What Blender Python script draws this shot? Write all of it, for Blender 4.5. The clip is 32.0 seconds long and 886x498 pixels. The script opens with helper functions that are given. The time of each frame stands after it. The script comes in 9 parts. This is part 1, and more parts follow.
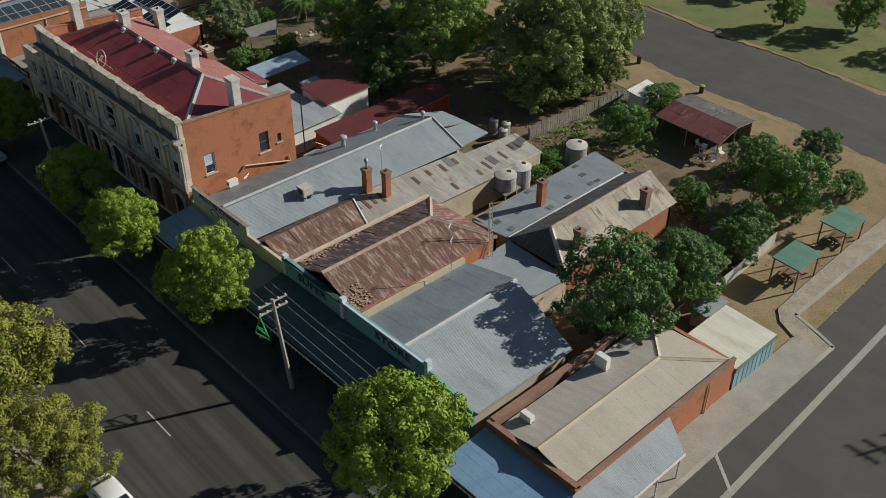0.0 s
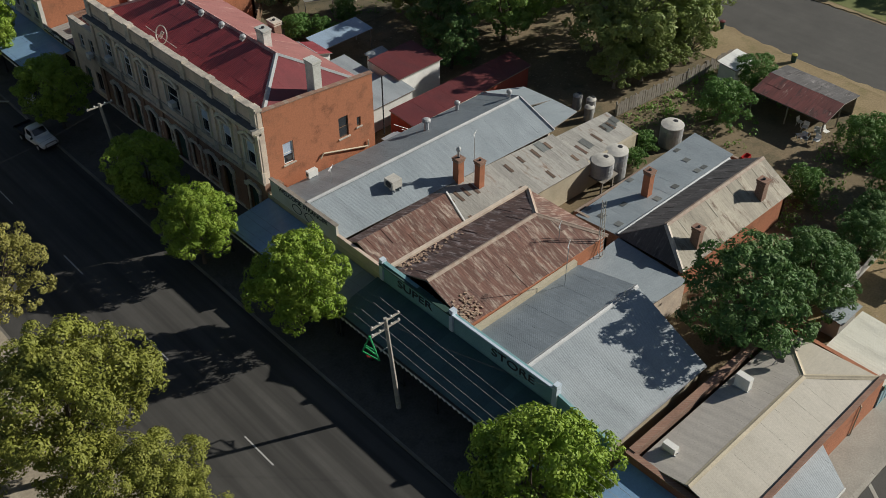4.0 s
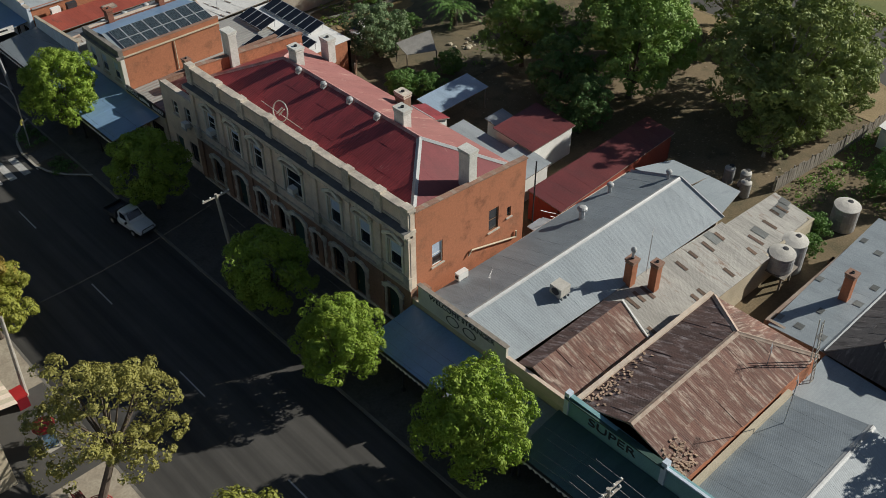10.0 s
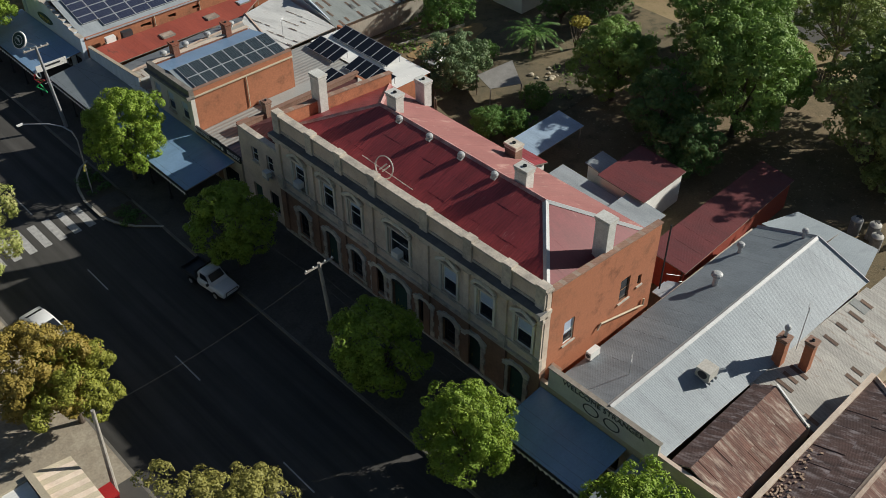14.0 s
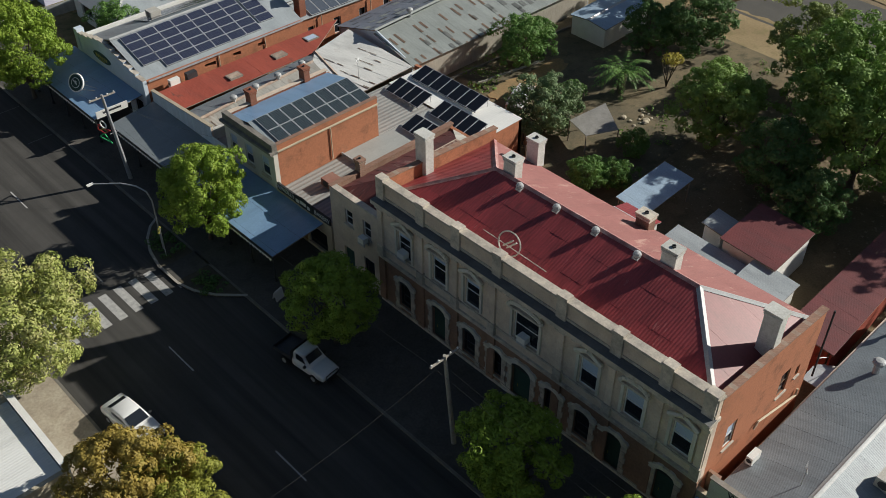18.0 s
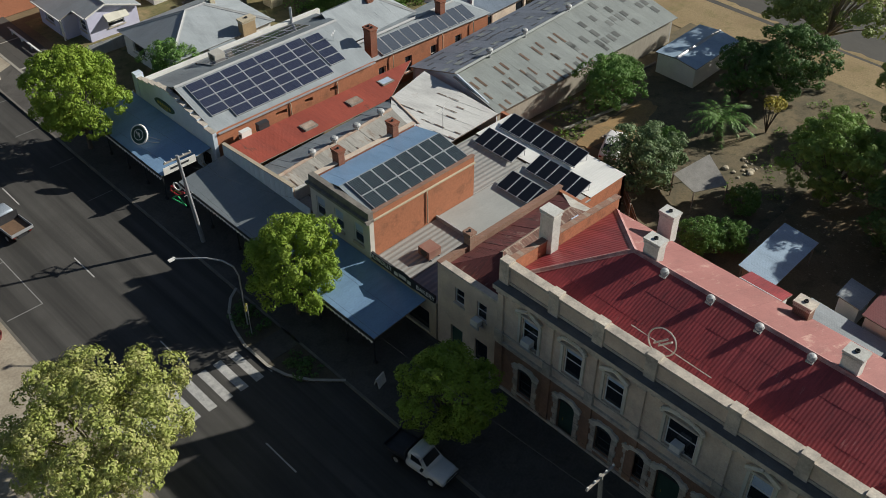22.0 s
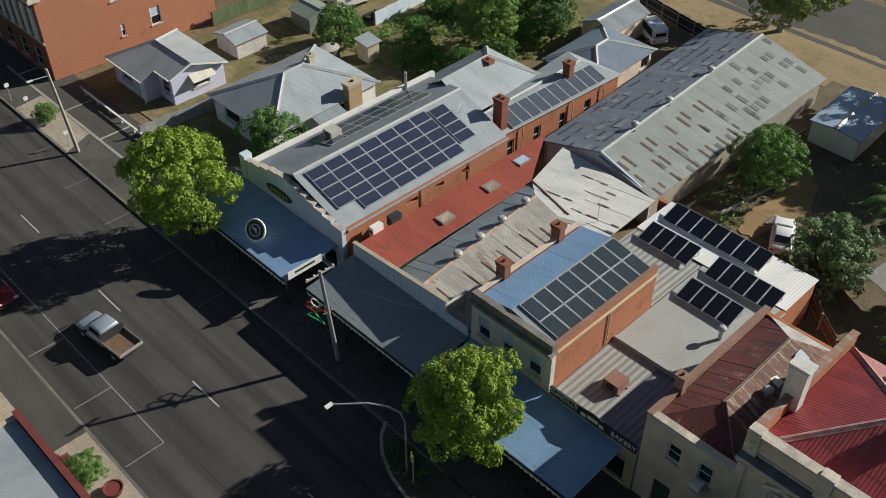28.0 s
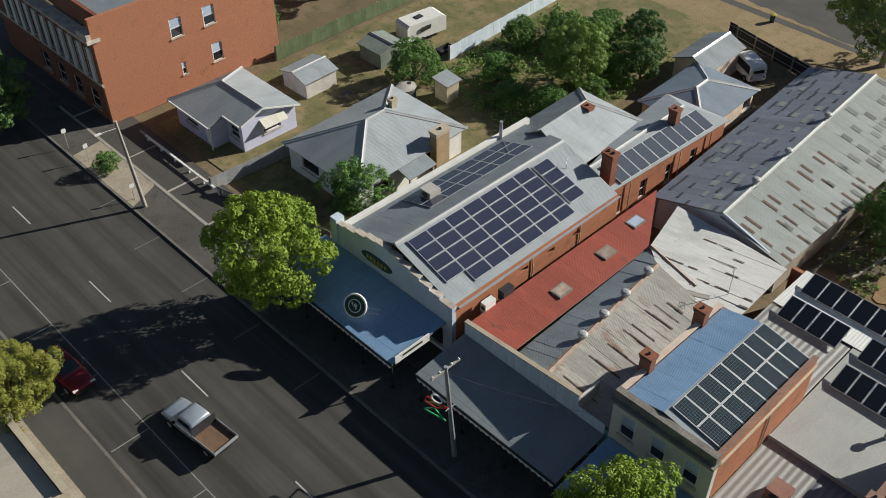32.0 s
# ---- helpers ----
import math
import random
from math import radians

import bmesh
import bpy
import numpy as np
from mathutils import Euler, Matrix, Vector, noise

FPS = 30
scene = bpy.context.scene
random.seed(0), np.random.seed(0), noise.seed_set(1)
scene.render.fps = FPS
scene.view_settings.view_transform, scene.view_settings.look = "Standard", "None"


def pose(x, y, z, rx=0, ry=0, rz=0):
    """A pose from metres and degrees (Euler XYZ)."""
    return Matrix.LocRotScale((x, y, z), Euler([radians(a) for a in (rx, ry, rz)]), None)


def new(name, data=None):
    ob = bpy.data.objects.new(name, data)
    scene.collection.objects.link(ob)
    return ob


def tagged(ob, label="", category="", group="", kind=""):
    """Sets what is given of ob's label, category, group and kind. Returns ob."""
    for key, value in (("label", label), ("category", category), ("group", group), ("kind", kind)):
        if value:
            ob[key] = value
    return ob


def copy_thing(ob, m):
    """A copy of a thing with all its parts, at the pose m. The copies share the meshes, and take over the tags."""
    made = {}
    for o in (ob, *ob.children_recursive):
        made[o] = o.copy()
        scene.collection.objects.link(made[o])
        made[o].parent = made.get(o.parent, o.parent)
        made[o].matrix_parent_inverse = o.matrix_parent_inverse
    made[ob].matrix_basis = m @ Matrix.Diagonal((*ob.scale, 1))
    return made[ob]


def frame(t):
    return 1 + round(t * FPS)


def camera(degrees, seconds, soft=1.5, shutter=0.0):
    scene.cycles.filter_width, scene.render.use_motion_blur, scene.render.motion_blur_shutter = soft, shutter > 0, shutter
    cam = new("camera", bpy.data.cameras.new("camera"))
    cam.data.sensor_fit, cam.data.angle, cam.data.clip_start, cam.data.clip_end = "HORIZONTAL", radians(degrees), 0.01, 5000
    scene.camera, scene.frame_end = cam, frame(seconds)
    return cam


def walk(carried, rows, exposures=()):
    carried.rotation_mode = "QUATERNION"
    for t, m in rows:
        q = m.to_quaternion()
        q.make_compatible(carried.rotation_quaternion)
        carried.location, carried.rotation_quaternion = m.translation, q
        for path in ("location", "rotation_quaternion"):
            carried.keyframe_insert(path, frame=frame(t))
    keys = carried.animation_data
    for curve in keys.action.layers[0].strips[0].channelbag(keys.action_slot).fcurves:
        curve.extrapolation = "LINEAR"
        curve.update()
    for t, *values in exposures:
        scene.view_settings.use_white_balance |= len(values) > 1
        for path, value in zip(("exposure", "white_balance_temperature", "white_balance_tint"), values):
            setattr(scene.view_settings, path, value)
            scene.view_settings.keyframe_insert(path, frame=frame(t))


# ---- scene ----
cam = camera(49.36, 32.0, soft=0.75)
# seconds, place in metres, turn in degrees
ROWS = [
    (0, 0.940, 2.257, 46.560, 54.301, -0.103, -42.940),
    (0.5, 0.805, 3.595, 46.559, 53.862, -0.071, -42.974),
    (1, 0.682, 4.928, 46.554, 53.398, -0.045, -43.016),
    (1.5, 0.575, 6.258, 46.546, 52.921, -0.024, -43.063),
    (2, 0.486, 7.588, 46.536, 52.434, -0.009, -43.110),
    (2.5, 0.408, 8.931, 46.527, 51.951, 0.008, -43.142),
    (3, 0.354, 10.271, 46.521, 51.494, 0.016, -43.175),
    (3.5, 0.324, 11.595, 46.516, 51.028, 0.012, -43.221),
    (5.5, 0.345, 16.994, 46.574, 50.448, 0.013, -43.302),
    (6, 0.342, 18.405, 46.608, 50.450, 0.013, -43.329),
    (6.5, 0.331, 19.813, 46.623, 50.452, 0.014, -43.358),
    (7, 0.320, 21.230, 46.616, 50.458, 0.020, -43.384),
    (7.5, 0.317, 22.644, 46.594, 50.468, 0.029, -43.410),
    (8, 0.317, 24.047, 46.568, 50.484, 0.040, -43.435),
    (8.5, 0.318, 25.430, 46.557, 50.515, 0.046, -43.451),
    (9, 0.314, 26.807, 46.546, 50.543, 0.047, -43.453),
    (9.5, 0.307, 28.186, 46.537, 50.566, 0.040, -43.444),
    (10, 0.303, 29.579, 46.538, 50.583, 0.026, -43.434),
    (10.5, 0.306, 30.993, 46.538, 50.586, 0.015, -43.431),
    (11, 0.298, 32.405, 46.530, 50.557, 0.007, -43.436),
    (11.5, 0.277, 33.804, 46.513, 50.495, -0.000, -43.453),
    (12, 0.238, 35.202, 46.494, 50.410, -0.000, -43.472),
    (12.5, 0.188, 36.613, 46.479, 50.316, 0.005, -43.492),
    (13, 0.145, 38.032, 46.474, 50.227, 0.003, -43.519),
    (13.5, 0.104, 39.472, 46.478, 50.150, -0.004, -43.546),
    (14, 0.073, 40.916, 46.492, 50.085, -0.015, -43.574),
    (14.5, 0.047, 42.353, 46.497, 50.022, -0.023, -43.603),
    (16.5, 0.062, 47.949, 46.470, 49.934, 0.005, -43.647),
    (17, 0.039, 49.311, 46.469, 49.963, 0.014, -43.662),
    (17.5, 0.009, 50.677, 46.458, 49.988, 0.027, -43.668),
    (18, -0.025, 52.047, 46.437, 49.997, 0.044, -43.669),
    (18.5, -0.036, 53.408, 46.432, 50.002, 0.058, -43.692),
    (19, -0.043, 54.784, 46.449, 49.997, 0.071, -43.720),
    (19.5, -0.052, 56.177, 46.480, 49.975, 0.082, -43.754),
    (20, -0.061, 57.592, 46.528, 49.945, 0.091, -43.797),
    (20.5, -0.070, 59.007, 46.581, 49.906, 0.094, -43.859),
    (21, -0.092, 60.430, 46.632, 49.860, 0.092, -43.924),
    (21.5, -0.115, 61.860, 46.686, 49.822, 0.071, -43.985),
    (22, -0.128, 63.285, 46.734, 49.793, 0.042, -44.044),
    (22.5, -0.140, 64.703, 46.766, 49.768, 0.020, -44.092),
    (23, -0.150, 66.120, 46.778, 49.747, 0.011, -44.122),
    (23.5, -0.149, 67.532, 46.770, 49.725, 0.008, -44.144),
    (24, -0.128, 68.940, 46.742, 49.702, 0.009, -44.166),
    (24.5, -0.103, 70.346, 46.692, 49.674, 0.020, -44.194),
    (25, -0.062, 71.762, 46.660, 49.658, 0.031, -44.223),
    (25.5, -0.010, 73.190, 46.661, 49.654, 0.041, -44.248),
    (27.5, 0.223, 78.828, 46.985, 49.444, -0.044, -44.313),
    (28, 0.252, 80.236, 47.042, 49.421, -0.066, -44.328),
    (28.5, 0.268, 81.630, 47.064, 49.375, -0.088, -44.345),
    (29, 0.284, 83.019, 47.065, 49.322, -0.112, -44.357),
    (29.5, 0.302, 84.423, 47.070, 49.282, -0.129, -44.355),
    (30, 0.323, 85.835, 47.074, 49.249, -0.132, -44.345),
    (30.5, 0.358, 87.231, 47.061, 49.207, -0.119, -44.347),
    (31, 0.417, 88.603, 47.040, 49.161, -0.110, -44.365),
    (31.5, 0.468, 90.012, 47.032, 49.131, -0.082, -44.361),
    (32, 0.522, 91.417, 47.028, 49.103, -0.057, -44.358),
]
walk(cam, [(t, pose(x, y, z, rx, ry, rz)) for t, x, y, z, rx, ry, rz in ROWS], exposures=((0, -0.04), (4, 0.0), (10, 0.1), (20, 0.16), (32, 0.18)))

# ---- sky and sun: a low morning sun from behind the shops ----
SUN_AZ = (0.9135, -0.4067)
SUN_EL = radians(26.5)
world = bpy.data.worlds.new("world")
scene.world = world
world.use_nodes = True
wn = world.node_tree.nodes
sky = wn.new("ShaderNodeTexSky")
sky.sky_type, sky.sun_disc, sky.sun_elevation = "NISHITA", False, SUN_EL
sky.sun_rotation = math.atan2(SUN_AZ[0], SUN_AZ[1])
sky.altitude, sky.air_density, sky.dust_density = 100, 1.0, 0.6
world.node_tree.links.new(sky.outputs[0], wn["Background"].inputs[0])
wn["Background"].inputs[1].default_value = 0.044
sun = new("sun", bpy.data.lights.new("sun", "SUN"))
sun.data.energy, sun.data.angle, sun.data.color = 5.0, radians(0.6), (1.0, 0.965, 0.875)
sun.rotation_mode = "QUATERNION"
sun.rotation_quaternion = Vector((SUN_AZ[0] * math.cos(SUN_EL), SUN_AZ[1] * math.cos(SUN_EL), math.sin(SUN_EL))).to_track_quat("Z", "Y")

# ---- materials ----


def shader(name):
    m = bpy.data.materials.new(name)
    m.use_nodes = True
    nt = m.node_tree
    return m, nt, nt.nodes["Principled BSDF"]


def node(nt, kind, **inputs):
    n = nt.nodes.new("ShaderNode" + kind)
    for key, value in inputs.items():
        sock = n.inputs[int(key[1:])] if key[0] == "i" and key[1:].isdigit() else n.inputs[key.replace("_", " ")]
        if hasattr(value, "is_output"):
            nt.links.new(value, sock)
        else:
            sock.default_value = value
    return n


def col(c):
    return (c[0], c[1], c[2], 1.0)


def ramp(nt, fac, lo, hi):
    r = node(nt, "MapRange", i0=fac, i1=lo, i2=hi)
    return r.outputs[0]


def blend(nt, fac, a, b, how="MIX"):
    n = nt.nodes.new("ShaderNodeMix")
    n.data_type, n.blend_type = "RGBA", how
    for k, v in ((0, fac), (6, a), (7, b)):
        if hasattr(v, "is_output"):
            nt.links.new(v, n.inputs[k])
        else:
            n.inputs[k].default_value = v if k == 0 else col(v)
    return n.outputs[2]


def times(nt, a, b):
    n = node(nt, "Math", i0=a, i1=b)
    n.operation = "MULTIPLY"
    return n.outputs[0]


def noisy(nt, vec, scale, detail=4.0, rough=0.6):
    n = node(nt, "TexNoise", Scale=scale, Detail=detail, Roughness=rough)
    if vec is not None:
        nt.links.new(vec, n.inputs["Vector"])
    return n.outputs[0]


def finish(nt, bs, base, rough, metal=0.0, height=None, strength=0.3, dist=0.02):
    nt.links.new(base, bs.inputs["Base Color"])
    if hasattr(rough, "is_output"):
        nt.links.new(rough, bs.inputs["Roughness"])
    else:
        bs.inputs["Roughness"].default_value = rough
    bs.inputs["Metallic"].default_value = metal
    if height is not None:
        b = node(nt, "Bump", Strength=strength, Distance=dist, Height=height)
        nt.links.new(b.outputs[0], bs.inputs["Normal"])


def plain(name, c1, c2=None, scale=1.2, fine=14.0, rough=0.8, metal=0.0, bump=0.25, vary=0.12, dist=0.02):
    """Paint, render, timber, stone: broad stains, fine grain and a tint of its own for each piece."""
    m, nt, bs = shader(name)
    c2 = c2 or tuple(0.72 * v for v in c1)
    vec = node(nt, "TexCoord").outputs["Object"]
    big, small = noisy(nt, vec, scale, 5), noisy(nt, vec, fine, 3)
    base = blend(nt, ramp(nt, big, 0.35, 0.7), c1, c2)
    base = blend(nt, 0.35, base, node(nt, "CombineColor", i0=small, i1=small, i2=small).outputs[0], "OVERLAY")
    if vary:
        rnd = node(nt, "ObjectInfo").outputs["Random"]
        tint = node(nt, "HueSaturation", Color=base, Value=node(nt, "MapRange", i0=rnd, i3=1 - vary, i4=1 + vary).outputs[0])
        base = tint.outputs[0]
    finish(nt, bs, base, rough, metal, small, bump, dist)
    return m


def roofing(name, c1, c2, rust=(0.13, 0.045, 0.025), amount=0.2, streak=0.5, rough=0.5, metal=0.0, pitch=0.08, vary=0.2, pale=(0.5, 0.46, 0.4), flake=0.0, relief=0.2):
    """Corrugated sheet: u runs across the sheet, v down the slope, in metres."""
    m, nt, bs = shader(name)
    uv = node(nt, "UVMap").outputs[0]
    obj = node(nt, "TexCoord").outputs["Object"]
    rnd = node(nt, "ObjectInfo").outputs["Random"]
    off = node(nt, "VectorMath", i0=uv, i1=node(nt, "CombineXYZ", i0=rnd, i1=rnd).outputs[0]).outputs[0]
    stretched = node(nt, "Mapping", Vector=uv, Scale=(5.0, 0.45, 1.0)).outputs[0]
    broad = noisy(nt, obj, 0.35, 5)
    fine = noisy(nt, obj, 9.0, 4)
    stk = noisy(nt, stretched, 1.6, 5, 0.65)
    base = blend(nt, ramp(nt, broad, 0.3, 0.7), c1, c2)
    base = blend(nt, times(nt, ramp(nt, stk, 0.45, 0.75), streak), base, tuple(0.62 * v for v in c2))
    if amount > 0:
        mixn = node(nt, "Math", i0=noisy(nt, node(nt, "Mapping", Vector=off, Scale=(1.6, 0.5, 1.0)).outputs[0], 0.9, 6, 0.7), i1=times(nt, rnd, 0.22))
        r = ramp(nt, mixn.outputs[0], 0.92 - 0.75 * amount, 1.0 - 0.6 * amount)
        base = blend(nt, r, base, rust)
    grime = noisy(nt, node(nt, "Mapping", Vector=uv, Scale=(1.2, 0.35, 1.0)).outputs[0], 0.55, 8, 0.68)
    base = blend(nt, times(nt, ramp(nt, grime, 0.5, 0.72), 0.4), base, tuple(0.5 * v + 0.02 for v in c2))
    if flake > 0:
        fl = noisy(nt, node(nt, "Mapping", Vector=off, Scale=(2.4, 0.5, 1.0)).outputs[0], 1.1, 9, 0.74)
        base = blend(nt, times(nt, ramp(nt, fl, 0.62 - 0.1 * flake, 0.72 - 0.05 * flake), 0.85), base, pale)
    base = blend(nt, 0.25, base, node(nt, "CombineColor", i0=fine, i1=fine, i2=fine).outputs[0], "OVERLAY")
    base = node(nt, "HueSaturation", Color=base, Value=node(nt, "MapRange", i0=rnd, i3=1 - vary, i4=1 + vary).outputs[0]).outputs[0]
    sep = node(nt, "SeparateXYZ", i0=uv)
    ang = node(nt, "Math", i0=sep.outputs[0], i1=2 * math.pi / pitch)
    ang.operation = "MULTIPLY"
    wave = node(nt, "Math", i0=ang.outputs[0])
    wave.operation = "SINE"
    finish(nt, bs, base, rough, metal, wave.outputs[0], relief, pitch * 0.14)
    return m


def leafy(name, c1, c2, shine=0.55):
    m, nt, bs = shader(name)
    isl = node(nt, "NewGeometry").outputs["Random Per Island"]
    vec = node(nt, "TexCoord").outputs["Object"]
    base = blend(nt, isl, c1, c2)
    base = blend(nt, ramp(nt, noisy(nt, vec, 0.7, 3), 0.35, 0.65), base, tuple(1.35 * v for v in c1))
    finish(nt, bs, base, shine)
    bs.inputs["Specular IOR Level"].default_value = 0.25
    tr = node(nt, "BsdfTranslucent", Color=base)
    mx = node(nt, "MixShader", i0=0.18, i1=bs.outputs[0], i2=tr.outputs[0])
    nt.links.new(mx.outputs[0], nt.nodes["Material Output"].inputs[0])
    return m


def ground_mat(name, c1, c2, c3, s1, s2, rough=0.95, bump=0.4):
    m, nt, bs = shader(name)
    vec = node(nt, "TexCoord").outputs["Object"]
    a, b, c = noisy(nt, vec, s1, 6), noisy(nt, vec, s2, 6, 0.7), noisy(nt, vec, 6.0, 4)
    base = blend(nt, ramp(nt, a, 0.42, 0.6), c1, c2)
    base = blend(nt, ramp(nt, b, 0.5, 0.68), base, c3)
    base = blend(nt, 0.45, base, node(nt, "CombineColor", i0=c, i1=c, i2=c).outputs[0], "OVERLAY")
    finish(nt, bs, base, rough, 0, c, bump, 0.05)
    return m


def asphalt(name, c, lane=0.0):
    m, nt, bs = shader(name)
    vec = node(nt, "TexCoord").outputs["Object"]
    long = noisy(nt, node(nt, "Mapping", Vector=vec, Scale=(1.0, 0.03, 1.0)).outputs[0], 0.9, 3)
    blot, grit = noisy(nt, vec, 0.25, 6, 0.65), noisy(nt, vec, 30.0, 3)
    base = blend(nt, ramp(nt, blot, 0.35, 0.7), c, tuple(1.35 * v for v in c))
    base = blend(nt, times(nt, ramp(nt, long, 0.4, 0.65), lane), base, tuple(0.6 * v for v in c))
    base = blend(nt, 0.4, base, node(nt, "CombineColor", i0=grit, i1=grit, i2=grit).outputs[0], "OVERLAY")
    finish(nt, bs, base, 0.85, 0, grit, 0.3, 0.01)
    return m


def brickwork(name, c1, c2, mortar, scale=1.0, paint=None, patch=0.0):
    m, nt, bs = shader(name)
    co = node(nt, "TexCoord").outputs["Object"]
    sep = node(nt, "SeparateXYZ", i0=co)
    add = node(nt, "Math", i0=sep.outputs[0], i1=sep.outputs[1])
    vec = node(nt, "CombineXYZ", i0=add.outputs[0], i1=sep.outputs[2]).outputs[0]
    t = node(nt, "TexBrick", Vector=vec, Color1=col(c1), Color2=col(c2), Mortar=col(mortar), Scale=scale)
    t.inputs["Mortar Size"].default_value = 0.012
    t.inputs["Brick Width"].default_value, t.inputs["Row Height"].default_value = 0.24, 0.086
    base = t.outputs[0]
    big, small = noisy(nt, co, 0.5, 6), noisy(nt, co, 7.0, 4)
    base = blend(nt, ramp(nt, big, 0.3, 0.75), base, tuple(0.62 * v for v in c1))
    if paint:
        base = blend(nt, ramp(nt, noisy(nt, co, 0.8, 7, 0.7), 0.2 + patch, 0.32 + patch), base, paint)
    base = blend(nt, 0.35, base, node(nt, "CombineColor", i0=small, i1=small, i2=small).outputs[0], "OVERLAY")
    finish(nt, bs, base, 0.85, 0, t.outputs[1], 0.3, -0.01)
    return m


def glassy(name, c):
    m, nt, bs = shader(name)
    bs.inputs["Base Color"].default_value, bs.inputs["Roughness"].default_value = col(c), 0.06
    bs.inputs["Specular IOR Level"].default_value = 0.8
    return m


def solar_mat(name, c, line, nx, ny):
    m, nt, bs = shader(name)
    uv = node(nt, "UVMap").outputs[0]
    t = node(nt, "TexBrick", Vector=uv, Color1=col(c), Color2=col(tuple(1.25 * v for v in c)), Mortar=col(line), Scale=1.0)
    t.offset = 0.0
    t.inputs["Mortar Size"].default_value = 0.011
    t.inputs["Brick Width"].default_value, t.inputs["Row Height"].default_value = nx, ny
    finish(nt, bs, t.outputs[0], 0.12)
    bs.inputs["Coat Weight"].default_value = 0.4
    return m


ASPHALT = asphalt("asphalt", (0.06, 0.057, 0.052), 1.0)
ASPHALT_OLD = asphalt("old_asphalt", (0.068, 0.064, 0.057), 0.2)
# Paving darkened so that its colour deepens the shade under the verandahs.
PATH = ground_mat("footpath_paving", (0.08, 0.074, 0.066), (0.1, 0.093, 0.083), (0.062, 0.057, 0.05), 0.3, 0.8, 0.9, 0.15)
PALE = ground_mat("pale_paving", (0.34, 0.29, 0.22), (0.4, 0.35, 0.27), (0.28, 0.235, 0.18), 0.5, 1.2, 0.9, 0.15)
# Kerb concrete darkened to paint the main street's shade; sunlit kerbs use CONCRETE.
KERB = plain("shade_toned_kerb", (0.2, 0.185, 0.16), (0.13, 0.12, 0.1), 0.9)
EARTH = ground_mat("earth_and_dry_grass", (0.21, 0.155, 0.09), (0.15, 0.115, 0.062), (0.1, 0.088, 0.046), 0.09, 0.4, 0.95, 0.6)
YARD = ground_mat("yard_grass", (0.15, 0.14, 0.055), (0.26, 0.2, 0.1), (0.085, 0.1, 0.036), 0.3, 1.1, 0.95, 0.6)
YARD_DRY = ground_mat("bare_yard_soil", (0.12, 0.1, 0.062), (0.18, 0.14, 0.08), (0.07, 0.068, 0.036), 0.2, 0.7, 0.95, 0.6)
GREENGRASS = ground_mat("verge_grass", (0.13, 0.16, 0.045), (0.19, 0.19, 0.06), (0.1, 0.13, 0.035), 0.08, 0.4, 0.95, 0.6)
STRAW = ground_mat("dry_verge", (0.32, 0.24, 0.13), (0.26, 0.19, 0.1), (0.2, 0.165, 0.07), 0.12, 0.5, 0.95, 0.6)
WHITE_LINE = plain("road_paint", (0.5, 0.49, 0.47), (0.3, 0.3, 0.29), 3.0, vary=0.05)
WORN_LINE = plain("worn_road_paint", (0.2, 0.2, 0.19), (0.09, 0.09, 0.085), 3.0, vary=0.05)

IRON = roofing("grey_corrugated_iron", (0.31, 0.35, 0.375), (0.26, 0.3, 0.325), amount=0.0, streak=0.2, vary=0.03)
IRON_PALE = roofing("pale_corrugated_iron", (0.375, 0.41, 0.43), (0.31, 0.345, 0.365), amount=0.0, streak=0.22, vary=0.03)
# Darker copy of the grey iron; north slopes take it to hold their shade.
IRON_DARK = roofing("dark_grey_iron", (0.24, 0.275, 0.3), (0.18, 0.208, 0.23), amount=0.0, streak=0.4, vary=0.06)
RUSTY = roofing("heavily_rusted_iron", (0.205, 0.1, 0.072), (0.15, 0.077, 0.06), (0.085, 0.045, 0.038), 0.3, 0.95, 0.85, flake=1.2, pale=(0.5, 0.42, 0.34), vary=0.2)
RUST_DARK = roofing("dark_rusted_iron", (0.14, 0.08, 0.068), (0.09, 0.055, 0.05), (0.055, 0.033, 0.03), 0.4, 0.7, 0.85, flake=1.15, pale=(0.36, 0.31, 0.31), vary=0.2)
PATCHY = roofing("patched_rusting_iron", (0.43, 0.41, 0.37), (0.35, 0.335, 0.3), (0.2, 0.13, 0.09), 0.27, 0.9, 0.7, vary=0.14)
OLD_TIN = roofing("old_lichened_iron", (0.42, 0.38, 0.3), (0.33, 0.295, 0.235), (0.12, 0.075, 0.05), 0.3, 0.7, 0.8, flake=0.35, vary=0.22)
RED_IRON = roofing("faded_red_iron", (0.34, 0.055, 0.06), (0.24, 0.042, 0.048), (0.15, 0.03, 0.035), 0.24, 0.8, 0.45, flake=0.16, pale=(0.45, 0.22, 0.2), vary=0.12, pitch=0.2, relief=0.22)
RED_LOW = roofing("dull_red_iron", (0.36, 0.075, 0.045), (0.3, 0.062, 0.04), (0.13, 0.05, 0.035), 0.2, 0.5, 0.7, vary=0.08)
CREAM_IRON = roofing("cream_iron", (0.46, 0.42, 0.35), (0.41, 0.37, 0.3), amount=0.0, streak=0.2, vary=0.02, pitch=0.1, relief=0.05)
TAUPE_IRON = roofing("taupe_ribbed_iron", (0.48, 0.445, 0.4), (0.42, 0.385, 0.345), amount=0.0, streak=0.2, vary=0.02, pitch=0.76, relief=0.035)
WHITE_IRON = roofing("white_iron", (0.82, 0.82, 0.79), (0.76, 0.76, 0.73), amount=0.0, streak=0.15, vary=0.03, pitch=0.2)
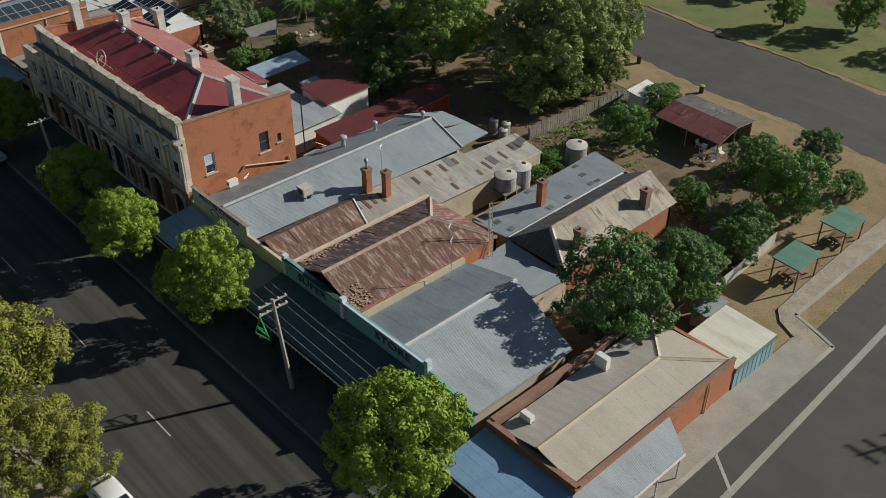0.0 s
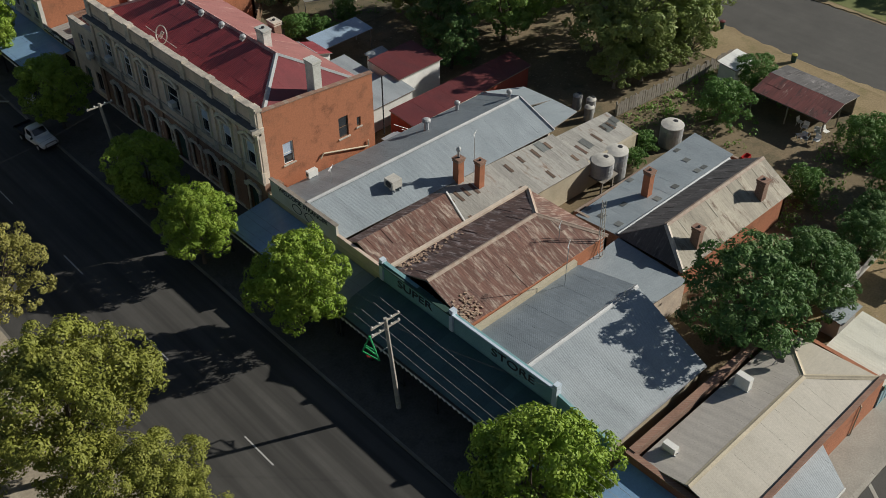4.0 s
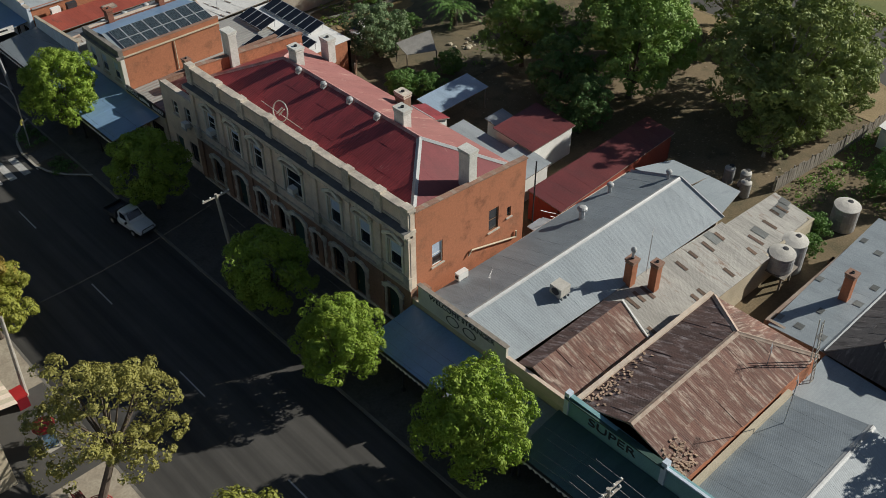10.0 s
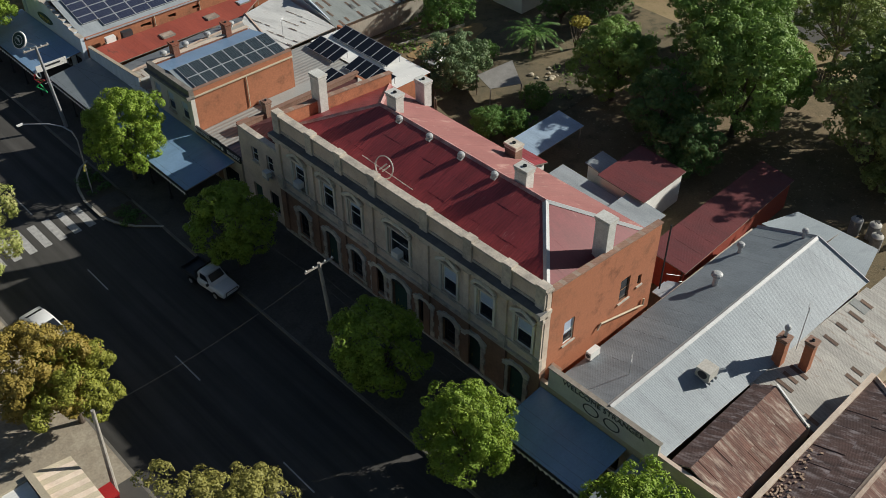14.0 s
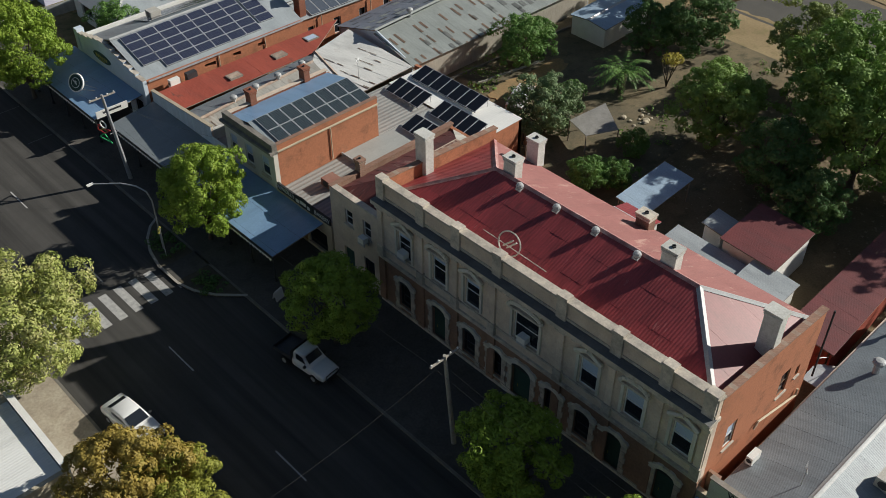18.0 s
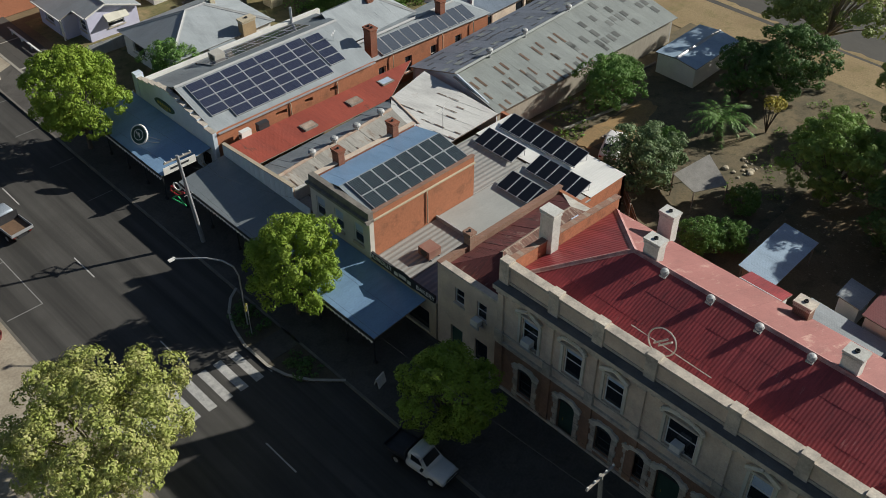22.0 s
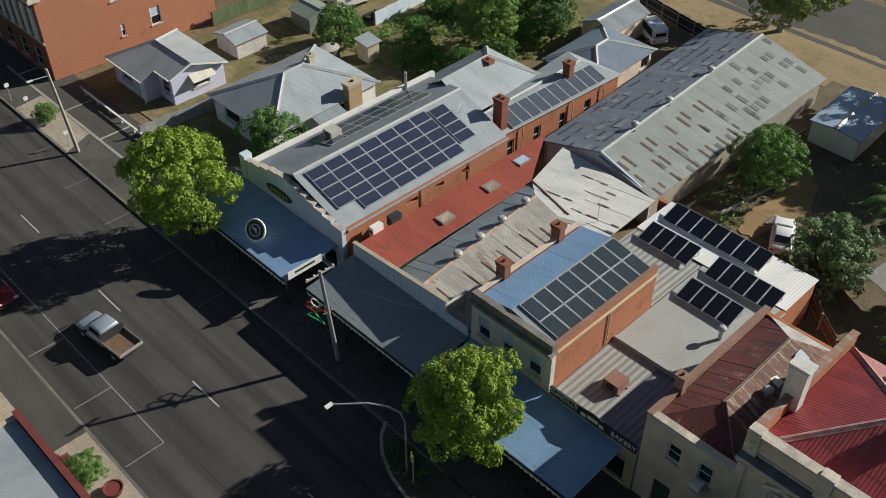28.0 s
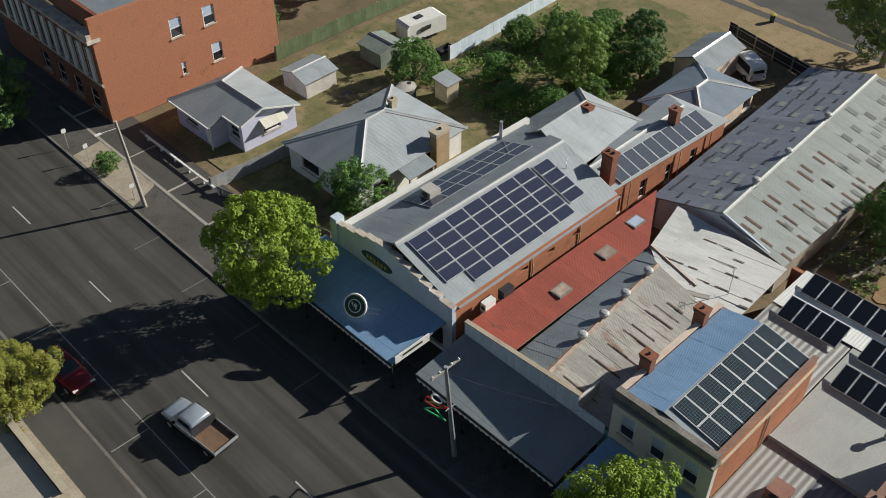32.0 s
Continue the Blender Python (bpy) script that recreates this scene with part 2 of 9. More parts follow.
# Blue iron, its own blue deepened to hold reflected sky as well.
BLUE_IRON = roofing("slate_blue_iron", (0.225, 0.365, 0.55), (0.195, 0.32, 0.49), amount=0.0, streak=0.12, vary=0.04, rough=0.32)
GREEN_IRON = roofing("dark_green_iron", (0.06, 0.12, 0.12), (0.05, 0.1, 0.1), amount=0.0, streak=0.3, vary=0.12, rough=0.4)
CONCRETE_ROOF = roofing("flat_membrane_roof", (0.4, 0.41, 0.39), (0.34, 0.35, 0.335), amount=0.0, streak=0.1, vary=0.03, relief=0.0)

ORANGE_BRICK = brickwork("orange_painted_brick", (0.36, 0.138, 0.068), (0.31, 0.118, 0.056), (0.42, 0.21, 0.125), paint=(0.41, 0.158, 0.08), patch=0.16)
RED_BRICK = brickwork("red_brick", (0.3, 0.095, 0.05), (0.22, 0.07, 0.042), (0.3, 0.2, 0.14))
OLD_BRICK = brickwork("weathered_brick", (0.34, 0.19, 0.13), (0.26, 0.14, 0.1), (0.36, 0.3, 0.24))
CREAM = plain("cream_render", (0.52, 0.45, 0.33), (0.4, 0.345, 0.25), 0.6)
STUCCO = plain("aged_stucco", (0.76, 0.63, 0.5), (0.56, 0.455, 0.37), 0.8, 9)
STONE = plain("grey_stone_trim", (0.62, 0.55, 0.455), (0.33, 0.3, 0.26), 1.3, 8, bump=0.5)
WHITE = plain("white_paint", (0.78, 0.77, 0.73), (0.68, 0.67, 0.63), 1.0, vary=0.05)
LAVENDER = plain("lavender_boards", (0.6, 0.6, 0.76), (0.53, 0.53, 0.68), 0.8, vary=0.04)
TEAL = plain("teal_paint", (0.2, 0.37, 0.39), (0.16, 0.31, 0.33), 0.8, vary=0.05)
PALEBLUE = plain("pale_blue_paint", (0.6, 0.68, 0.76), (0.52, 0.6, 0.68), 0.8, vary=0.05)
DARKPAINT = plain("dark_paint", (0.03, 0.033, 0.036), (0.02, 0.022, 0.025), 1.0)
DARKGREEN = plain("dark_green_paint", (0.03, 0.075, 0.06), (0.022, 0.055, 0.045), 1.0)
TIMBER = plain("grey_weathered_timber", (0.3, 0.27, 0.23), (0.2, 0.175, 0.145), 2.0, 20)
BROWN_WOOD = plain("brown_timber", (0.2, 0.12, 0.07), (0.13, 0.08, 0.05), 2.0, 20)
STEEL = plain("galvanised_steel", (0.5, 0.51, 0.52), (0.4, 0.41, 0.42), 2.0, rough=0.45, metal=0.4)
DARKSTEEL = plain("dark_steel", (0.06, 0.06, 0.065), None, 2.0, rough=0.5, metal=0.3)
FLASH = plain("pale_flashing", (0.42, 0.43, 0.43), (0.34, 0.35, 0.35), 1.5, rough=0.5, vary=0.05)
RUSTFLASH = plain("rusted_flashing", (0.44, 0.36, 0.29), (0.3, 0.2, 0.15), 2.2)
BARK = plain("bark", (0.13, 0.1, 0.075), (0.08, 0.06, 0.045), 3.0, 16, bump=0.8)
GUMBARK = plain("pale_gum_bark", (0.34, 0.3, 0.25), (0.2, 0.17, 0.14), 2.0, 9, bump=0.5)
GLASS = glassy("dark_window_glass", (0.02, 0.024, 0.03))
BLIND = plain("window_blind", (0.45, 0.53, 0.66), (0.38, 0.46, 0.58), 1.0)
SOLAR = solar_mat("solar_cells_blue", (0.024, 0.03, 0.06), (0.08, 0.092, 0.125), 0.17, 0.17)
SOLAR_GREEN = solar_mat("solar_cells_grey", (0.022, 0.032, 0.04), (0.11, 0.14, 0.15), 0.17, 0.17)
SOLAR_BLACK = solar_mat("solar_cells_black", (0.008, 0.009, 0.013), (0.014, 0.016, 0.02), 0.17, 0.17)
FRAME = plain("aluminium_frame", (0.66, 0.67, 0.68), None, 1.0, rough=0.4, metal=0.5, vary=0.03)
LEAF_BRIGHT = leafy("bright_green_leaves", (0.165, 0.25, 0.03), (0.295, 0.375, 0.05))
LEAF_DARK = leafy("dark_green_leaves", (0.075, 0.15, 0.045), (0.14, 0.22, 0.06))
LEAF_GUM = leafy("gum_leaves", (0.18, 0.23, 0.065), (0.28, 0.32, 0.1))
LEAF_YELLOW = leafy("yellowing_leaves", (0.32, 0.28, 0.05), (0.46, 0.37, 0.07))
LEAF_DRY = leafy("dry_olive_leaves", (0.22, 0.21, 0.055), (0.34, 0.31, 0.1))
LEAF_OCHRE = leafy("ochre_turning_leaves", (0.27, 0.205, 0.045), (0.37, 0.28, 0.075))
LEAF_OLIVE = leafy("olive_green_leaves", (0.18, 0.195, 0.036), (0.28, 0.28, 0.06))
LEAF_SILVER = leafy("pale_flowering_leaves", (0.26, 0.3, 0.075), (0.56, 0.51, 0.24))
RED_PAINT = plain("red_enamel", (0.45, 0.03, 0.03), None, 1.0, rough=0.35, vary=0.0)
CAR_RED = plain("dark_red_car_paint", (0.2, 0.012, 0.02), None, 0.5, rough=0.25, vary=0, bump=0)
CAR_WHITE = plain("white_car_paint", (0.75, 0.75, 0.74), (0.7, 0.7, 0.69), 0.5, rough=0.3, vary=0, bump=0)
CAR_SILVER = plain("silver_car_paint", (0.46, 0.52, 0.58), (0.42, 0.47, 0.53), 0.5, rough=0.3, metal=0.5, vary=0, bump=0)
RUBBER = plain("tyre_rubber", (0.018, 0.018, 0.018), None, 1.0, rough=0.9, vary=0)
GOLD = plain("gold_lettering", (0.4, 0.36, 0.08), None, 1.0, vary=0)

# Lit-slope copy of the shed sheet; SHED_N is the shaded one.
SHED_S = roofing("shed_sheet_lit_tone", (0.3, 0.325, 0.31), (0.25, 0.275, 0.262), amount=0.0, streak=0.35, rough=0.5, vary=0.05)
SHED_PATCH = roofing("dull_replacement_sheet", (0.17, 0.18, 0.17), (0.13, 0.135, 0.13), amount=0.1, streak=0.5, vary=0.3)
RUST_PATCH = roofing("rust_eaten_sheet", (0.2, 0.13, 0.09), (0.15, 0.1, 0.075), (0.1, 0.06, 0.045), 0.4, 0.6, 0.9, flake=0.1, vary=0.3)
LEAF_GREEN = leafy("mid_green_leaves", (0.13, 0.24, 0.045), (0.23, 0.35, 0.07))
LEAF_LIME = leafy("lime_leaves", (0.22, 0.235, 0.04), (0.33, 0.33, 0.06))
LEAF_GREY = leafy("grey_green_leaves", (0.12, 0.18, 0.08), (0.2, 0.27, 0.13))
CRIMSON_RUST = roofing("crimson_rusted_iron", (0.2, 0.055, 0.05), (0.13, 0.04, 0.038), (0.07, 0.03, 0.028), 0.35, 0.7, 0.8, flake=0.45, pale=(0.42, 0.3, 0.25), vary=0.2)
# Paler copy of the red iron: sunlight on the east slope painted in.
RED_LIT = roofing("sunlit_copy_red_iron", (0.34, 0.145, 0.13), (0.285, 0.11, 0.1), (0.42, 0.25, 0.21), 0.26, 0.3, 0.65, flake=0.25, pale=(0.45, 0.31, 0.27), vary=0.05, relief=0.08)
SKY_IRON = roofing("pale_blue_iron", (0.36, 0.47, 0.58), (0.31, 0.41, 0.52), amount=0.0, streak=0.2, vary=0.04, rough=0.4)
LEAF_BROAD = leafy("sunlit_green_leaves", (0.145, 0.24, 0.05), (0.24, 0.345, 0.085))
LEAF_MID = leafy("garden_leaves", (0.095, 0.19, 0.045), (0.17, 0.29, 0.065))
# Tree shade and reflected sky are put into this dark blue-grey base.
HOUSE_IRON = roofing("tree_shade_blue_grey_iron", (0.2, 0.25, 0.31), (0.16, 0.2, 0.25), amount=0.0, streak=0.3, vary=0.05, rough=0.4)
# Darker, bluer copy of the shed sheet with the slope's shade painted in.
SHED_N = roofing("shed_sheet_shade_tone", (0.215, 0.24, 0.29), (0.165, 0.185, 0.225), amount=0.0, streak=0.45, vary=0.07)
RED_HIP = roofing("plain_red_iron", (0.24, 0.055, 0.06), (0.2, 0.046, 0.05), (0.36, 0.16, 0.14), 0.12, 0.3, 0.5, vary=0.03, relief=0.05)
HALL_BRICK = brickwork("orange_hall_brick", (0.44, 0.178, 0.1), (0.38, 0.15, 0.08), (0.44, 0.23, 0.14), paint=(0.42, 0.172, 0.095), patch=0.12)
OCHRE = ground_mat("bare_ochre_ground", (0.34, 0.22, 0.1), (0.27, 0.18, 0.085), (0.2, 0.15, 0.07), 0.3, 0.9, 0.95, 0.5)
LEAD = plain("weathered_ledge", (0.2, 0.2, 0.19), (0.11, 0.115, 0.12), 0.9)
FAN_IRON = roofing("chalky_pale_iron", (0.68, 0.68, 0.65), (0.58, 0.58, 0.56), (0.3, 0.22, 0.17), 0.18, 0.5, 0.6, vary=0.05)
CONCRETE = plain("pale_concrete", (0.42, 0.395, 0.34), (0.33, 0.31, 0.265), 0.6, 9)
PHONE_GLASS = glassy("booth_glass", (0.12, 0.2, 0.28))
# Grey-blue painted over a green verandah's colour to imitate reflected sky.
SKY_GREY_IRON = roofing("sky_grey_iron", (0.225, 0.255, 0.27), (0.19, 0.215, 0.23), amount=0.0, streak=0.2, vary=0.06, rough=0.35)
SIGN_WHITE = plain("weathered_sign_paint", (0.74, 0.7, 0.62), (0.6, 0.56, 0.49), 0.7)
# Streaked iron, darkened to hold the shade of slopes facing off the sun.
SHADE_STREAK_IRON = roofing("shade_dark_streaked_iron", (0.13, 0.12, 0.12), (0.09, 0.085, 0.085), (0.05, 0.045, 0.045), 0.35, 0.6, 0.8, flake=0.7, pale=(0.3, 0.28, 0.27), vary=0.2)
DULL_PATCH = roofing("dark_lap_patch", (0.1, 0.105, 0.12), (0.075, 0.08, 0.09), amount=0.0, streak=0.4, vary=0.25)
PALE_BRICK = plain("pale_broken_brick", (0.5, 0.35, 0.25), (0.36, 0.25, 0.18), 3.0)
# Lighter cells: the sky's reflection is painted into their base colour.
SOLAR_SKY = solar_mat("solar_cells_sky_tone", (0.075, 0.09, 0.115), (0.12, 0.14, 0.17), 0.17, 0.17)
# Dull red iron, darkened further to hold the yard trees' shade.
MAROON_IRON = roofing("dull_shaded_maroon_iron", (0.17, 0.04, 0.04), (0.12, 0.03, 0.032), amount=0.0, streak=0.5, vary=0.05)
CREAM_WHITE = roofing("cream_white_iron", (0.72, 0.7, 0.6), (0.64, 0.62, 0.52), amount=0.0, streak=0.3, vary=0.03, relief=0.1)
RIBBED_PALE = roofing("ribbed_pale_deck", (0.36, 0.36, 0.34), (0.3, 0.3, 0.285), amount=0.0, streak=0.3, vary=0.04, pitch=0.4, relief=0.4)
# Dark bluish copy of the ribbed deck, painted as the annexe wall's shadow.
RIBBED_SHADOW = roofing("ribbed_shadow_deck", (0.2, 0.21, 0.25), (0.16, 0.17, 0.21), amount=0.0, streak=0.3, vary=0.04, pitch=0.4, relief=0.5)
DARK_COPING = plain("weathered_dark_coping", (0.24, 0.22, 0.19), (0.14, 0.13, 0.115), 1.5, 8, bump=0.5)
CABLE = plain("cable_black", (0.05, 0.05, 0.05), None, 1.0, vary=0)
FADED_LINE = plain("faded_road_paint", (0.3, 0.295, 0.28), (0.18, 0.175, 0.17), 3.0, vary=0.05)

# ---- mesh helpers ----


class Mesh:
    def __init__(self):
        self.v, self.f, self.uv = [], [], []

    def add(self, verts, faces, uvs=None):
        n = len(self.v)
        self.v += [tuple(p) for p in verts]
        self.f += [[n + i for i in f] for f in faces]
        self.uv += uvs if uvs else [(p[0], p[1]) for p in verts]
        return self

    def box(self, x0, x1, y0, y1, z0, z1):
        v = [(x, y, z) for z in (z0, z1) for x, y in ((x0, y0), (x1, y0), (x1, y1), (x0, y1))]
        return self.add(v, [(3, 2, 1, 0), (4, 5, 6, 7), (0, 1, 5, 4), (1, 2, 6, 5), (2, 3, 7, 6), (3, 0, 4, 7)])

    def prism(self, poly, off):
        """A polygon in space, thickened by the vector off."""
        n = len(poly)
        o = Vector(off)
        v = [Vector(p) for p in poly] + [Vector(p) + o for p in poly]
        return self.add(v, [list(range(n))[::-1], list(range(n, 2 * n))] + [(i, (i + 1) % n, n + (i + 1) % n, n + i) for i in range(n)])

    def tube(self, p, q, r0, r1=None, n=8, cap=True):
        p, q, r1 = Vector(p), Vector(q), r0 if r1 is None else r1
        d = (q - p).normalized()
        a = d.orthogonal().normalized()
        b = d.cross(a)
        ring = [(math.cos(2 * math.pi * i / n), math.sin(2 * math.pi * i / n)) for i in range(n)]
        v = [p + r0 * (c * a + s * b) for c, s in ring] + [q + r1 * (c * a + s * b) for c, s in ring]
        f = [(i, (i + 1) % n, n + (i + 1) % n, n + i) for i in range(n)]
        if cap:
            f += [list(range(n))[::-1], list(range(n, 2 * n))]
        return self.add(v, f)

    def path(self, pts, r, n=6):
        for p, q in zip(pts, pts[1:]):
            self.tube(p, q, r, r, n)
        return self

    def lathe(self, c, profile, n=16):
        c = Vector(c)
        v = [c + Vector((r * math.cos(2 * math.pi * i / n), r * math.sin(2 * math.pi * i / n), z)) for r, z in profile for i in range(n)]
        k = len(profile)
        f = [(j * n + i, j * n + (i + 1) % n, (j + 1) * n + (i + 1) % n, (j + 1) * n + i) for j in range(k - 1) for i in range(n)]
        return self.add(v, f + [list(range(n))[::-1], list(range((k - 1) * n, k * n))])


# Each block has its own sheet, moved and scaled to fit the camera's view.
# sheet: origin drawn (x, y), origin on the site, scales along x, y and z
SHEETS = {
    "corner_shop": (31.5, 25.4, 31.9, 27.3, 1.0, 1.0, 0.74),
    "general_store": (31.5, 37.35, 31.55, 38.75, 0.97, 1.03, 0.84),
    "rusted_shop": (31.5, 46.4, 31.6, 47.8, 1.0, 1.0, 0.82),
    "sign_shop": (31.5, 59.1, 31.5, 60.38, 0.985, 1.0, 0.85),
    "cottage": (49.0, 39.8, 48.8, 41.35, 0.97, 1.02, 0.89),
    "hotel": (31.3, 64.1, 31.3, 65.33, 1.0, 0.985, 0.92),
    "annexe": (31.3, 90.2, 31.35, 91.03, 0.95, 0.92, 0.92),
    "bakery": (31.3, 96.2, 31.3, 96.5, 1.06, 1.066, 0.84),
    "brick_shop": (31.3, 102.4, 31.4, 103.05, 1.08, 0.965, 0.87),
    "low_shops": (31.3, 109.2, 31.4, 109.5, 1.0, 1.03, 0.83),
    "pub": (31.3, 120.9, 31.2, 121.9, 1.04, 1.05, 0.85),
    "shed": (51.1, 109.5, 51.7, 110.2, 1.06, 1.0, 0.82),
    "side_street": (30.0, 20.0, 30.0, 21.6, 1.0, 1.0, 0.85),
    "street": (0.0, 0.0, 0.0, 0.0, 1.0, 1.0, 0.85),
}


def sheet_of(x, y):
    """The sheet on which a spot is drawn."""
    if x < 31.0:
        return "street" if y > 24 or x < 24 else "side_street"
    if y < 22.2 or (y < 30.5 and x < 54.2):
        return "corner_shop" if y > 21.9 and x < 54.2 else "side_street"
    if 36 < y < 48.5 and 42.5 < x < 64:
        return "cottage"
    if y < 42.2 and x < 43:
        return "general_store"
    if y < 50.55 and x < 45.5:
        return "rusted_shop"
    if 50.5 < y < 64 and x < 60.5:
        return "sign_shop"
    if 64 <= y < 90.2 and x < 44.5:
        return "hotel"
    if 90.2 <= y < 96.15 and x < 44:
        return "annexe"
    if 102.35 <= y < 109.15 and x < 40.7:
        return "brick_shop"
    if 96.1 <= y < 109 and x < 52:
        return "bakery"
    if 109 <= y < 120.55 and x < 51:
        return "low_shops"
    if 109 <= y < 122 and x < 76:
        return "shed"
    if 120.5 <= y < 133.2 and x < 62.5:
        return "pub"
    return "yards"


def fit_to_view(sheet, p):
    """A drawn spot's place once fitted to the camera's view."""
    x, y, z = p
    # Yards are bent by a polynomial so that they line up in the view.
    if sheet == "yards":
        u, v = min(x, 95.0) - 60, min(max(y, 22.0), 165.0) - 90
        return Vector((x + 1.06 + 0.055 * u + 0.0165 * v + 0.00043 * u * v - 0.000115 * v * v,
                       y + 2.08 + 0.04 * u - 0.0232 * v - 0.00025 * v * v + 4.3e-6 * v ** 3, z * 0.85))
    x0, y0, sx, sy, kx, ky, kz = SHEETS[sheet]
    return Vector((sx + (x - x0) * kx, sy + (y - y0) * ky, z * kz))


SHEET = {}


def sheet_for(ob):
    while ob.parent:
        ob = ob.parent
    return SHEET.get(ob.name)


def base_of(ob):
    p = Vector((0, 0, 0))
    while ob:
        p += ob.location
        ob = ob.parent
    return p


def thing(name, at=(0, 0, 0), label="", category="", group="", kind="", sheet="auto"):
    """An Empty at its foot; sheet None leaves its numbers as they are."""
    ob = new(name)
    if sheet == "auto":
        sheet = sheet_of(at[0], at[1])
    SHEET[ob.name] = sheet
    ob.location, ob.empty_display_size = fit_to_view(sheet, at) if sheet else at, 0.3
    return tagged(ob, label, category, group, kind)


def part(name, m, material, parent=None, label="", smooth=False, sheet=None, **tags):
    off = base_of(parent) if parent else Vector((0, 0, 0))
    sheet = sheet_for(parent) if parent else sheet
    me = bpy.data.meshes.new(name)
    me.from_pydata([(fit_to_view(sheet, p) if sheet else Vector(p)) - off for p in m.v], [], m.f)
    layer = me.uv_layers.new(name="UVMap")
    flat = [c for f in m.f for i in f for c in m.uv[i]]
    layer.data.foreach_set("uv", flat)
    if smooth:
        me.polygons.foreach_set("use_smooth", [True] * len(me.polygons))
    me.materials.append(material)
    me.update()
    ob = new(name, me)
    if parent:
        ob.parent = parent
    return tagged(ob, label, **tags)


def lump(name, m, material, at, label, category, group="", kind="", smooth=False, site=False):
    """A thing that is one mesh, with its origin at its foot."""
    sheet = None if site else sheet_of(at[0], at[1])
    o = part(name, m, material, None, label, smooth, sheet, category=category, group=group, kind=kind)
    at = fit_to_view(sheet, at) if sheet else Vector(at)
    o.data.transform(Matrix.Translation(-at))
    o.location = at
    return o


def clip(poly, axis, lo, hi):
    for sign, lim in ((1, hi), (-1, -lo)):
        out = []
        for i, p in enumerate(poly):
            q = poly[(i + 1) % len(poly)]
            a, b = lim - sign * p[axis], lim - sign * q[axis]
            if a >= 0:
                out.append(p)
            if (a > 0 > b) or (a < 0 < b):
                s = a / (a - b)
                out.append(tuple(p[k] + s * (q[k] - p[k]) for k in range(2)))
        poly = out
        if len(poly) < 3:
            return []
    return poly


def roof_plane(parent, pts, material, width=0.78, length=3.6, name="roof", piece="roof_sheet", jitter=0.004, down=None, label="", under=None, skip=0.0, patches=()):
    """A flat slope: a deck, and sheets laid on it that run down the slope."""
    P = [Vector(p) for p in pts]
    n = (P[1] - P[0]).cross(P[2] - P[0]).normalized()
    if n.z < 0:
        P.reverse()
        n = -n
    d = Vector(down) if down else Vector((n.x, n.y, 0)).normalized()
    d = (d - n * d.dot(n)).normalized()
    u = n.cross(d).normalized()
    o = P[0]
    flat = [((p - o).dot(u), (p - o).dot(d)) for p in P]
    deck = part(name, Mesh().prism([o + u * x + d * y - n * 0.1 for x, y in flat], n * 0.08), under or TIMBER, parent, label)
    u0, u1 = min(p[0] for p in flat), max(p[0] for p in flat)
    v0, v1 = min(p[1] for p in flat), max(p[1] for p in flat)
    k = max(1, round((u1 - u0) / width))
    rows = max(1, math.ceil((v1 - v0) / length - 0.15))
    for i in range(k):
        a, b = u0 + (u1 - u0) * i / k, u0 + (u1 - u0) * (i + 1) / k
        for r in range(rows):
            s0 = v0 + (v1 - v0) * r / rows
            s1 = v0 + (v1 - v0) * (r + 1) / rows
            c = clip(clip(flat, 0, a - 0.006, b + 0.006), 1, s0 - 0.006, s1 + 0.012 if r < rows - 1 else s1)
            if len(c) < 3 or random.random() < skip:
                continue
            lift = 0.004 + 0.004 * (i % 2) + jitter * random.random() + 0.006 * (rows - r)
            tip = jitter * (random.random() - 0.5)
            q = [o + u * x + d * y + n * (lift + tip * (x - a) / (b - a)) for x, y in c]
            m = Mesh().prism([p - n * 0.015 for p in q], n * 0.015)
            m.uv = [(x, y) for x, y in c] * 2
            part(piece, m, material, deck)
    for mat, share, pw, pl, *where in patches:
        fa, fb, lines = where if where else (0.0, 1.0, ())
        n_rows = max(1, int((v1 - v0) / (pl * 2.2)))
        for f in lines or [(r + random.uniform(0.25, 0.45)) / n_rows for r in range(n_rows)]:
            line = v0 + (v1 - v0) * f
            for i in range(k):
                if random.random() > share or not fa <= i / k < fb:
                    continue
                x, y = u0 + (u1 - u0) * i / k + 0.03, line + random.uniform(-0.1, 0.1)
                c = clip(clip(flat, 0, x, x + pw), 1, y, y + pl * random.uniform(0.7, 1.2))
                if len(c) == 4:
                    q = [o + u * e + d * f + n * (0.03 + jitter + 0.006 * rows) for e, f in c]
                    m = Mesh().prism(q, n * 0.008)
                    m.uv = [(e, f) for e, f in c] * 2
                    part("patch_sheet", m, mat, deck)
    return deck


def capping(parent, p, q, material=None, r=0.11, name="ridge_capping"):
    p, q = Vector(p), Vector(q)
    m = Mesh()
    d = (q - p).normalized()
    s = d.cross(Vector((0, 0, 1))).normalized()
    up = s.cross(d)
    prof = [(-0.2, -0.06), (-0.09, 0.0), (0, r * 0.75), (0.09, 0.0), (0.2, -0.06)]
    v = [e + s * a + up * (b + 0.05) for e in (p, q) for a, b in prof]
    f = [(i, i + 1, 6 + i, 5 + i) for i in range(4)]
    m.add(v, f)
    o = part(name, m, material or FLASH, parent)
    return o


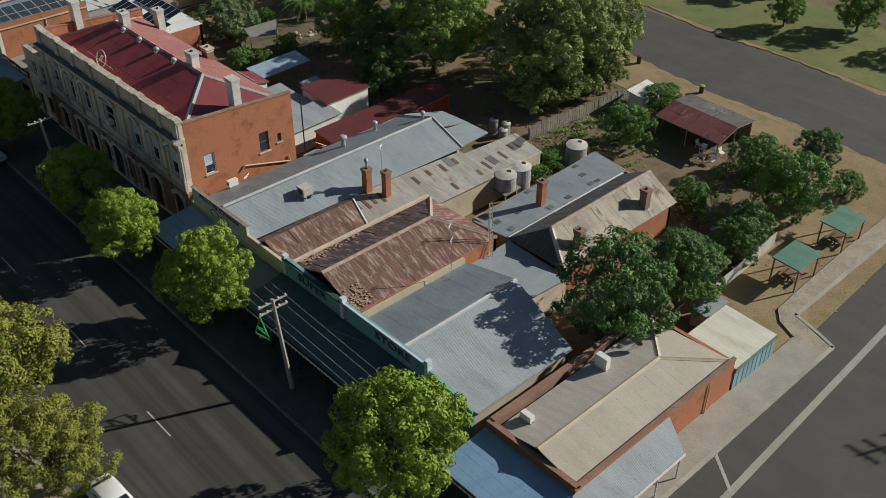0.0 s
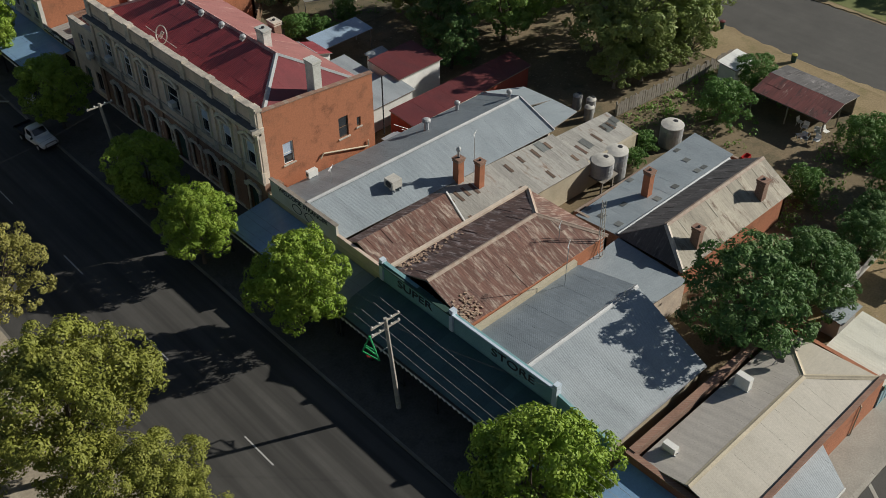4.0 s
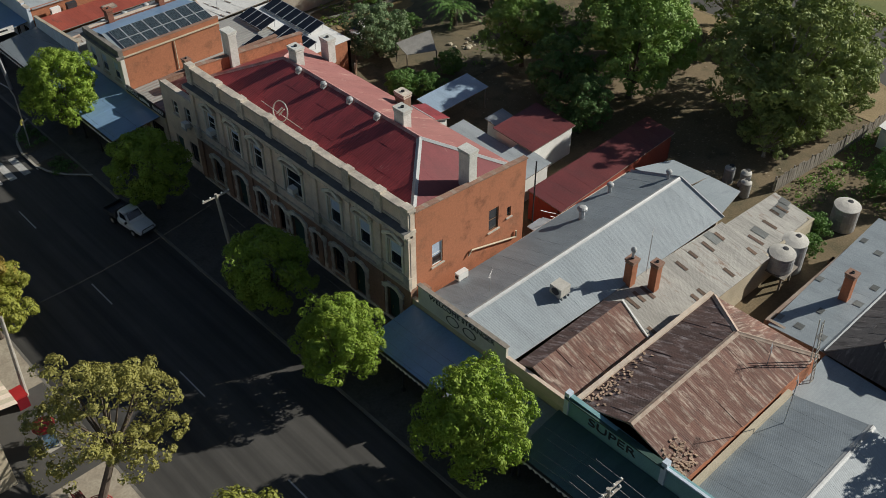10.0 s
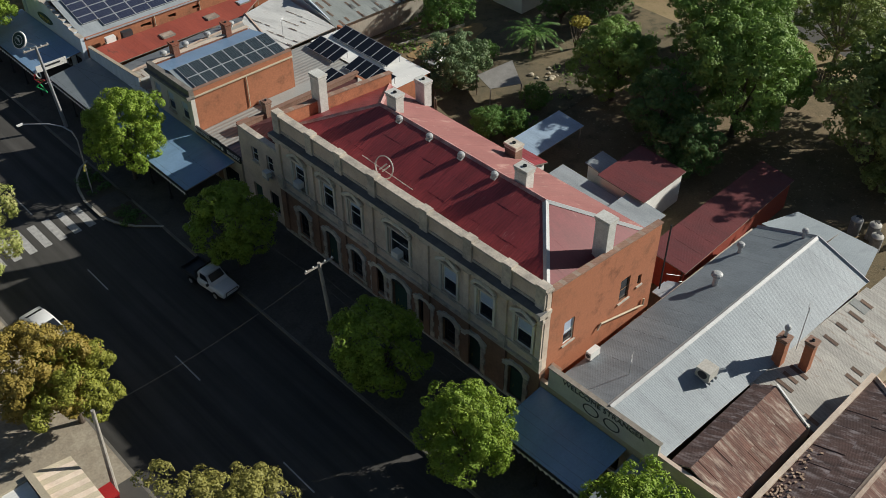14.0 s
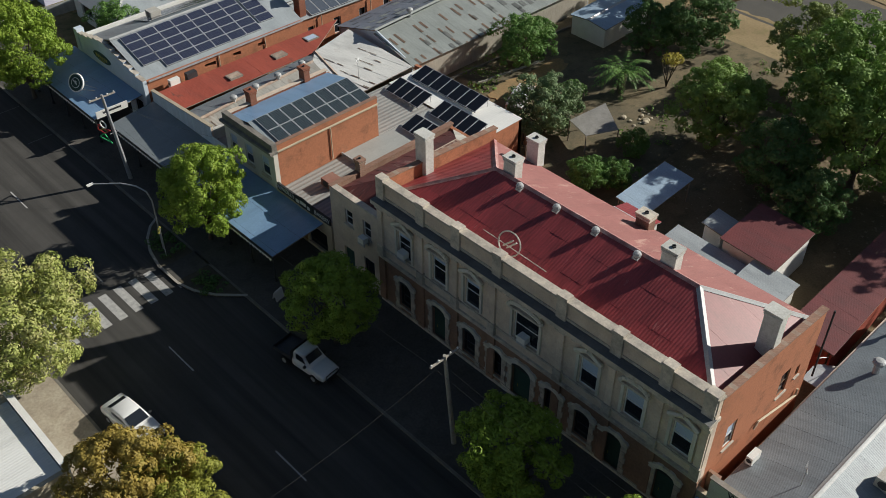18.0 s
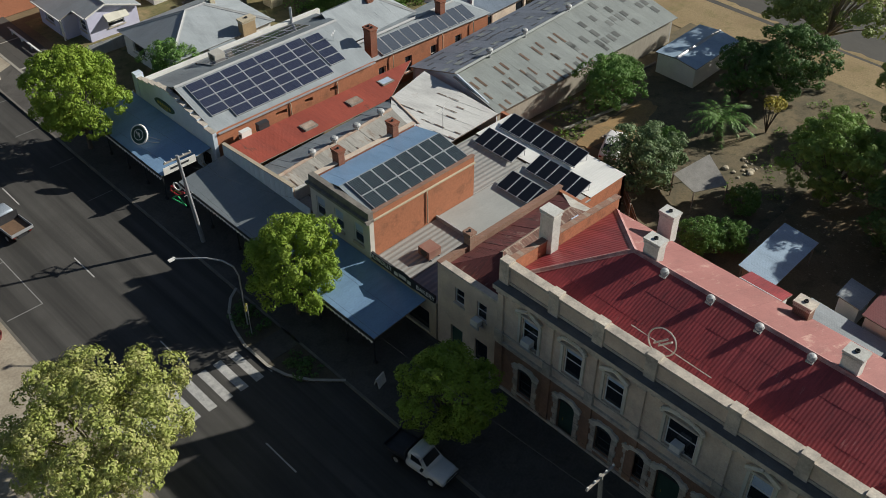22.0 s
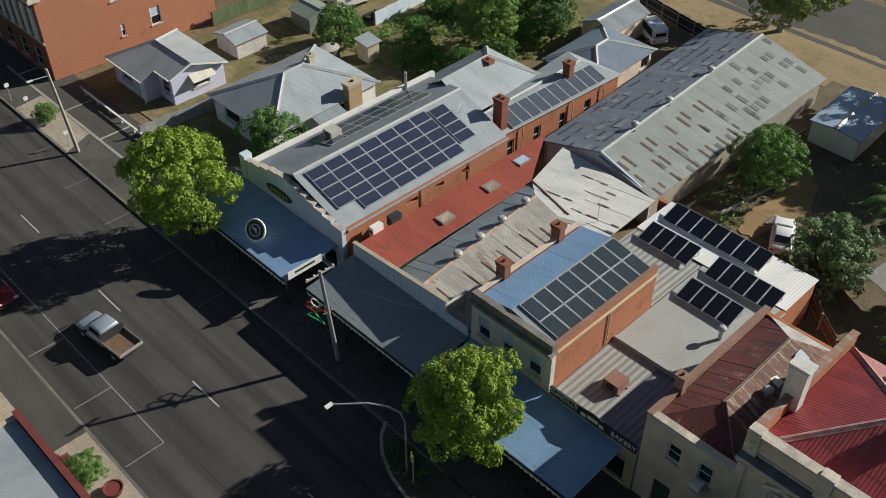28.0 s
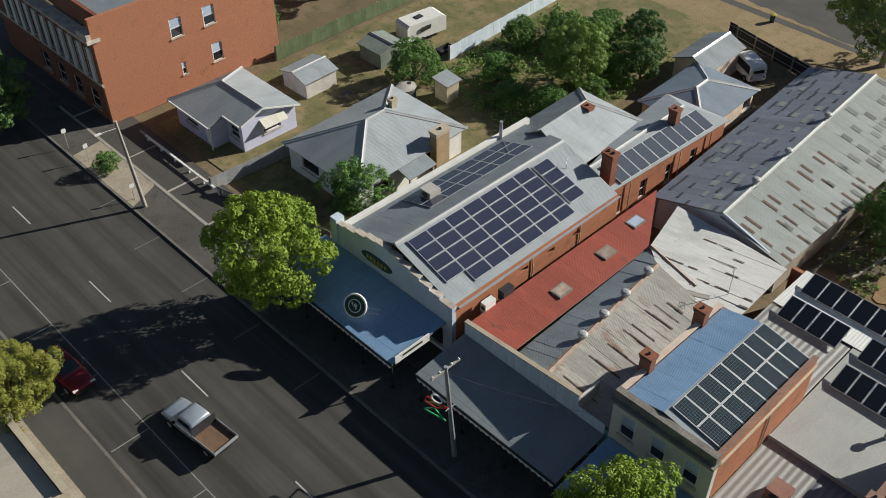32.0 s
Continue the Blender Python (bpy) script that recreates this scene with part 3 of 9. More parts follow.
def wall(parent, name, a, b, z0, z1, inward, material, th=0.3, holes=(), label="", **tags):
    """A wall from a to b (x, y), with openings (s0, s1, z0, z1) measured along it from a. z1 may be a pair of heights."""
    a, b = Vector((a[0], a[1], 0)), Vector((b[0], b[1], 0))
    L = (b - a).length
    d, n = (b - a) / L, Vector((inward[0], inward[1], 0)).normalized() * th
    za, zb = z1 if isinstance(z1, tuple) else (z1, z1)
    S = sorted({0.0, L, *[h[0] for h in holes], *[h[1] for h in holes]})
    Z = sorted({z0, *[h[2] for h in holes], *[h[3] for h in holes]})
    top = lambda s: za + (zb - za) * s / L
    ns, nz = len(S) - 1, len(Z)
    solid = {}
    for i in range(ns):
        for j in range(nz):
            mid = ((S[i] + S[i + 1]) / 2, (Z[j] + (Z[j + 1] if j + 1 < nz else Z[j] + 0.01)) / 2)
            solid[i, j] = not any(h[0] <= mid[0] <= h[1] and h[2] <= mid[1] <= h[3] for h in holes)
    idx, m = {}, Mesh()

    def vert(i, j, k):
        if (i, j, k) not in idx:
            idx[i, j, k] = len(m.v)
            p = a + d * S[i] + Vector((0, 0, Z[j] if j < nz else top(S[i]))) + n * k
            m.v.append(tuple(p))
            m.uv.append((S[i], p.z))
        return idx[i, j, k]

    for (i, j), full in solid.items():
        if not full:
            continue
        q = [(i, j), (i + 1, j), (i + 1, j + 1), (i, j + 1)]
        m.f.append([vert(*c, 0) for c in q])
        m.f.append([vert(*c, 1) for c in q[::-1]])
        for (u, v), (e, f) in (((i, j - 1), (q[0], q[1])), ((i + 1, j), (q[1], q[2])), ((i, j + 1), (q[2], q[3])), ((i - 1, j), (q[3], q[0]))):
            if not solid.get((u, v), False):
                m.f.append([vert(*f, 0), vert(*e, 0), vert(*e, 1), vert(*f, 1)])
    return part(name, m, material, parent, label, **tags)


def window(parent, at, w, h, face, frame=WHITE, bars=1, sill=True, depth=0.16, blind=0.0):
    """A sash window set back in its opening. at: foot centre on the wall's face; face: the way that the wall looks."""
    o = Vector(at)
    n = Vector((face[0], face[1], 0))
    t = Vector((-n.y, n.x, 0))
    base = o - n * depth

    def slab(x0, x1, z0, z1, d0, d1):
        m = Mesh()
        v = [base + t * x + n * d + Vector((0, 0, z)) for z in (z0, z1) for x, d in ((x0, d0), (x1, d0), (x1, d1), (x0, d1))]
        return m.add(v, [(3, 2, 1, 0), (4, 5, 6, 7), (0, 1, 5, 4), (1, 2, 6, 5), (2, 3, 7, 6), (3, 0, 4, 7)])

    sheet = sheet_for(parent)
    win = thing("window", (fit_to_view(sheet, o) if sheet else o) - base_of(parent), sheet=None)
    win.parent = parent
    f = Mesh()
    for s in ((-w / 2, -w / 2 + 0.07, 0, h), (w / 2 - 0.07, w / 2, 0, h), (-w / 2 + 0.07, w / 2 - 0.07, 0, 0.07), (-w / 2 + 0.07, w / 2 - 0.07, h - 0.07, h)):
        g = slab(*s, 0, 0.07)
        f.add(g.v, g.f)
    for i in range(bars):
        zz = h * (i + 1) / (bars + 1)
        g = slab(-w / 2 + 0.07, w / 2 - 0.07, zz - 0.03, zz + 0.03, 0, 0.06)
        f.add(g.v, g.f)
    part("frame", f, frame, win)
    part("pane", slab(-w / 2 + 0.06, w / 2 - 0.06, 0.06, h - 0.06, 0.015, 0.03), GLASS, win)
    if blind:
        part("blind", slab(-w / 2 + 0.08, w / 2 - 0.08, h * (1 - blind), h - 0.08, 0.034, 0.04), BLIND, win)
    if sill:
        part("sill", slab(-w / 2 - 0.1, w / 2 + 0.1, -0.12, -0.002, depth - 0.1, depth + 0.1), STONE, win)
    return win


def chimney(at, w, d, h, material, cap=STONE, pots=1, label="", cat="chimney", group="", flare=0.08):
    x, y, z = at
    c = thing("chimney", at, label, cat, group)
    part("shaft", Mesh().box(x - w / 2, x + w / 2, y - d / 2, y + d / 2, z - 0.6, z + h), material, c)
    m = Mesh()
    m.box(x - w / 2 - flare * 0.6, x + w / 2 + flare * 0.6, y - d / 2 - flare * 0.6, y + d / 2 + flare * 0.6, z + h - 0.32, z + h - 0.2)
    m.box(x - w / 2 - flare, x + w / 2 + flare, y - d / 2 - flare, y + d / 2 + flare, z + h - 0.1, z + h + 0.06)
    part("cap", m, cap, c)
    for i in range(pots):
        yy = y + (i - (pots - 1) / 2) * d * 0.45
        part("flue", Mesh().lathe((x, yy, z + h + 0.05), [(min(w, d) * 0.2, 0), (min(w, d) * 0.18, 0.12), (min(w, d) * 0.12, 0.12), (min(w, d) * 0.12, 0.03)], 10), DARKPAINT, c)
    return c


def frill(parent, x, y0, y1, z, material=WHITE, pitch=0.42, drop=0.4, axis="y"):
    """The scalloped valance under a verandah's edge."""
    n = max(2, round((y1 - y0) / pitch))
    for i in range(n):
        a, b = y0 + (y1 - y0) * i / n, y0 + (y1 - y0) * (i + 1) / n
        g = 0.02
        prof = [(a + g, z), (b - g, z), (b - g, z - drop * 0.45), ((a + b) / 2, z - drop), (a + g, z - drop * 0.45)]
        poly = [(x, p, q) for p, q in prof] if axis == "y" else [(p, x, q) for p, q in prof]
        part("valance_board", Mesh().prism(poly, (0.02, 0, 0) if axis == "y" else (0, 0.02, 0)), material, parent)


def verandah(y0, y1, x0, x1, zb, zf, material, label, frillmat=WHITE, postmat=DARKPAINT, posts=None, fascia=DARKPAINT, width=0.78):
    """A street awning on posts; x1 is the shop wall, x0 the kerb side."""
    v = thing("street_verandah", (x0, (y0 + y1) / 2, 0.15), label, "verandah", "shop verandahs", sheet=sheet_of(x1 + 0.5, (y0 + y1) / 2))
    roof_plane(v, [(x0, y0, zf), (x1, y0, zb), (x1, y1, zb), (x0, y1, zf)], material, width, 6.0, down=(-1, 0, 0))
    part("fascia", Mesh().box(x0 - 0.06, x0, y0, y1, zf - 0.24, zf - 0.015), fascia, v)
    frill(v, x0 - 0.03, y0 + 0.1, y1 - 0.1, zf - 0.245, frillmat)
    n = posts or max(2, round((y1 - y0) / 3.2) + 1)
    for i in range(n):
        y = y0 + 0.25 + (y1 - y0 - 0.5) * i / (n - 1)
        m = Mesh().tube((x0 + 0.15, y, 0.15), (x0 + 0.15, y, zf - 0.12), 0.06, 0.05, 8)
        m.box(x0 + 0.05, x0 + 0.25, y - 0.1, y + 0.1, 0.15, 0.4)
        part("post", m, postmat, v)
    part("beam", Mesh().box(x0 + 0.08, x0 + 0.22, y0 + 0.1, y1 - 0.1, zf - 0.3, zf - 0.13), postmat, v)
    return v


def letters(parent, text, at, size, face, material, name="lettering", squash=1.0, extrude=0.02, label=""):
    """Raised lettering on a wall that looks along face; at: the middle of the words."""
    cu = bpy.data.curves.new(name, "FONT")
    cu.body, cu.size, cu.extrude, cu.align_x, cu.align_y = text, size, extrude, "CENTER", "CENTER"
    ob = bpy.data.objects.new(name + "_tmp", cu)
    scene.collection.objects.link(ob)
    bpy.context.view_layer.update()
    me = bpy.data.meshes.new_from_object(ob.evaluated_get(bpy.context.evaluated_depsgraph_get()))
    bpy.data.objects.remove(ob)
    n = Vector((face[0], face[1], 0))
    t = Vector((-n.y, n.x, 0))
    rot = Matrix((t, Vector((0, 0, 1)), n)).transposed().to_4x4()
    me.transform(Matrix.Translation(fit_to_view(sheet_for(parent), at) - base_of(parent)) @ rot @ Matrix.Diagonal((squash, 1, 1, 1)))
    me.materials.clear()
    me.materials.append(material)
    o = new(name, me)
    o.parent = parent
    return tagged(o, label)


def bent(p, q, sag, n=10):
    p, q = Vector(p), Vector(q)
    return [p.lerp(q, i / n) - Vector((0, 0, sag * 4 * (i / n) * (1 - i / n))) for i in range(n + 1)]


# ---- plants ----


def leaf_cloud(m, centre, radius, count, size, rng, flat=0.8, out=None):
    """A clump of single leaves that lie on its skin and face outwards."""
    centre = Vector(centre)
    for _ in range(count):
        d = Vector((rng.gauss(0, 1), rng.gauss(0, 1), rng.gauss(0, 1))).normalized()
        if out is not None and d.dot(out) < -0.3:
            d = -d
        p = centre + Vector((d.x, d.y, d.z * flat)) * radius * (0.72 + 0.34 * rng.random())
        n = (d + 0.5 * Vector((rng.uniform(-1, 1), rng.uniform(-1, 1), rng.uniform(-0.6, 1.0)))).normalized()
        a = n.orthogonal().normalized()
        a.rotate(Matrix.Rotation(rng.uniform(0, 6.28), 3, n))
        b = n.cross(a)
        s = size * rng.uniform(0.6, 1.3)
        m.add([p - a * s, p + b * s * 0.55 - n * s * 0.1, p + a * s, p - b * s * 0.55 - n * s * 0.1], [(0, 1, 2, 3)])


def tree_mesh(rng, height, spread, trunk, clumps, leaves, size, low=0.35, lean=0.0, shape="round", tufts=7, fine=0.17):
    """Trunk with limbs; on their ends boughs, each a bunch of small tufts of leaves."""
    wood, crown = Mesh(), Mesh()
    top = Vector((lean, lean * 0.5, height * low))
    wood.tube((0, 0, -0.1), (0, 0, 0.25), trunk * 1.35, trunk, 9)
    wood.tube((0, 0, 0.25), top, trunk, trunk * 0.75, 9)
    half = height * (1 - low) / 2
    mid_z = height * low + half
    for i in range(clumps):
        f = (i + 0.5) / clumps
        ang = i * 2.39996 + rng.uniform(-0.3, 0.3)
        if shape == "round":
            zz = 1 - 1.9 * f
            rad = math.sqrt(max(0.05, 1 - zz * zz))
            k = rng.choice((0.25, 0.5, 0.62, 0.7, 0.78))
            c = Vector((math.cos(ang) * rad * spread * k, math.sin(ang) * rad * spread * k, mid_z + zz * half * 0.72))
        else:
            rad = math.sqrt(f) * spread * 0.85
            c = Vector((math.cos(ang) * rad, math.sin(ang) * rad, height * (low + (1 - low) * rng.uniform(0.3, 0.9) * (1.05 - 0.45 * f))))
        c += Vector((top.x, top.y, 0)) + Vector((rng.uniform(-1, 1), rng.uniform(-1, 1), rng.uniform(-1, 1))) * spread * 0.07
        out = (c - Vector((top.x, top.y, mid_z - half * 0.3))).normalized()
        r = spread * rng.uniform(0.24, 0.36)
        if i % 2 == 0 or shape != "round":
            mid = top.lerp(c, 0.5) + Vector((0, 0, 0.08 * height * rng.uniform(-0.4, 0.6)))
            wood.tube(top - Vector((0, 0, 0.1)), mid, trunk * 0.42, trunk * 0.26, 6, False)
            wood.tube(mid, c, trunk * 0.26, trunk * 0.08, 5, False)
        leaf_cloud(crown, c, r * 0.62, leaves, size * 1.25, rng)
        for _ in range(tufts):
            d = (Vector((rng.gauss(0, 1), rng.gauss(0, 1), rng.gauss(0, 1))).normalized() + out * 0.75 + Vector((0, 0, 0.3))).normalized()
            p = c + Vector((d.x, d.y, d.z * 0.85)) * r * rng.uniform(0.7, 1.08)
            leaf_cloud(crown, p, spread * fine * rng.uniform(0.65, 1.15), leaves, size, rng, 0.8, d)
    return wood, crown


TREES = {}


def tree(kind, at, label, category="tree", scale=1.0, turn=0.0, group="", seed=1, bark=None, leaf=None, tall=0.92, **shape):
    """The first of a kind is built; the others are copies of it, turned and scaled."""
    at = fit_to_view(sheet_of(at[0], at[1]), at)
    if kind not in TREES:
        rng = random.Random(seed)
        wood, crown = tree_mesh(rng, **shape)
        t = thing("tree" if category == "tree" else "shrub", (0, 0, 0), label, category, group, sheet=None)
        part("trunk", wood, bark or BARK, t)
        part("crown", crown, leaf, t)
        TREES[kind] = t
        t.matrix_basis = Matrix.Translation(at) @ Matrix.Rotation(turn, 4, "Z") @ Matrix.Diagonal((scale, scale, scale * tall, 1))
        t["label"] = label
        return t
    src = TREES[kind]
    t = copy_thing(src, Matrix.Translation(at) @ Matrix.Rotation(turn, 4, "Z"))
    t.scale = (scale, scale, scale * tall * (0.95 + 0.1 * ((turn * 7) % 1)))
    t["label"] = label
    if group:
        t["group"] = group
    return t

# ---- ground, streets, kerbs ----
XF = 31.3      # the line of the shop fronts
KE, KW = 24.4, 11.1      # kerbs of the main street

lump("ground", Mesh().add([(-900, -900, -0.06), (1100, -900, -0.06), (1100, 1100, -0.06), (-900, 1100, -0.06)], [(0, 1, 2, 3)]), EARTH, (60, 60, -0.06), "dry earth and sparse grass around the buildings", "ground", kind="structure", site=True)
lump("road", Mesh().box(KW, KE, -300, 420, -0.3, 0.0), ASPHALT, (18, 60, 0), "dark asphalt main street with patched seams", "road", kind="structure")
lump("road_side", Mesh().box(KE, 420, 2.0, 21.28, -0.3, 0.004), ASPHALT_OLD, (60, 10, 0), "grey asphalt side street beside the corner shop", "road", kind="structure", site=True)
def EDGE(y):
    """The ragged near edge of the back street, bent to fit the camera's view."""
    return 84.4 + 1.0 * min(1.0, max(0.0, (y - 45.0) / 25.0))


lump("road_back", Mesh().prism([(85.3, 19.3, -0.3), (98.5, 19.3, -0.3), (98.5, 420, -0.3), (EDGE(420), 420, -0.3), (EDGE(75), 75, -0.3), (EDGE(36), 36, -0.3)], (0, 0, 0.304)), ASPHALT_OLD, (92, 80, 0), "grey asphalt back street behind the yards", "road", kind="structure")
lump("road_bay", Mesh().prism([(57.6, 21.26, 0.0), (58.95, 25.0, 0.0), (90.0, 25.0, 0.0), (90.0, 21.26, 0.0)], (0, 0, 0.006)), ASPHALT_OLD, (70, 23, 0), "grey asphalt parking bay beside the picnic ground", "road", kind="structure", site=True)
lump("pavement_bay", Mesh().prism([(56.3, 23.8, 0.0), (56.3, 21.55, 0.0), (57.3, 21.55, 0.0), (58.7, 25.3, 0.0), (86.0, 25.3, 0.0), (86.0, 27.0, 0.0), (70.0, 26.95, 0.0), (62.3, 26.7, 0.0), (58.4, 26.5, 0.0), (57.2, 25.6, 0.0)], (0, 0, 0.14)), PALE, (66, 26, 0), "pale worn path beside the parking bay", "pavement", kind="structure", site=True)
lump("pavement_east", Mesh().box(KE + 0.18, XF, 22.0, 300, -0.3, 0.15), PATH, (28, 80, 0.15), "shaded paved footpath under the verandahs", "pavement", kind="structure")
lump("pavement_side", Mesh().box(KE + 0.18, 56.3, 21.55, 24.0, -0.3, 0.152), CONCRETE, (45, 22.7, 0.15), "concrete footpath along the side street", "pavement", kind="structure", site=True)
lump("pavement_west", Mesh().box(4.0, KW - 0.18, -300, 300, -0.3, 0.15), PALE, (8, 60, 0.15), "pale paved footpath across the street", "pavement", kind="structure")
lump("verge_back", Mesh().add([(79.5, 22, -0.02), (85.6, 22, 0.0), (EDGE(36) + 0.3, 36, 0.0), (EDGE(75) + 0.3, 75, 0.0), (EDGE(300) + 0.3, 300, 0.0), (79.5, 300, -0.02)], [(0, 1, 2, 3, 4, 5)]), STRAW, (82, 80, 0), "straw-coloured dry verge along the back street", "verge", kind="structure")
lump("verge_far", Mesh().add([(98.7, 24, 0.03), (112, 24, 0.05), (116, 60, 0.05), (98.7, 72, 0.03)], [(0, 1, 2, 3)]), GREENGRASS, (104, 45, 0.03), "mown green grass across the back street", "grass", kind="structure")
lump("yard_corner", Mesh().add([(53, 22.2, 0.03), (79.6, 22.2, 0.03), (79.6, 33, 0.02), (53, 33, 0.02)], [(0, 1, 2, 3)]), STRAW, (66, 27, 0.02), "bare straw-coloured ground round the picnic shelters", "ground", kind="structure")
lump("yard_grass", Mesh().add([(47, 85.5, 0.0), (79.5, 85.5, 0.0), (79.5, 109, 0.0), (56, 109, 0.0), (56, 97, 0.0), (47, 97, 0.0)], [(0, 1, 2, 3, 4, 5)]), YARD_DRY, (65, 95, 0), "patchy dry back-yard lawn", "lawn", kind="structure")
lump("yard_north", Mesh().add([(33, 132.5, 0.0), (79.5, 132.5, 0.0), (79.5, 160, 0.0), (33, 160, 0.0)], [(0, 1, 2, 3)]), YARD, (55, 145, 0), "overgrown grass around the houses", "lawn", kind="structure")


def kerb(name, pts, label="weathered concrete kerb and gutter", w=0.18, h=0.16, material=None, sheet="auto"):
    k = thing(name, (*pts[0], 0), label, "kerb", kind="structure", sheet=sheet)
    for p, q in zip(pts, pts[1:]):
        p, q = Vector((*p, 0)), Vector((*q, 0))
        n = max(1, round((q - p).length / 2.4))
        d = (q - p) / n
        s = d.cross(Vector((0, 0, 1))).normalized() * w
        for i in range(n):
            a, b = p + d * (i + 0.004), p + d * (i + 0.996)
            up = Vector((0, 0, h))
            part("kerb_stone", Mesh().add([a, b, b + s, a + s, a + up, b + up, b + s + up, a + s + up], [(3, 2, 1, 0), (4, 5, 6, 7), (0, 1, 5, 4), (1, 2, 6, 5), (2, 3, 7, 6), (3, 0, 4, 7)]), material or KERB, k)


kerb("kerb_east", [(KE, 19.4), (KE, 180)])
kerb("kerb_west", [(KW - 0.18, 0), (KW - 0.18, 180)])
kerb("kerb_side", [(57.5, 21.3), (KE, 21.3)], material=CONCRETE, w=0.28, sheet=None)
kerb("kerb_bay", [(58.9, 25.05), (58.2, 22.9), (57.75, 21.75), (57.5, 21.3)], material=CONCRETE, w=0.28, sheet=None)
kerb("kerb_bay_back", [(86, 25.05), (59.1, 25.05), (58.9, 25.05)], material=CONCRETE, w=0.28, sheet=None)
# sand and grit washed over the edges of the back street
rg = random.Random(9)
for name, x, s, y_a, y_b in (("grit_edge", 85.6, 1, 23.0, 140.0), ("grit_edge", 98.5, -1, 19.4, 140.0)):
    n = int((y_b - y_a) / 0.8)
    wide = [0.35 + 0.3 * math.sin(i * 0.21 + x) + rg.uniform(0.0, 0.45) for i in range(n + 1)]
    v = []
    for i in range(n + 1):
        y = y_a + (y_b - y_a) * i / n
        e = EDGE(y) if s > 0 else x
        v += [(e - s * (0.0 if s > 0 else 0.35), y, 0.012), (e + s * max(0.1, wide[i]), y, 0.009)]
    f = [(2 * i, 2 * i + 1, 2 * i + 3, 2 * i + 2) if s > 0 else (2 * i, 2 * i + 2, 2 * i + 3, 2 * i + 1) for i in range(n)]
    lump(name, Mesh().add(v, f), STRAW, (x, 60, 0.01), "pale grit and sand along the road edge", "road edge", kind="structure")

# painted lines
lines = thing("road_marking", (17.9, 60, 0), "worn white lane dashes and parking lines", "road marking", kind="structure")
y = 1.41
while y < 260:
    part("lane_dash", Mesh().box(17.85, 17.95, y - 3, y, 0.0, 0.006), WHITE_LINE, lines)
    y += 12
part("drain_strip", Mesh().prism([(30, 18.3, 0.004), (86, 20.5, 0.004), (86, 21.0, 0.004), (30, 18.78, 0.004)], (0, 0, 0.008)), CONCRETE, lines, "pale concrete drain strip")
part("ramp_strip", Mesh().prism([(40.5, 18.9, 0.004), (40.8, 18.9, 0.004), (42.7, 21.28, 0.004), (42.4, 21.28, 0.004)], (0, 0, 0.012)), CONCRETE, lines, "pale concrete ramp edge")
for yy in (118.4, 124.6, 130.8, 137.0, 143.2, 149.4):
    part("parking_line", Mesh().box(11.3, 13.9, yy - 0.04, yy + 0.04, 0.0, 0.006), FADED_LINE, lines)
    part("parking_line", Mesh().box(13.86, 13.94, yy, yy + (6.2 if yy < 149 else 3), 0.0, 0.006), FADED_LINE, lines)
for yy in (127.0, 133.4, 139.8, 146.2, 152.6):
    part("parking_line", Mesh().box(22.0, 24.2, yy - 0.04, yy + 0.04, 0.0, 0.006), WORN_LINE, lines)
for i in range(9):
    x = 12.0 + i * 1.2
    part("crossing_bar", Mesh().box(x, x + 0.62, 101.9, 105.1, 0.0, 0.006), WHITE_LINE, lines)

# ---- corner shop ----
shop = thing("corner_shop", (39, 25.7, 0), "orange brick corner shop with cream and taupe iron roof", "shop building", "buildings of the block")
wall(shop, "wall", (XF, 22.1), (47.6, 22.1), 0, 4.0, (0, 1), ORANGE_BRICK, 0.3)
wall(shop, "wall", (XF, 22.4), (XF, 29.3), 0, 4.3, (1, 0), RED_BRICK, 0.3, [(0.8, 2.6, 0.6, 2.6), (3.0, 4.1, 0.15, 2.5), (4.5, 6.2, 0.6, 2.6)])
wall(shop, "wall", (31.6, 29.3), (46.8, 29.3), 0, 4.4, (0, -1), OLD_BRICK, 0.35)
wall(shop, "wall", (47.6, 22.4), (47.6, 28.9), 0, 3.9, (-1, 0), ORANGE_BRICK, 0.3)
part("parapet_cap", Mesh().box(31.6, 46.9, 28.9, 29.35, 4.4, 4.47), OLD_BRICK, shop)
part("parapet_cap", Mesh().box(XF - 0.04, 31.66, 22.1, 29.34, 4.3, 4.38), OLD_BRICK, shop)
roof_plane(shop, [(31.6, 28.6, 4.0), (31.6, 25.4, 4.9), (43.4, 25.4, 4.9), (46.9, 28.6, 4.0)], TAUPE_IRON, 0.76, 9, label="taupe ribbed iron slope")
roof_plane(shop, [(31.6, 22.35, 3.95), (31.6, 25.4, 4.9), (43.4, 25.4, 4.9), (47.4, 22.35, 3.95)], CREAM_IRON, 0.76, 9, label="cream iron slope")
roof_plane(shop, [(47.4, 22.35, 3.95), (43.4, 25.4, 4.9), (46.9, 28.6, 4.0)], CREAM_IRON, 0.76, 9)
capping(shop, (31.6, 25.4, 4.9), (43.4, 25.4, 4.9), CREAM)
capping(shop, (43.4, 25.4, 4.9), (47.4, 22.35, 3.97), CREAM)
capping(shop, (43.4, 25.4, 4.9), (46.9, 28.6, 4.02), CREAM)
part("parapet", Mesh().box(31.66, 47.6, 22.06, 22.34, 4.0, 4.32), OLD_BRICK, shop, "pinkish brick parapet")
verandah(19.6, 29.4, 27.2, XF, 3.5, 3.1, BLUE_IRON, "slate-blue iron verandah over the corner footpath", posts=4)
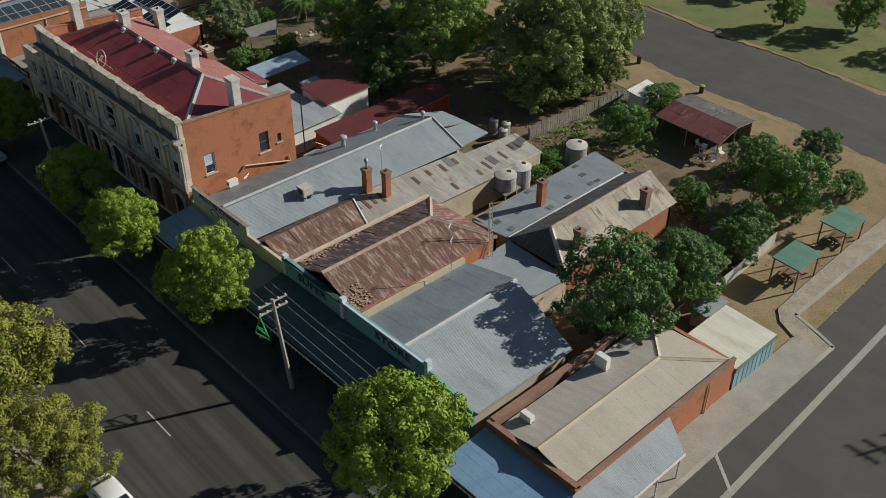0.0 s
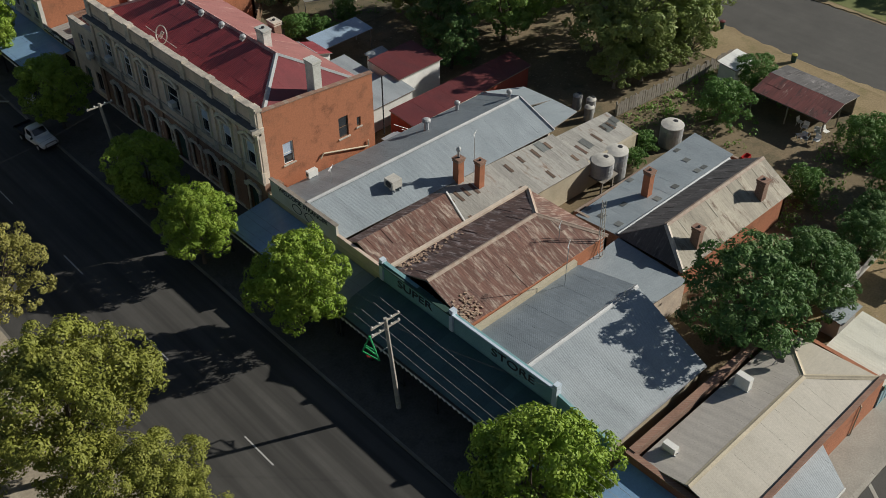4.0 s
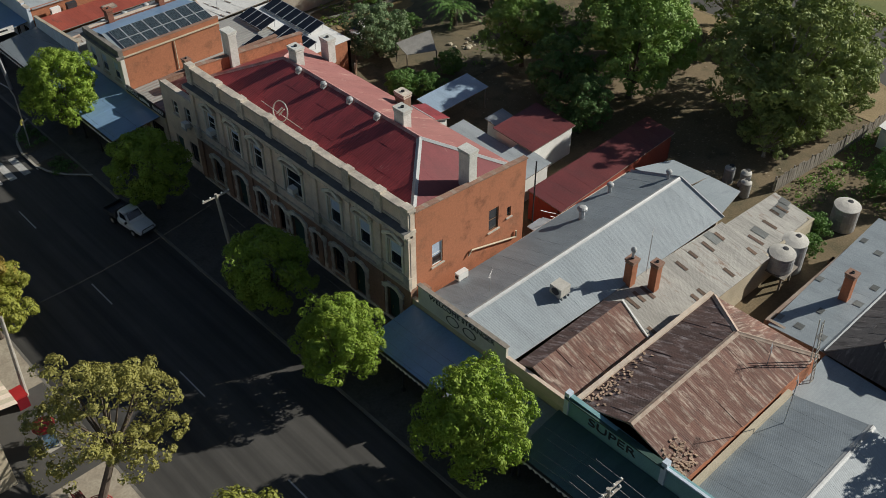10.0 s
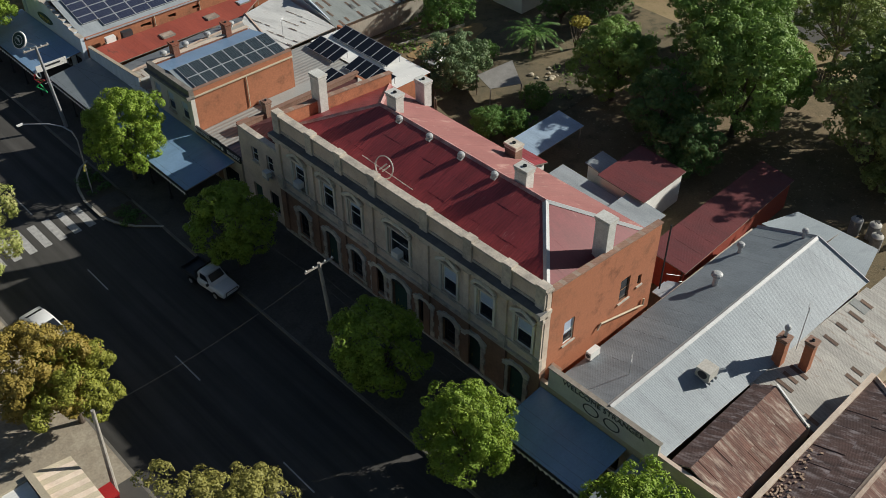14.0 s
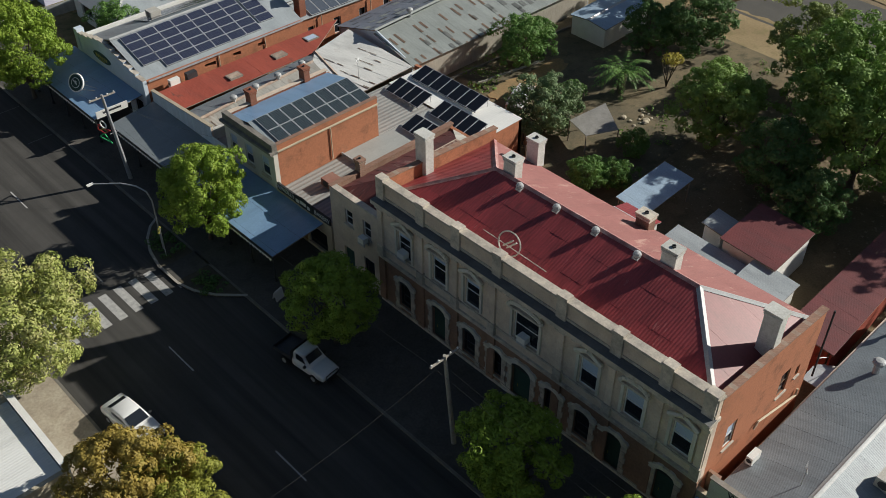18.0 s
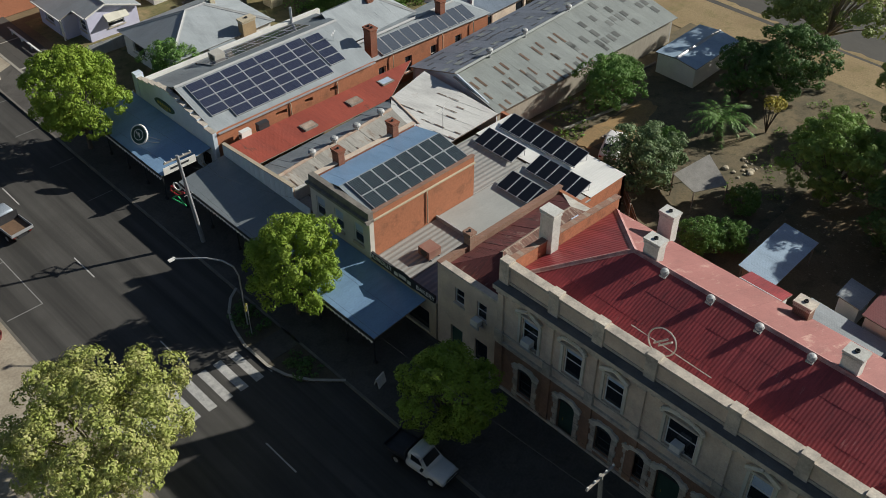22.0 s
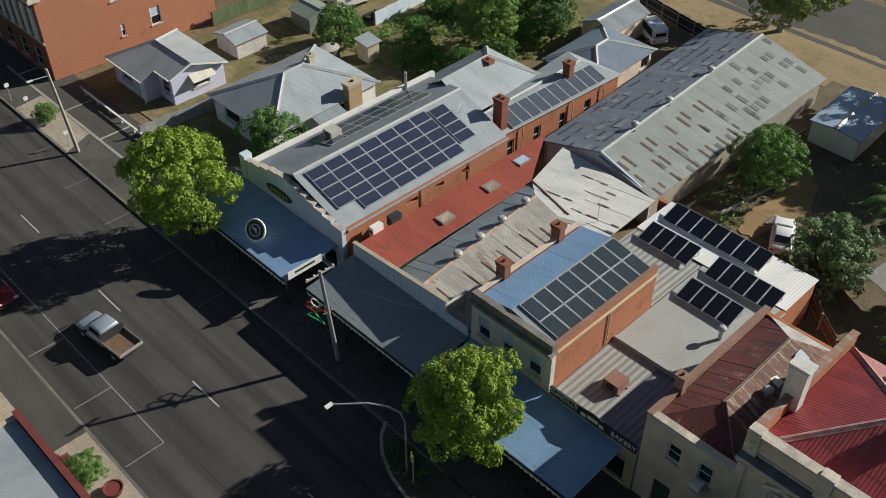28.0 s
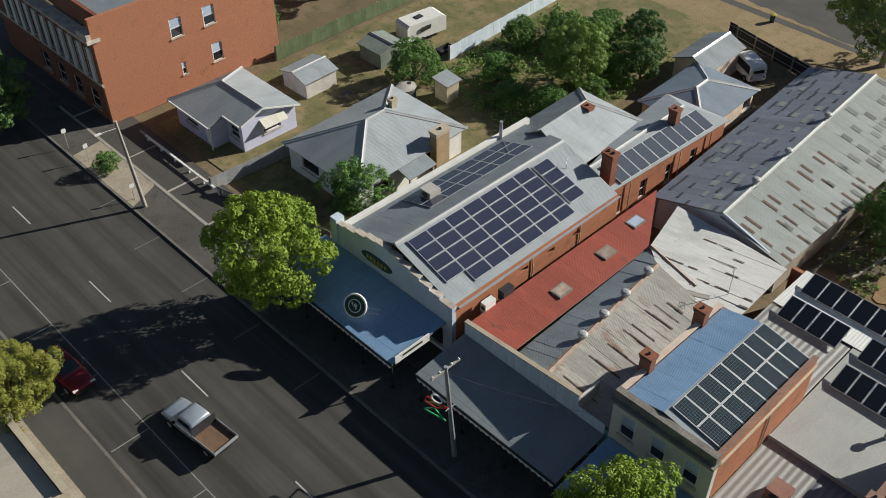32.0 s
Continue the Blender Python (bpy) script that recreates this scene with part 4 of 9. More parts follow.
aw = thing("side_awning", (36, 20.5, 0), "pale blue-grey iron awning on white posts beside the corner shop", "awning")
roof_plane(aw, [(31.4, 20.1, 2.75), (39.2, 20.1, 2.75), (40.7, 22.4, 3.2), (31.4, 22.4, 3.2)], IRON_PALE, 0.78, 5)
for x in (31.7, 34.4, 36.8, 39.0):
    part("post", Mesh().tube((x, 20.25, 0.15), (x, 20.25, 2.72), 0.05), WHITE, aw)
part("fascia", Mesh().box(31.4, 39.2, 20.02, 20.08, 2.55, 2.8), WHITE, aw)
plain_teal_fence = plain("teal_fence_sheet", (0.24, 0.36, 0.4), (0.2, 0.31, 0.35), 0.8, vary=0.1)
car_p = thing("carport", (51, 24, 0), "cream iron carport with green fascia and blue-grey fence sheets", "carport")
roof_plane(car_p, [(47.8, 22.05, 2.8), (53.0, 22.05, 2.8), (53.0, 26.3, 3.05), (47.8, 26.3, 3.05)], CREAM_WHITE, 0.76, 6)
part("fascia", Mesh().box(47.8, 53.0, 21.97, 22.03, 2.35, 2.85), plain("green_fascia", (0.12, 0.25, 0.2)), car_p)
for i in range(18):
    x = 47.8 + i * 0.29
    part("fence_sheet", Mesh().box(x, x + 0.287, 22.02 + 0.02 * (i % 2), 22.06 + 0.02 * (i % 2), 0, 2.3), plain_teal_fence, car_p)
for x, yy in ((47.9, 26.2), (52.9, 26.2), (52.9, 22.15), (47.9, 22.15)):
    part("post", Mesh().box(x - 0.05, x + 0.05, yy - 0.05, yy + 0.05, 0, 2.75), STEEL, car_p)

# ---- general store: grey twin roofs behind a teal parapet ----
store = thing("general_store", (37, 37, 0), "general store with teal sign parapet and grey iron roofs", "shop building", "buildings of the block")
holes = [(1.2 + 3.6 * i, 3.9 + 3.6 * i, 0.5, 2.6) for i in range(5)]
wall(store, "wall", (XF, 31.0), (XF, 50.2), 0, 3.9, (1, 0), TEAL, 0.3, holes)
for h in holes:
    window(store, (XF, 31.0 + (h[0] + h[1]) / 2, h[2]), h[1] - h[0], 2.1, (-1, 0), DARKGREEN, 0)
wall(store, "parapet", (XF, 34.9), (XF, 43.4), 3.9, 5.55, (1, 0), TEAL, 0.22)
wall(store, "parapet", (XF - 0.05, 43.4), (XF - 0.05, 50.2), 3.9, (5.5, 5.75), (1, 0), TEAL, 0.3)
wall(store, "parapet", (XF, 31.0), (XF, 34.9), 3.9, (4.15, 5.1), (1, 0), TEAL, 0.2)
part("cornice", Mesh().box(XF - 0.18, XF, 34.9, 43.4, 5.55, 5.66), PALEBLUE, store)
part("cornice", Mesh().box(XF - 0.25, XF + 0.2, 43.4, 50.2, 5.52, 5.62), DARKGREEN, store)
for yy in (34.95, 43.45, 50.1):
    part("pier", Mesh().box(XF - 0.16, XF + 0.26, yy - 0.16, yy + 0.16, 3.9, 6.0), PALEBLUE, store)
letters(store, "SUPER", (XF - 0.07, 46.9, 4.7), 0.82, (-1, 0), DARKPAINT, squash=1.5)
letters(store, "STORE", (XF - 0.02, 38.3, 4.7), 0.82, (-1, 0), DARKPAINT, squash=1.5)
wall(store, "wall", (31.6, 31.0), (40.7, 31.0), 0, 3.9, (0, 1), CREAM, 0.25)
wall(store, "wall", (40.7, 31.0), (42.4, 41.8), 0, 3.8, (-1, 0), CREAM, 0.25)
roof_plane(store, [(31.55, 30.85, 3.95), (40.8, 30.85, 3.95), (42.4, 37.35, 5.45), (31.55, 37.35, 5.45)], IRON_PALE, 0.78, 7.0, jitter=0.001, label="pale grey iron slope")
# The north slope's shade comes from the darker sheet colour.
roof_plane(store, [(31.55, 37.35, 5.45), (42.4, 37.35, 5.45), (42.0, 41.8, 4.5), (31.55, 41.8, 4.5)], IRON_DARK, 0.78, 6, jitter=0.001, label="darker grey iron slope turned from the sun")
capping(store, (31.5, 37.35, 5.45), (42.4, 37.35, 5.45))
part("parapet_wall", Mesh().box(31.6, 41.8, 41.8, 42.1, 0, 5.0), CREAM, store, "stained cream parapet wall")
verandah(31.6, 50.6, 27.4, XF - 0.05, 3.75, 3.0, GREEN_IRON, "dark green iron verandah with white scalloped valance", posts=7)

# ---- rusted shop ----
rust = thing("rusted_shop", (38, 46.4, 0), "old brick shop under a heavily rusted hipped iron roof", "shop building", "buildings of the block")
wall(rust, "wall", (31.6, 42.4), (45.2, 42.4), 0, 5.0, (0, 1), ORANGE_BRICK, 0.3)
wall(rust, "wall", (45.2, 42.4), (45.2, 50.3), 0, 4.9, (-1, 0), OLD_BRICK, 0.3)
wall(rust, "wall", (31.6, 50.3), (45.2, 50.3), 0, 5.35, (0, -1), STUCCO, 0.3, label="stained render parapet")
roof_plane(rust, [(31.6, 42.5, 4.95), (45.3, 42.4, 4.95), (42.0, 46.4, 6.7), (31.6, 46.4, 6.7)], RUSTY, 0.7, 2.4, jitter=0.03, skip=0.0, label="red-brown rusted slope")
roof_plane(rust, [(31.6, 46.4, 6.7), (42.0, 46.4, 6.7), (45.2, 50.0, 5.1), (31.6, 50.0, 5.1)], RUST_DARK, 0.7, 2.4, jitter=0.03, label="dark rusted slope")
roof_plane(rust, [(45.3, 42.4, 4.95), (45.2, 50.0, 5.1), (42.0, 46.4, 6.7)], RUSTY, 0.7, 2.4, jitter=0.03)
capping(rust, (31.6, 46.4, 6.7), (42.0, 46.4, 6.7), RUSTFLASH)
capping(rust, (42.0, 46.4, 6.7), (45.3, 42.4, 4.97), RUSTFLASH)
capping(rust, (42.0, 46.4, 6.7), (45.2, 50.0, 5.12), RUSTFLASH)

# ---- little rusted roof and the long grey shop with the painted sign ----
grey = thing("sign_shop", (42, 58, 0), "long shop with painted sign parapet and grey iron roof", "shop building", "buildings of the block")
holes = [(0.6, 2.6, 0.6, 2.6), (3.0, 4.0, 0.15, 2.5), (4.6, 6.8, 0.6, 2.6), (7.2, 9.2, 0.6, 2.6), (9.6, 10.6, 0.15, 2.5), (11.0, 13.0, 0.6, 2.6)]
wall(grey, "wall", (XF, 50.6), (XF, 64.05), 0, 4.1, (1, 0), CREAM, 0.3, holes)
for h in holes:
    window(grey, (XF, 50.6 + (h[0] + h[1]) / 2, h[2]), h[1] - h[0], h[3] - h[2], (-1, 0), BROWN_WOOD, 0, h[2] > 0.3)
wall(grey, "sign_parapet", (XF - 0.02, 55.5), (XF - 0.02, 63.4), 4.1, 5.95, (1, 0), SIGN_WHITE, 0.2, label="cream parapet painted with dark lettering")
wall(grey, "parapet", (XF, 50.6), (XF, 55.5), 4.1, 5.0, (1, 0), STUCCO, 0.25)
part("parapet_cap", Mesh().box(XF - 0.1, XF + 0.24, 55.45, 63.45, 5.95, 6.02), TIMBER, grey)
letters(grey, "WELCOME STRANGER", (XF - 0.03, 59.4, 5.55), 0.52, (-1, 0), DARKPAINT, squash=1.12)
for k in (-0.75, 0.75):
    yy = 59.4 - k
    v = [(x, yy + rr * 1.3 * math.cos(math.pi * a / 9), 4.72 + rr * math.sin(math.pi * a / 9)) for a in range(18) for x, rr in ((XF - 0.03, 0.39), (XF - 0.05, 0.39), (XF - 0.05, 0.45), (XF - 0.03, 0.45))]
    m = Mesh().add(v, [(4 * a + c, 4 * a + (c + 1) % 4, 4 * ((a + 1) % 18) + (c + 1) % 4, 4 * ((a + 1) % 18) + c) for a in range(18) for c in range(4)])
    part("scroll", m, DARKPAINT, grey)
wall(grey, "wall", (31.6, 63.3), (53.6, 63.3), 0, 4.2, (0, -1), STUCCO, 0.25)
wall(grey, "wall", (53.6, 55.0), (53.6, 63.3), 0, 4.2, (-1, 0), STUCCO, 0.25)
wall(grey, "wall", (40, 50.6), (60, 50.6), 0, 3.1, (0, 1), CREAM, 0.25)
wall(grey, "wall", (60, 50.6), (60, 54.3), 0, 3.0, (-1, 0), CREAM, 0.25)
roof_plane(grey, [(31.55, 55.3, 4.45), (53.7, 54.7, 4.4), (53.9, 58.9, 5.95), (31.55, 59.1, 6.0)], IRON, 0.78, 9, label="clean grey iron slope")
# Here too the darker grey stands for the north slope's shade.
roof_plane(grey, [(31.55, 59.1, 6.0), (53.9, 58.9, 5.95), (53.7, 63.1, 4.3), (31.55, 63.2, 4.3)], IRON_DARK, 0.78, 9, label="darker grey iron slope facing off the sun")
capping(grey, (31.5, 59.1, 6.0), (53.9, 58.9, 5.95))
capping(grey, (53.9, 58.9, 5.97), (53.7, 54.7, 4.42))
capping(grey, (53.9, 58.9, 5.97), (53.7, 63.1, 4.32))
roof_plane(grey, [(53.9, 55.1, 4.2), (58.6, 56.2, 3.4), (58.6, 59.0, 3.4), (53.9, 58.8, 4.7)], IRON, 0.78, 5, name="lean_to_roof", down=(1, 0, 0))
roof_plane(grey, [(53.9, 58.8, 4.7), (58.6, 59.0, 3.4), (58.6, 62.5, 3.2), (53.9, 63.0, 3.8)], IRON, 0.78, 5, name="lean_to_roof", down=(1, 0, 0))
roof_plane(grey, [(40.0, 50.6, 3.25), (53.4, 50.4, 3.2), (53.4, 54.6, 4.2), (40.0, 55.3, 4.35)], PATCHY, 0.8, 4.6, name="patched_roof", label="patched rusting lean-to roof", patches=((RUST_PATCH, 0.5, 0.3, 1.1), (SHED_PATCH, 0.12, 0.7, 1.1)))
roof_plane(grey, [(53.5, 50.6, 3.0), (60.2, 50.8, 2.9), (60.2, 54.2, 3.6), (53.5, 54.5, 3.7)], PATCHY, 0.8, 4.6, name="patched_roof", patches=((RUST_PATCH, 0.5, 0.3, 1.1), (SHED_PATCH, 0.12, 0.7, 1.1)))
small = thing("rusted_lean_to", (36, 53, 0), "small rusted iron roof beside the sign shop", "roof")
wall(small, "wall", (31.7, 51.0), (40.0, 51.0), 0, 4.2, (0, 1), STUCCO, 0.2)
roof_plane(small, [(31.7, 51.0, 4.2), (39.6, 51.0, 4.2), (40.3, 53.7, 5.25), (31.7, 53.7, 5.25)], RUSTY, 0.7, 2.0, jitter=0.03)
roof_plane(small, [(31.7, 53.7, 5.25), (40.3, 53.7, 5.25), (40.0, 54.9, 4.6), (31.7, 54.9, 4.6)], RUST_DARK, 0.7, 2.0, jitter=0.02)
part("barge_board", Mesh().prism([(39.62, 50.95, 4.2), (39.74, 50.95, 4.2), (40.44, 53.7, 5.3), (40.32, 53.7, 5.3)], (0, 0, 0.1)), WHITE, small)
verandah(57.4, 63.9, 27.2, XF - 0.05, 3.6, 3.05, BLUE_IRON, "slate-blue iron verandah below the painted sign", posts=3)
verandah(51.0, 57.0, 27.4, XF - 0.05, 3.5, 3.05, IRON_DARK, "weathered grey iron verandah with cream fascia", posts=3, fascia=CREAM)

# ---- brick cottage behind ----
cot = thing("brick_cottage", (55, 41, 0), "old brick cottage with lichened iron hip roof and grey lean-to", "cottage", "buildings of the block")
wall(cot, "wall", (47.7, 37.2), (61.6, 37.2), 0, 3.1, (0, 1), ORANGE_BRICK, 0.3)
wall(cot, "wall", (61.6, 37.2), (61.6, 42.4), 0, (3.1, 3.1), (-1, 0), ORANGE_BRICK, 0.3)
wall(cot, "gable", (61.6, 37.2), (61.6, 39.8), 3.1, (3.1, 5.0), (-1, 0), ORANGE_BRICK, 0.3)
wall(cot, "gable", (61.6, 39.8), (61.6, 42.4), 3.1, (5.0, 3.3), (-1, 0), ORANGE_BRICK, 0.3)
wall(cot, "wall", (47.5, 42.4), (47.5, 46.6), 0, 3.1, (1, 0), OLD_BRICK, 0.25)
wall(cot, "wall", (47.5, 46.8), (63.2, 46.8), 0, 3.0, (0, -1), OLD_BRICK, 0.25)
wall(cot, "wall", (63.2, 42.4), (63.2, 46.8), 0, 3.0, (-1, 0), OLD_BRICK, 0.25)
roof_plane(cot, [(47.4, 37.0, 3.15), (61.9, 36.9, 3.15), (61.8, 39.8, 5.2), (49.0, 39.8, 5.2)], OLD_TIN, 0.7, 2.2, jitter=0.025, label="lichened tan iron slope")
roof_plane(cot, [(49.0, 39.8, 5.2), (61.8, 39.8, 5.2), (61.8, 42.6, 3.35), (47.2, 42.6, 3.3)], SHADE_STREAK_IRON, 0.7, 2.2, jitter=0.02, label="streaked iron slope with its shade painted in")
roof_plane(cot, [(47.4, 37.0, 3.15), (49.0, 39.8, 5.2), (47.2, 42.6, 3.3)], SHADE_STREAK_IRON, 0.5, 3, jitter=0.02)
roof_plane(cot, [(47.2, 42.65, 3.35), (62.6, 42.65, 3.5), (63.6, 46.9, 3.1), (47.2, 46.4, 3.0)], IRON, 0.8, 5.0, name="lean_to_roof", label="grey iron lean-to roof", down=(0, 1, 0), patches=((SHED_PATCH, 0.35, 0.6, 0.5),))
capping(cot, (49.0, 39.8, 5.2), (61.8, 39.8, 5.2), RUSTFLASH)
capping(cot, (49.0, 39.8, 5.2), (47.4, 37.0, 3.17), STONE)
capping(cot, (47.3, 42.62, 3.36), (62.0, 42.62, 3.42), IRON_DARK)
link = thing("link_roof", (45, 39, 0), "low grey iron roof between shop and cottage", "roof")
roof_plane(link, [(42.6, 36.6, 3.0), (47.2, 36.4, 2.9), (47.2, 42.4, 3.2), (42.6, 42.2, 3.3)], IRON, 0.8, 4, down=(1, 0, 0))
wall(link, "wall", (42.7, 36.7), (47.1, 36.5), 0, 2.85, (0, 1), STUCCO, 0.2)

# ---- hotel ----
RUSTIC = plain("rusticated_stone", (0.32, 0.19, 0.125), (0.22, 0.135, 0.095), 0.9, 8, bump=0.6)
GREY_RENDER = plain("grey_white_render", (0.6, 0.6, 0.56), (0.48, 0.475, 0.44), 1.6, 9, bump=0.4)
CREAM_TRIM = plain("pale_moulding", (0.72, 0.68, 0.58), (0.6, 0.56, 0.47), 1.0)
hotel = thing("hotel", (38, 77, 0), "two-storey stucco hotel with brick sides and red iron roof", "hotel", "buildings of the block")
Y0, Y1 = 64.1, 90.2
FW = [87.6, 84.3, 81.3, 76.8, 72.0, 68.8, 65.6]
H1 = []
for i, yy in enumerate(FW):
    hw = 0.95 if i == 3 else 0.62
    H1.append((yy - Y0 - hw, yy - Y0 + hw, 5.72, 8.34))
GW = [(87.7, 0.6), (84.35, 0.65), (81.5, 0.6), (79.1, 0.55), (76.9, 0.8), (74.4, 0.55), (72.0, 0.6), (69.7, 0.65), (66.0, 0.65)]
H0 = [(g - Y0 - w, g - Y0 + w, 0.2 if w > 0.62 else 0.9, 3.1) for g, w in GW]
wall(hotel, "front_wall", (XF, Y0), (XF, Y1), 0, 4.55, (1, 0), RUSTIC, 0.45, H0, "brown rusticated ground-floor stonework")
wall(hotel, "front_wall", (XF, Y0), (XF, Y1), 4.55, 9.5, (1, 0), STUCCO, 0.45, H1, "buff stucco upper storey")
wall(hotel, "side_wall", (XF + 0.45, Y0), (42.0, Y0), 0, (11.2, 10.4), (0, 1), ORANGE_BRICK, 0.35, [(1.4, 2.35, 5.55, 7.55), (6.7, 7.65, 5.55, 7.55), (8.5, 8.9, 5.95, 6.85)], "orange brick side wall")
wall(hotel, "side_wall", (XF + 0.45, Y1), (42.0, Y1), 0, (11.2, 10.4), (0, -1), ORANGE_BRICK, 0.35)
wall(hotel, "rear_wall", (42.0, Y0 + 0.35), (42.0, Y1 - 0.35), 0, 9.3, (-1, 0), RED_BRICK, 0.35)
for i, yy in enumerate(FW):
    window(hotel, (XF, yy, 5.72), 1.9 if i == 3 else 1.24, 2.62, (-1, 0), WHITE, 1, True, 0.14, 0.55 if i in (4, 5, 6) else (0.0 if i == 3 else 0.3))
for g, w in GW:
    if w > 0.62:
        d = part("door", Mesh().box(XF + 0.22, XF + 0.28, g - w, g + w, 0.2, 3.1), DARKGREEN, hotel, "dark panelled door")
        part("handle", Mesh().tube((XF + 0.17, g + w * 0.5, 1.1), (XF + 0.17, g + w * 0.5, 1.35), 0.02), GOLD, d)
    else:
        window(hotel, (XF, g, 0.9), 2 * w, 2.2, (-1, 0), DARKPAINT, 1, True, 0.22)
window(hotel, (33.625, Y0, 5.55), 0.95, 2.0, (0, -1), WHITE, 1, True, 0.14, 0.6)
window(hotel, (38.925, Y0, 5.55), 0.95, 2.0, (0, -1), BROWN_WOOD, 1, True, 0.14)
window(hotel, (40.45, Y0, 5.95), 0.4, 0.9, (0, -1), BROWN_WOOD, 0, True, 0.14)


def arch_ring(parent, yy, w, z, r, name, material, blocks=9, proud=0.1):
    """Voussoirs over a ground-floor opening."""
    for k in range(blocks):
        a, b = math.pi * k / blocks, math.pi * (k + 0.94) / blocks
        g = 0.12 if k % 2 else 0.0
        q = [(XF, yy + math.cos(t) * rr, z + math.sin(t) * rr * 0.62) for t, rr in ((a, w), (b, w), (b, r + g), (a, r + g))]
        part(name, Mesh().prism(q, (-proud, 0, 0)), material, parent)


for g, w in GW:
    arch_ring(hotel, g, w + 0.02, 3.1, w + 0.46, "voussoir", CREAM_TRIM, proud=0.16)
    part("tympanum", Mesh().prism([(XF + 0.16, g + math.cos(math.pi * k / 10) * w, 3.1 + math.sin(math.pi * k / 10) * w * 0.62) for k in range(11)], (-0.2, 0, 0)), DARKPAINT, hotel)
    for s in (-1, 1):
        for k in range(5):
            ww = 0.3 if k % 2 else 0.4
            y_a, y_b = sorted((g + s * w, g + s * (w + ww)))
            part("quoin", Mesh().box(XF - 0.08, XF, y_a, y_b, 0.45 + k * 0.53, 0.95 + k * 0.53), STONE, hotel)
# Added wall, not known to stand here; it blocks sun through the gap.
wall(hotel, "passage_wall", (XF + 0.9, 63.35), (XF + 0.9, 64.08), 0, 4.6, (1, 0), RUSTIC, 0.2, label="added wall that narrows the sunlit strip on the road")
# string courses, cornice and parapet
part("string_course", Mesh().box(XF - 0.16, XF, Y0, Y1, 4.45, 4.72), STONE, hotel)
part("string_course", Mesh().box(XF - 0.1, XF, Y0, Y1, 5.4, 5.52), STONE, hotel)
part("plinth", Mesh().box(XF - 0.1, XF, Y0, Y1, 0.15, 0.42), STONE, hotel)
part("cornice", Mesh().box(XF - 0.62, XF + 0.4, Y0 - 0.12, Y1, 9.62, 9.92).box(XF - 0.42, XF + 0.3, Y0 - 0.06, Y1, 9.44, 9.62).box(XF - 0.22, XF + 0.2, Y0, Y1, 9.2, 9.44), STONE, hotel, "deep moulded cornice")
part("cornice_flashing", Mesh().box(XF - 0.6, XF + 0.02, Y0 - 0.1, Y1, 9.923, 9.94), LEAD, hotel, "dark lead on the cornice")
nb = round((Y1 - Y0) / 0.62)
for k in range(nb):
    yy = Y0 + 0.2 + k * (Y1 - Y0 - 0.4) / (nb - 1)
    part("dentil", Mesh().box(XF - 0.38, XF - 0.222, yy - 0.12, yy + 0.12, 9.2, 9.43), STONE, hotel)
part("parapet", Mesh().box(XF + 0.03, XF + 0.4, Y0, Y1, 9.92, 11.35), STUCCO, hotel)
part("parapet_cap", Mesh().box(XF - 0.1, XF + 0.5, Y0 - 0.05, Y1, 11.35, 11.52), STONE, hotel, "mossy coping stones")
part("parapet_cap", Mesh().box(XF - 0.03, XF + 0.03, Y0, Y1, 10.05, 10.2), STONE, hotel)
for yy in (64.5, 67.15, 70.4, 74.3, 79.3, 82.8, 86.0, 89.8):
    part("parapet_pier", Mesh().box(XF - 0.14, XF + 0.44, yy - 0.36, yy + 0.36, 9.92, 11.72), STONE, hotel)
for yy in (64.35, 67.2, 70.4, 74.1, 79.5, 82.8, 86.0, 89.95):
    c = part("pilaster", Mesh().box(XF - 0.16, XF, yy - 0.22, yy + 0.22, 4.72, 9.2), STUCCO, hotel)
    part("capital", Mesh().box(XF - 0.24, XF - 0.001, yy - 0.3, yy + 0.3, 8.95, 9.19), STONE, c)
    part("pedestal", Mesh().box(XF - 0.24, XF - 0.001, yy - 0.3, yy + 0.3, 4.73, 5.7), STONE, c)
    part("ground_pier", Mesh().box(XF - 0.14, XF, yy - 0.3, yy + 0.3, 0.42, 4.44), RUSTIC, hotel)
for i, yy in enumerate(FW):
    w = 1.25 if i == 3 else 0.9
    ma = Mesh().box(XF - 0.14, XF, yy - w + 0.02, yy - w + 0.2, 5.72, 8.35)
    mb = Mesh().box(XF - 0.14, XF, yy + w - 0.2, yy + w - 0.02, 5.72, 8.35)
    part("architrave", ma, CREAM_TRIM, hotel)
    part("architrave", mb, CREAM_TRIM, hotel)
    part("entablature", Mesh().box(XF - 0.3, XF, yy - w - 0.05, yy + w + 0.05, 8.35, 8.52), STONE, hotel)
    if i in (1, 3, 5):
        arc = [(XF, yy + (w + 0.05) * math.cos(math.pi * k / 10), 8.52 + 0.5 * math.sin(math.pi * k / 10)) for k in range(11)]
    else:
        arc = [(XF, yy + w + 0.05, 8.52), (XF, yy, 9.06), (XF, yy - w - 0.05, 8.52)]
    part("pediment", Mesh().prism(arc, (-0.1, 0, 0)), STUCCO, hotel)
    rim = Mesh()
    for p, q in zip(arc, arc[1:]):
        rim.tube((XF - 0.25, p[1], p[2]), (XF - 0.25, q[1], q[2]), 0.15, n=6)
    part("pediment_rim", rim, CREAM_TRIM, hotel)
ZE, ZR = 10.08, 12.1
RW, RE, RX = XF + 0.5, 41.75, 36.9
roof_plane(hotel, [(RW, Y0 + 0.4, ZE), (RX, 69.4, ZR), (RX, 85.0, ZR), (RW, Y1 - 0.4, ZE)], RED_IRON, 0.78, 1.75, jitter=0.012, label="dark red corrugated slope")
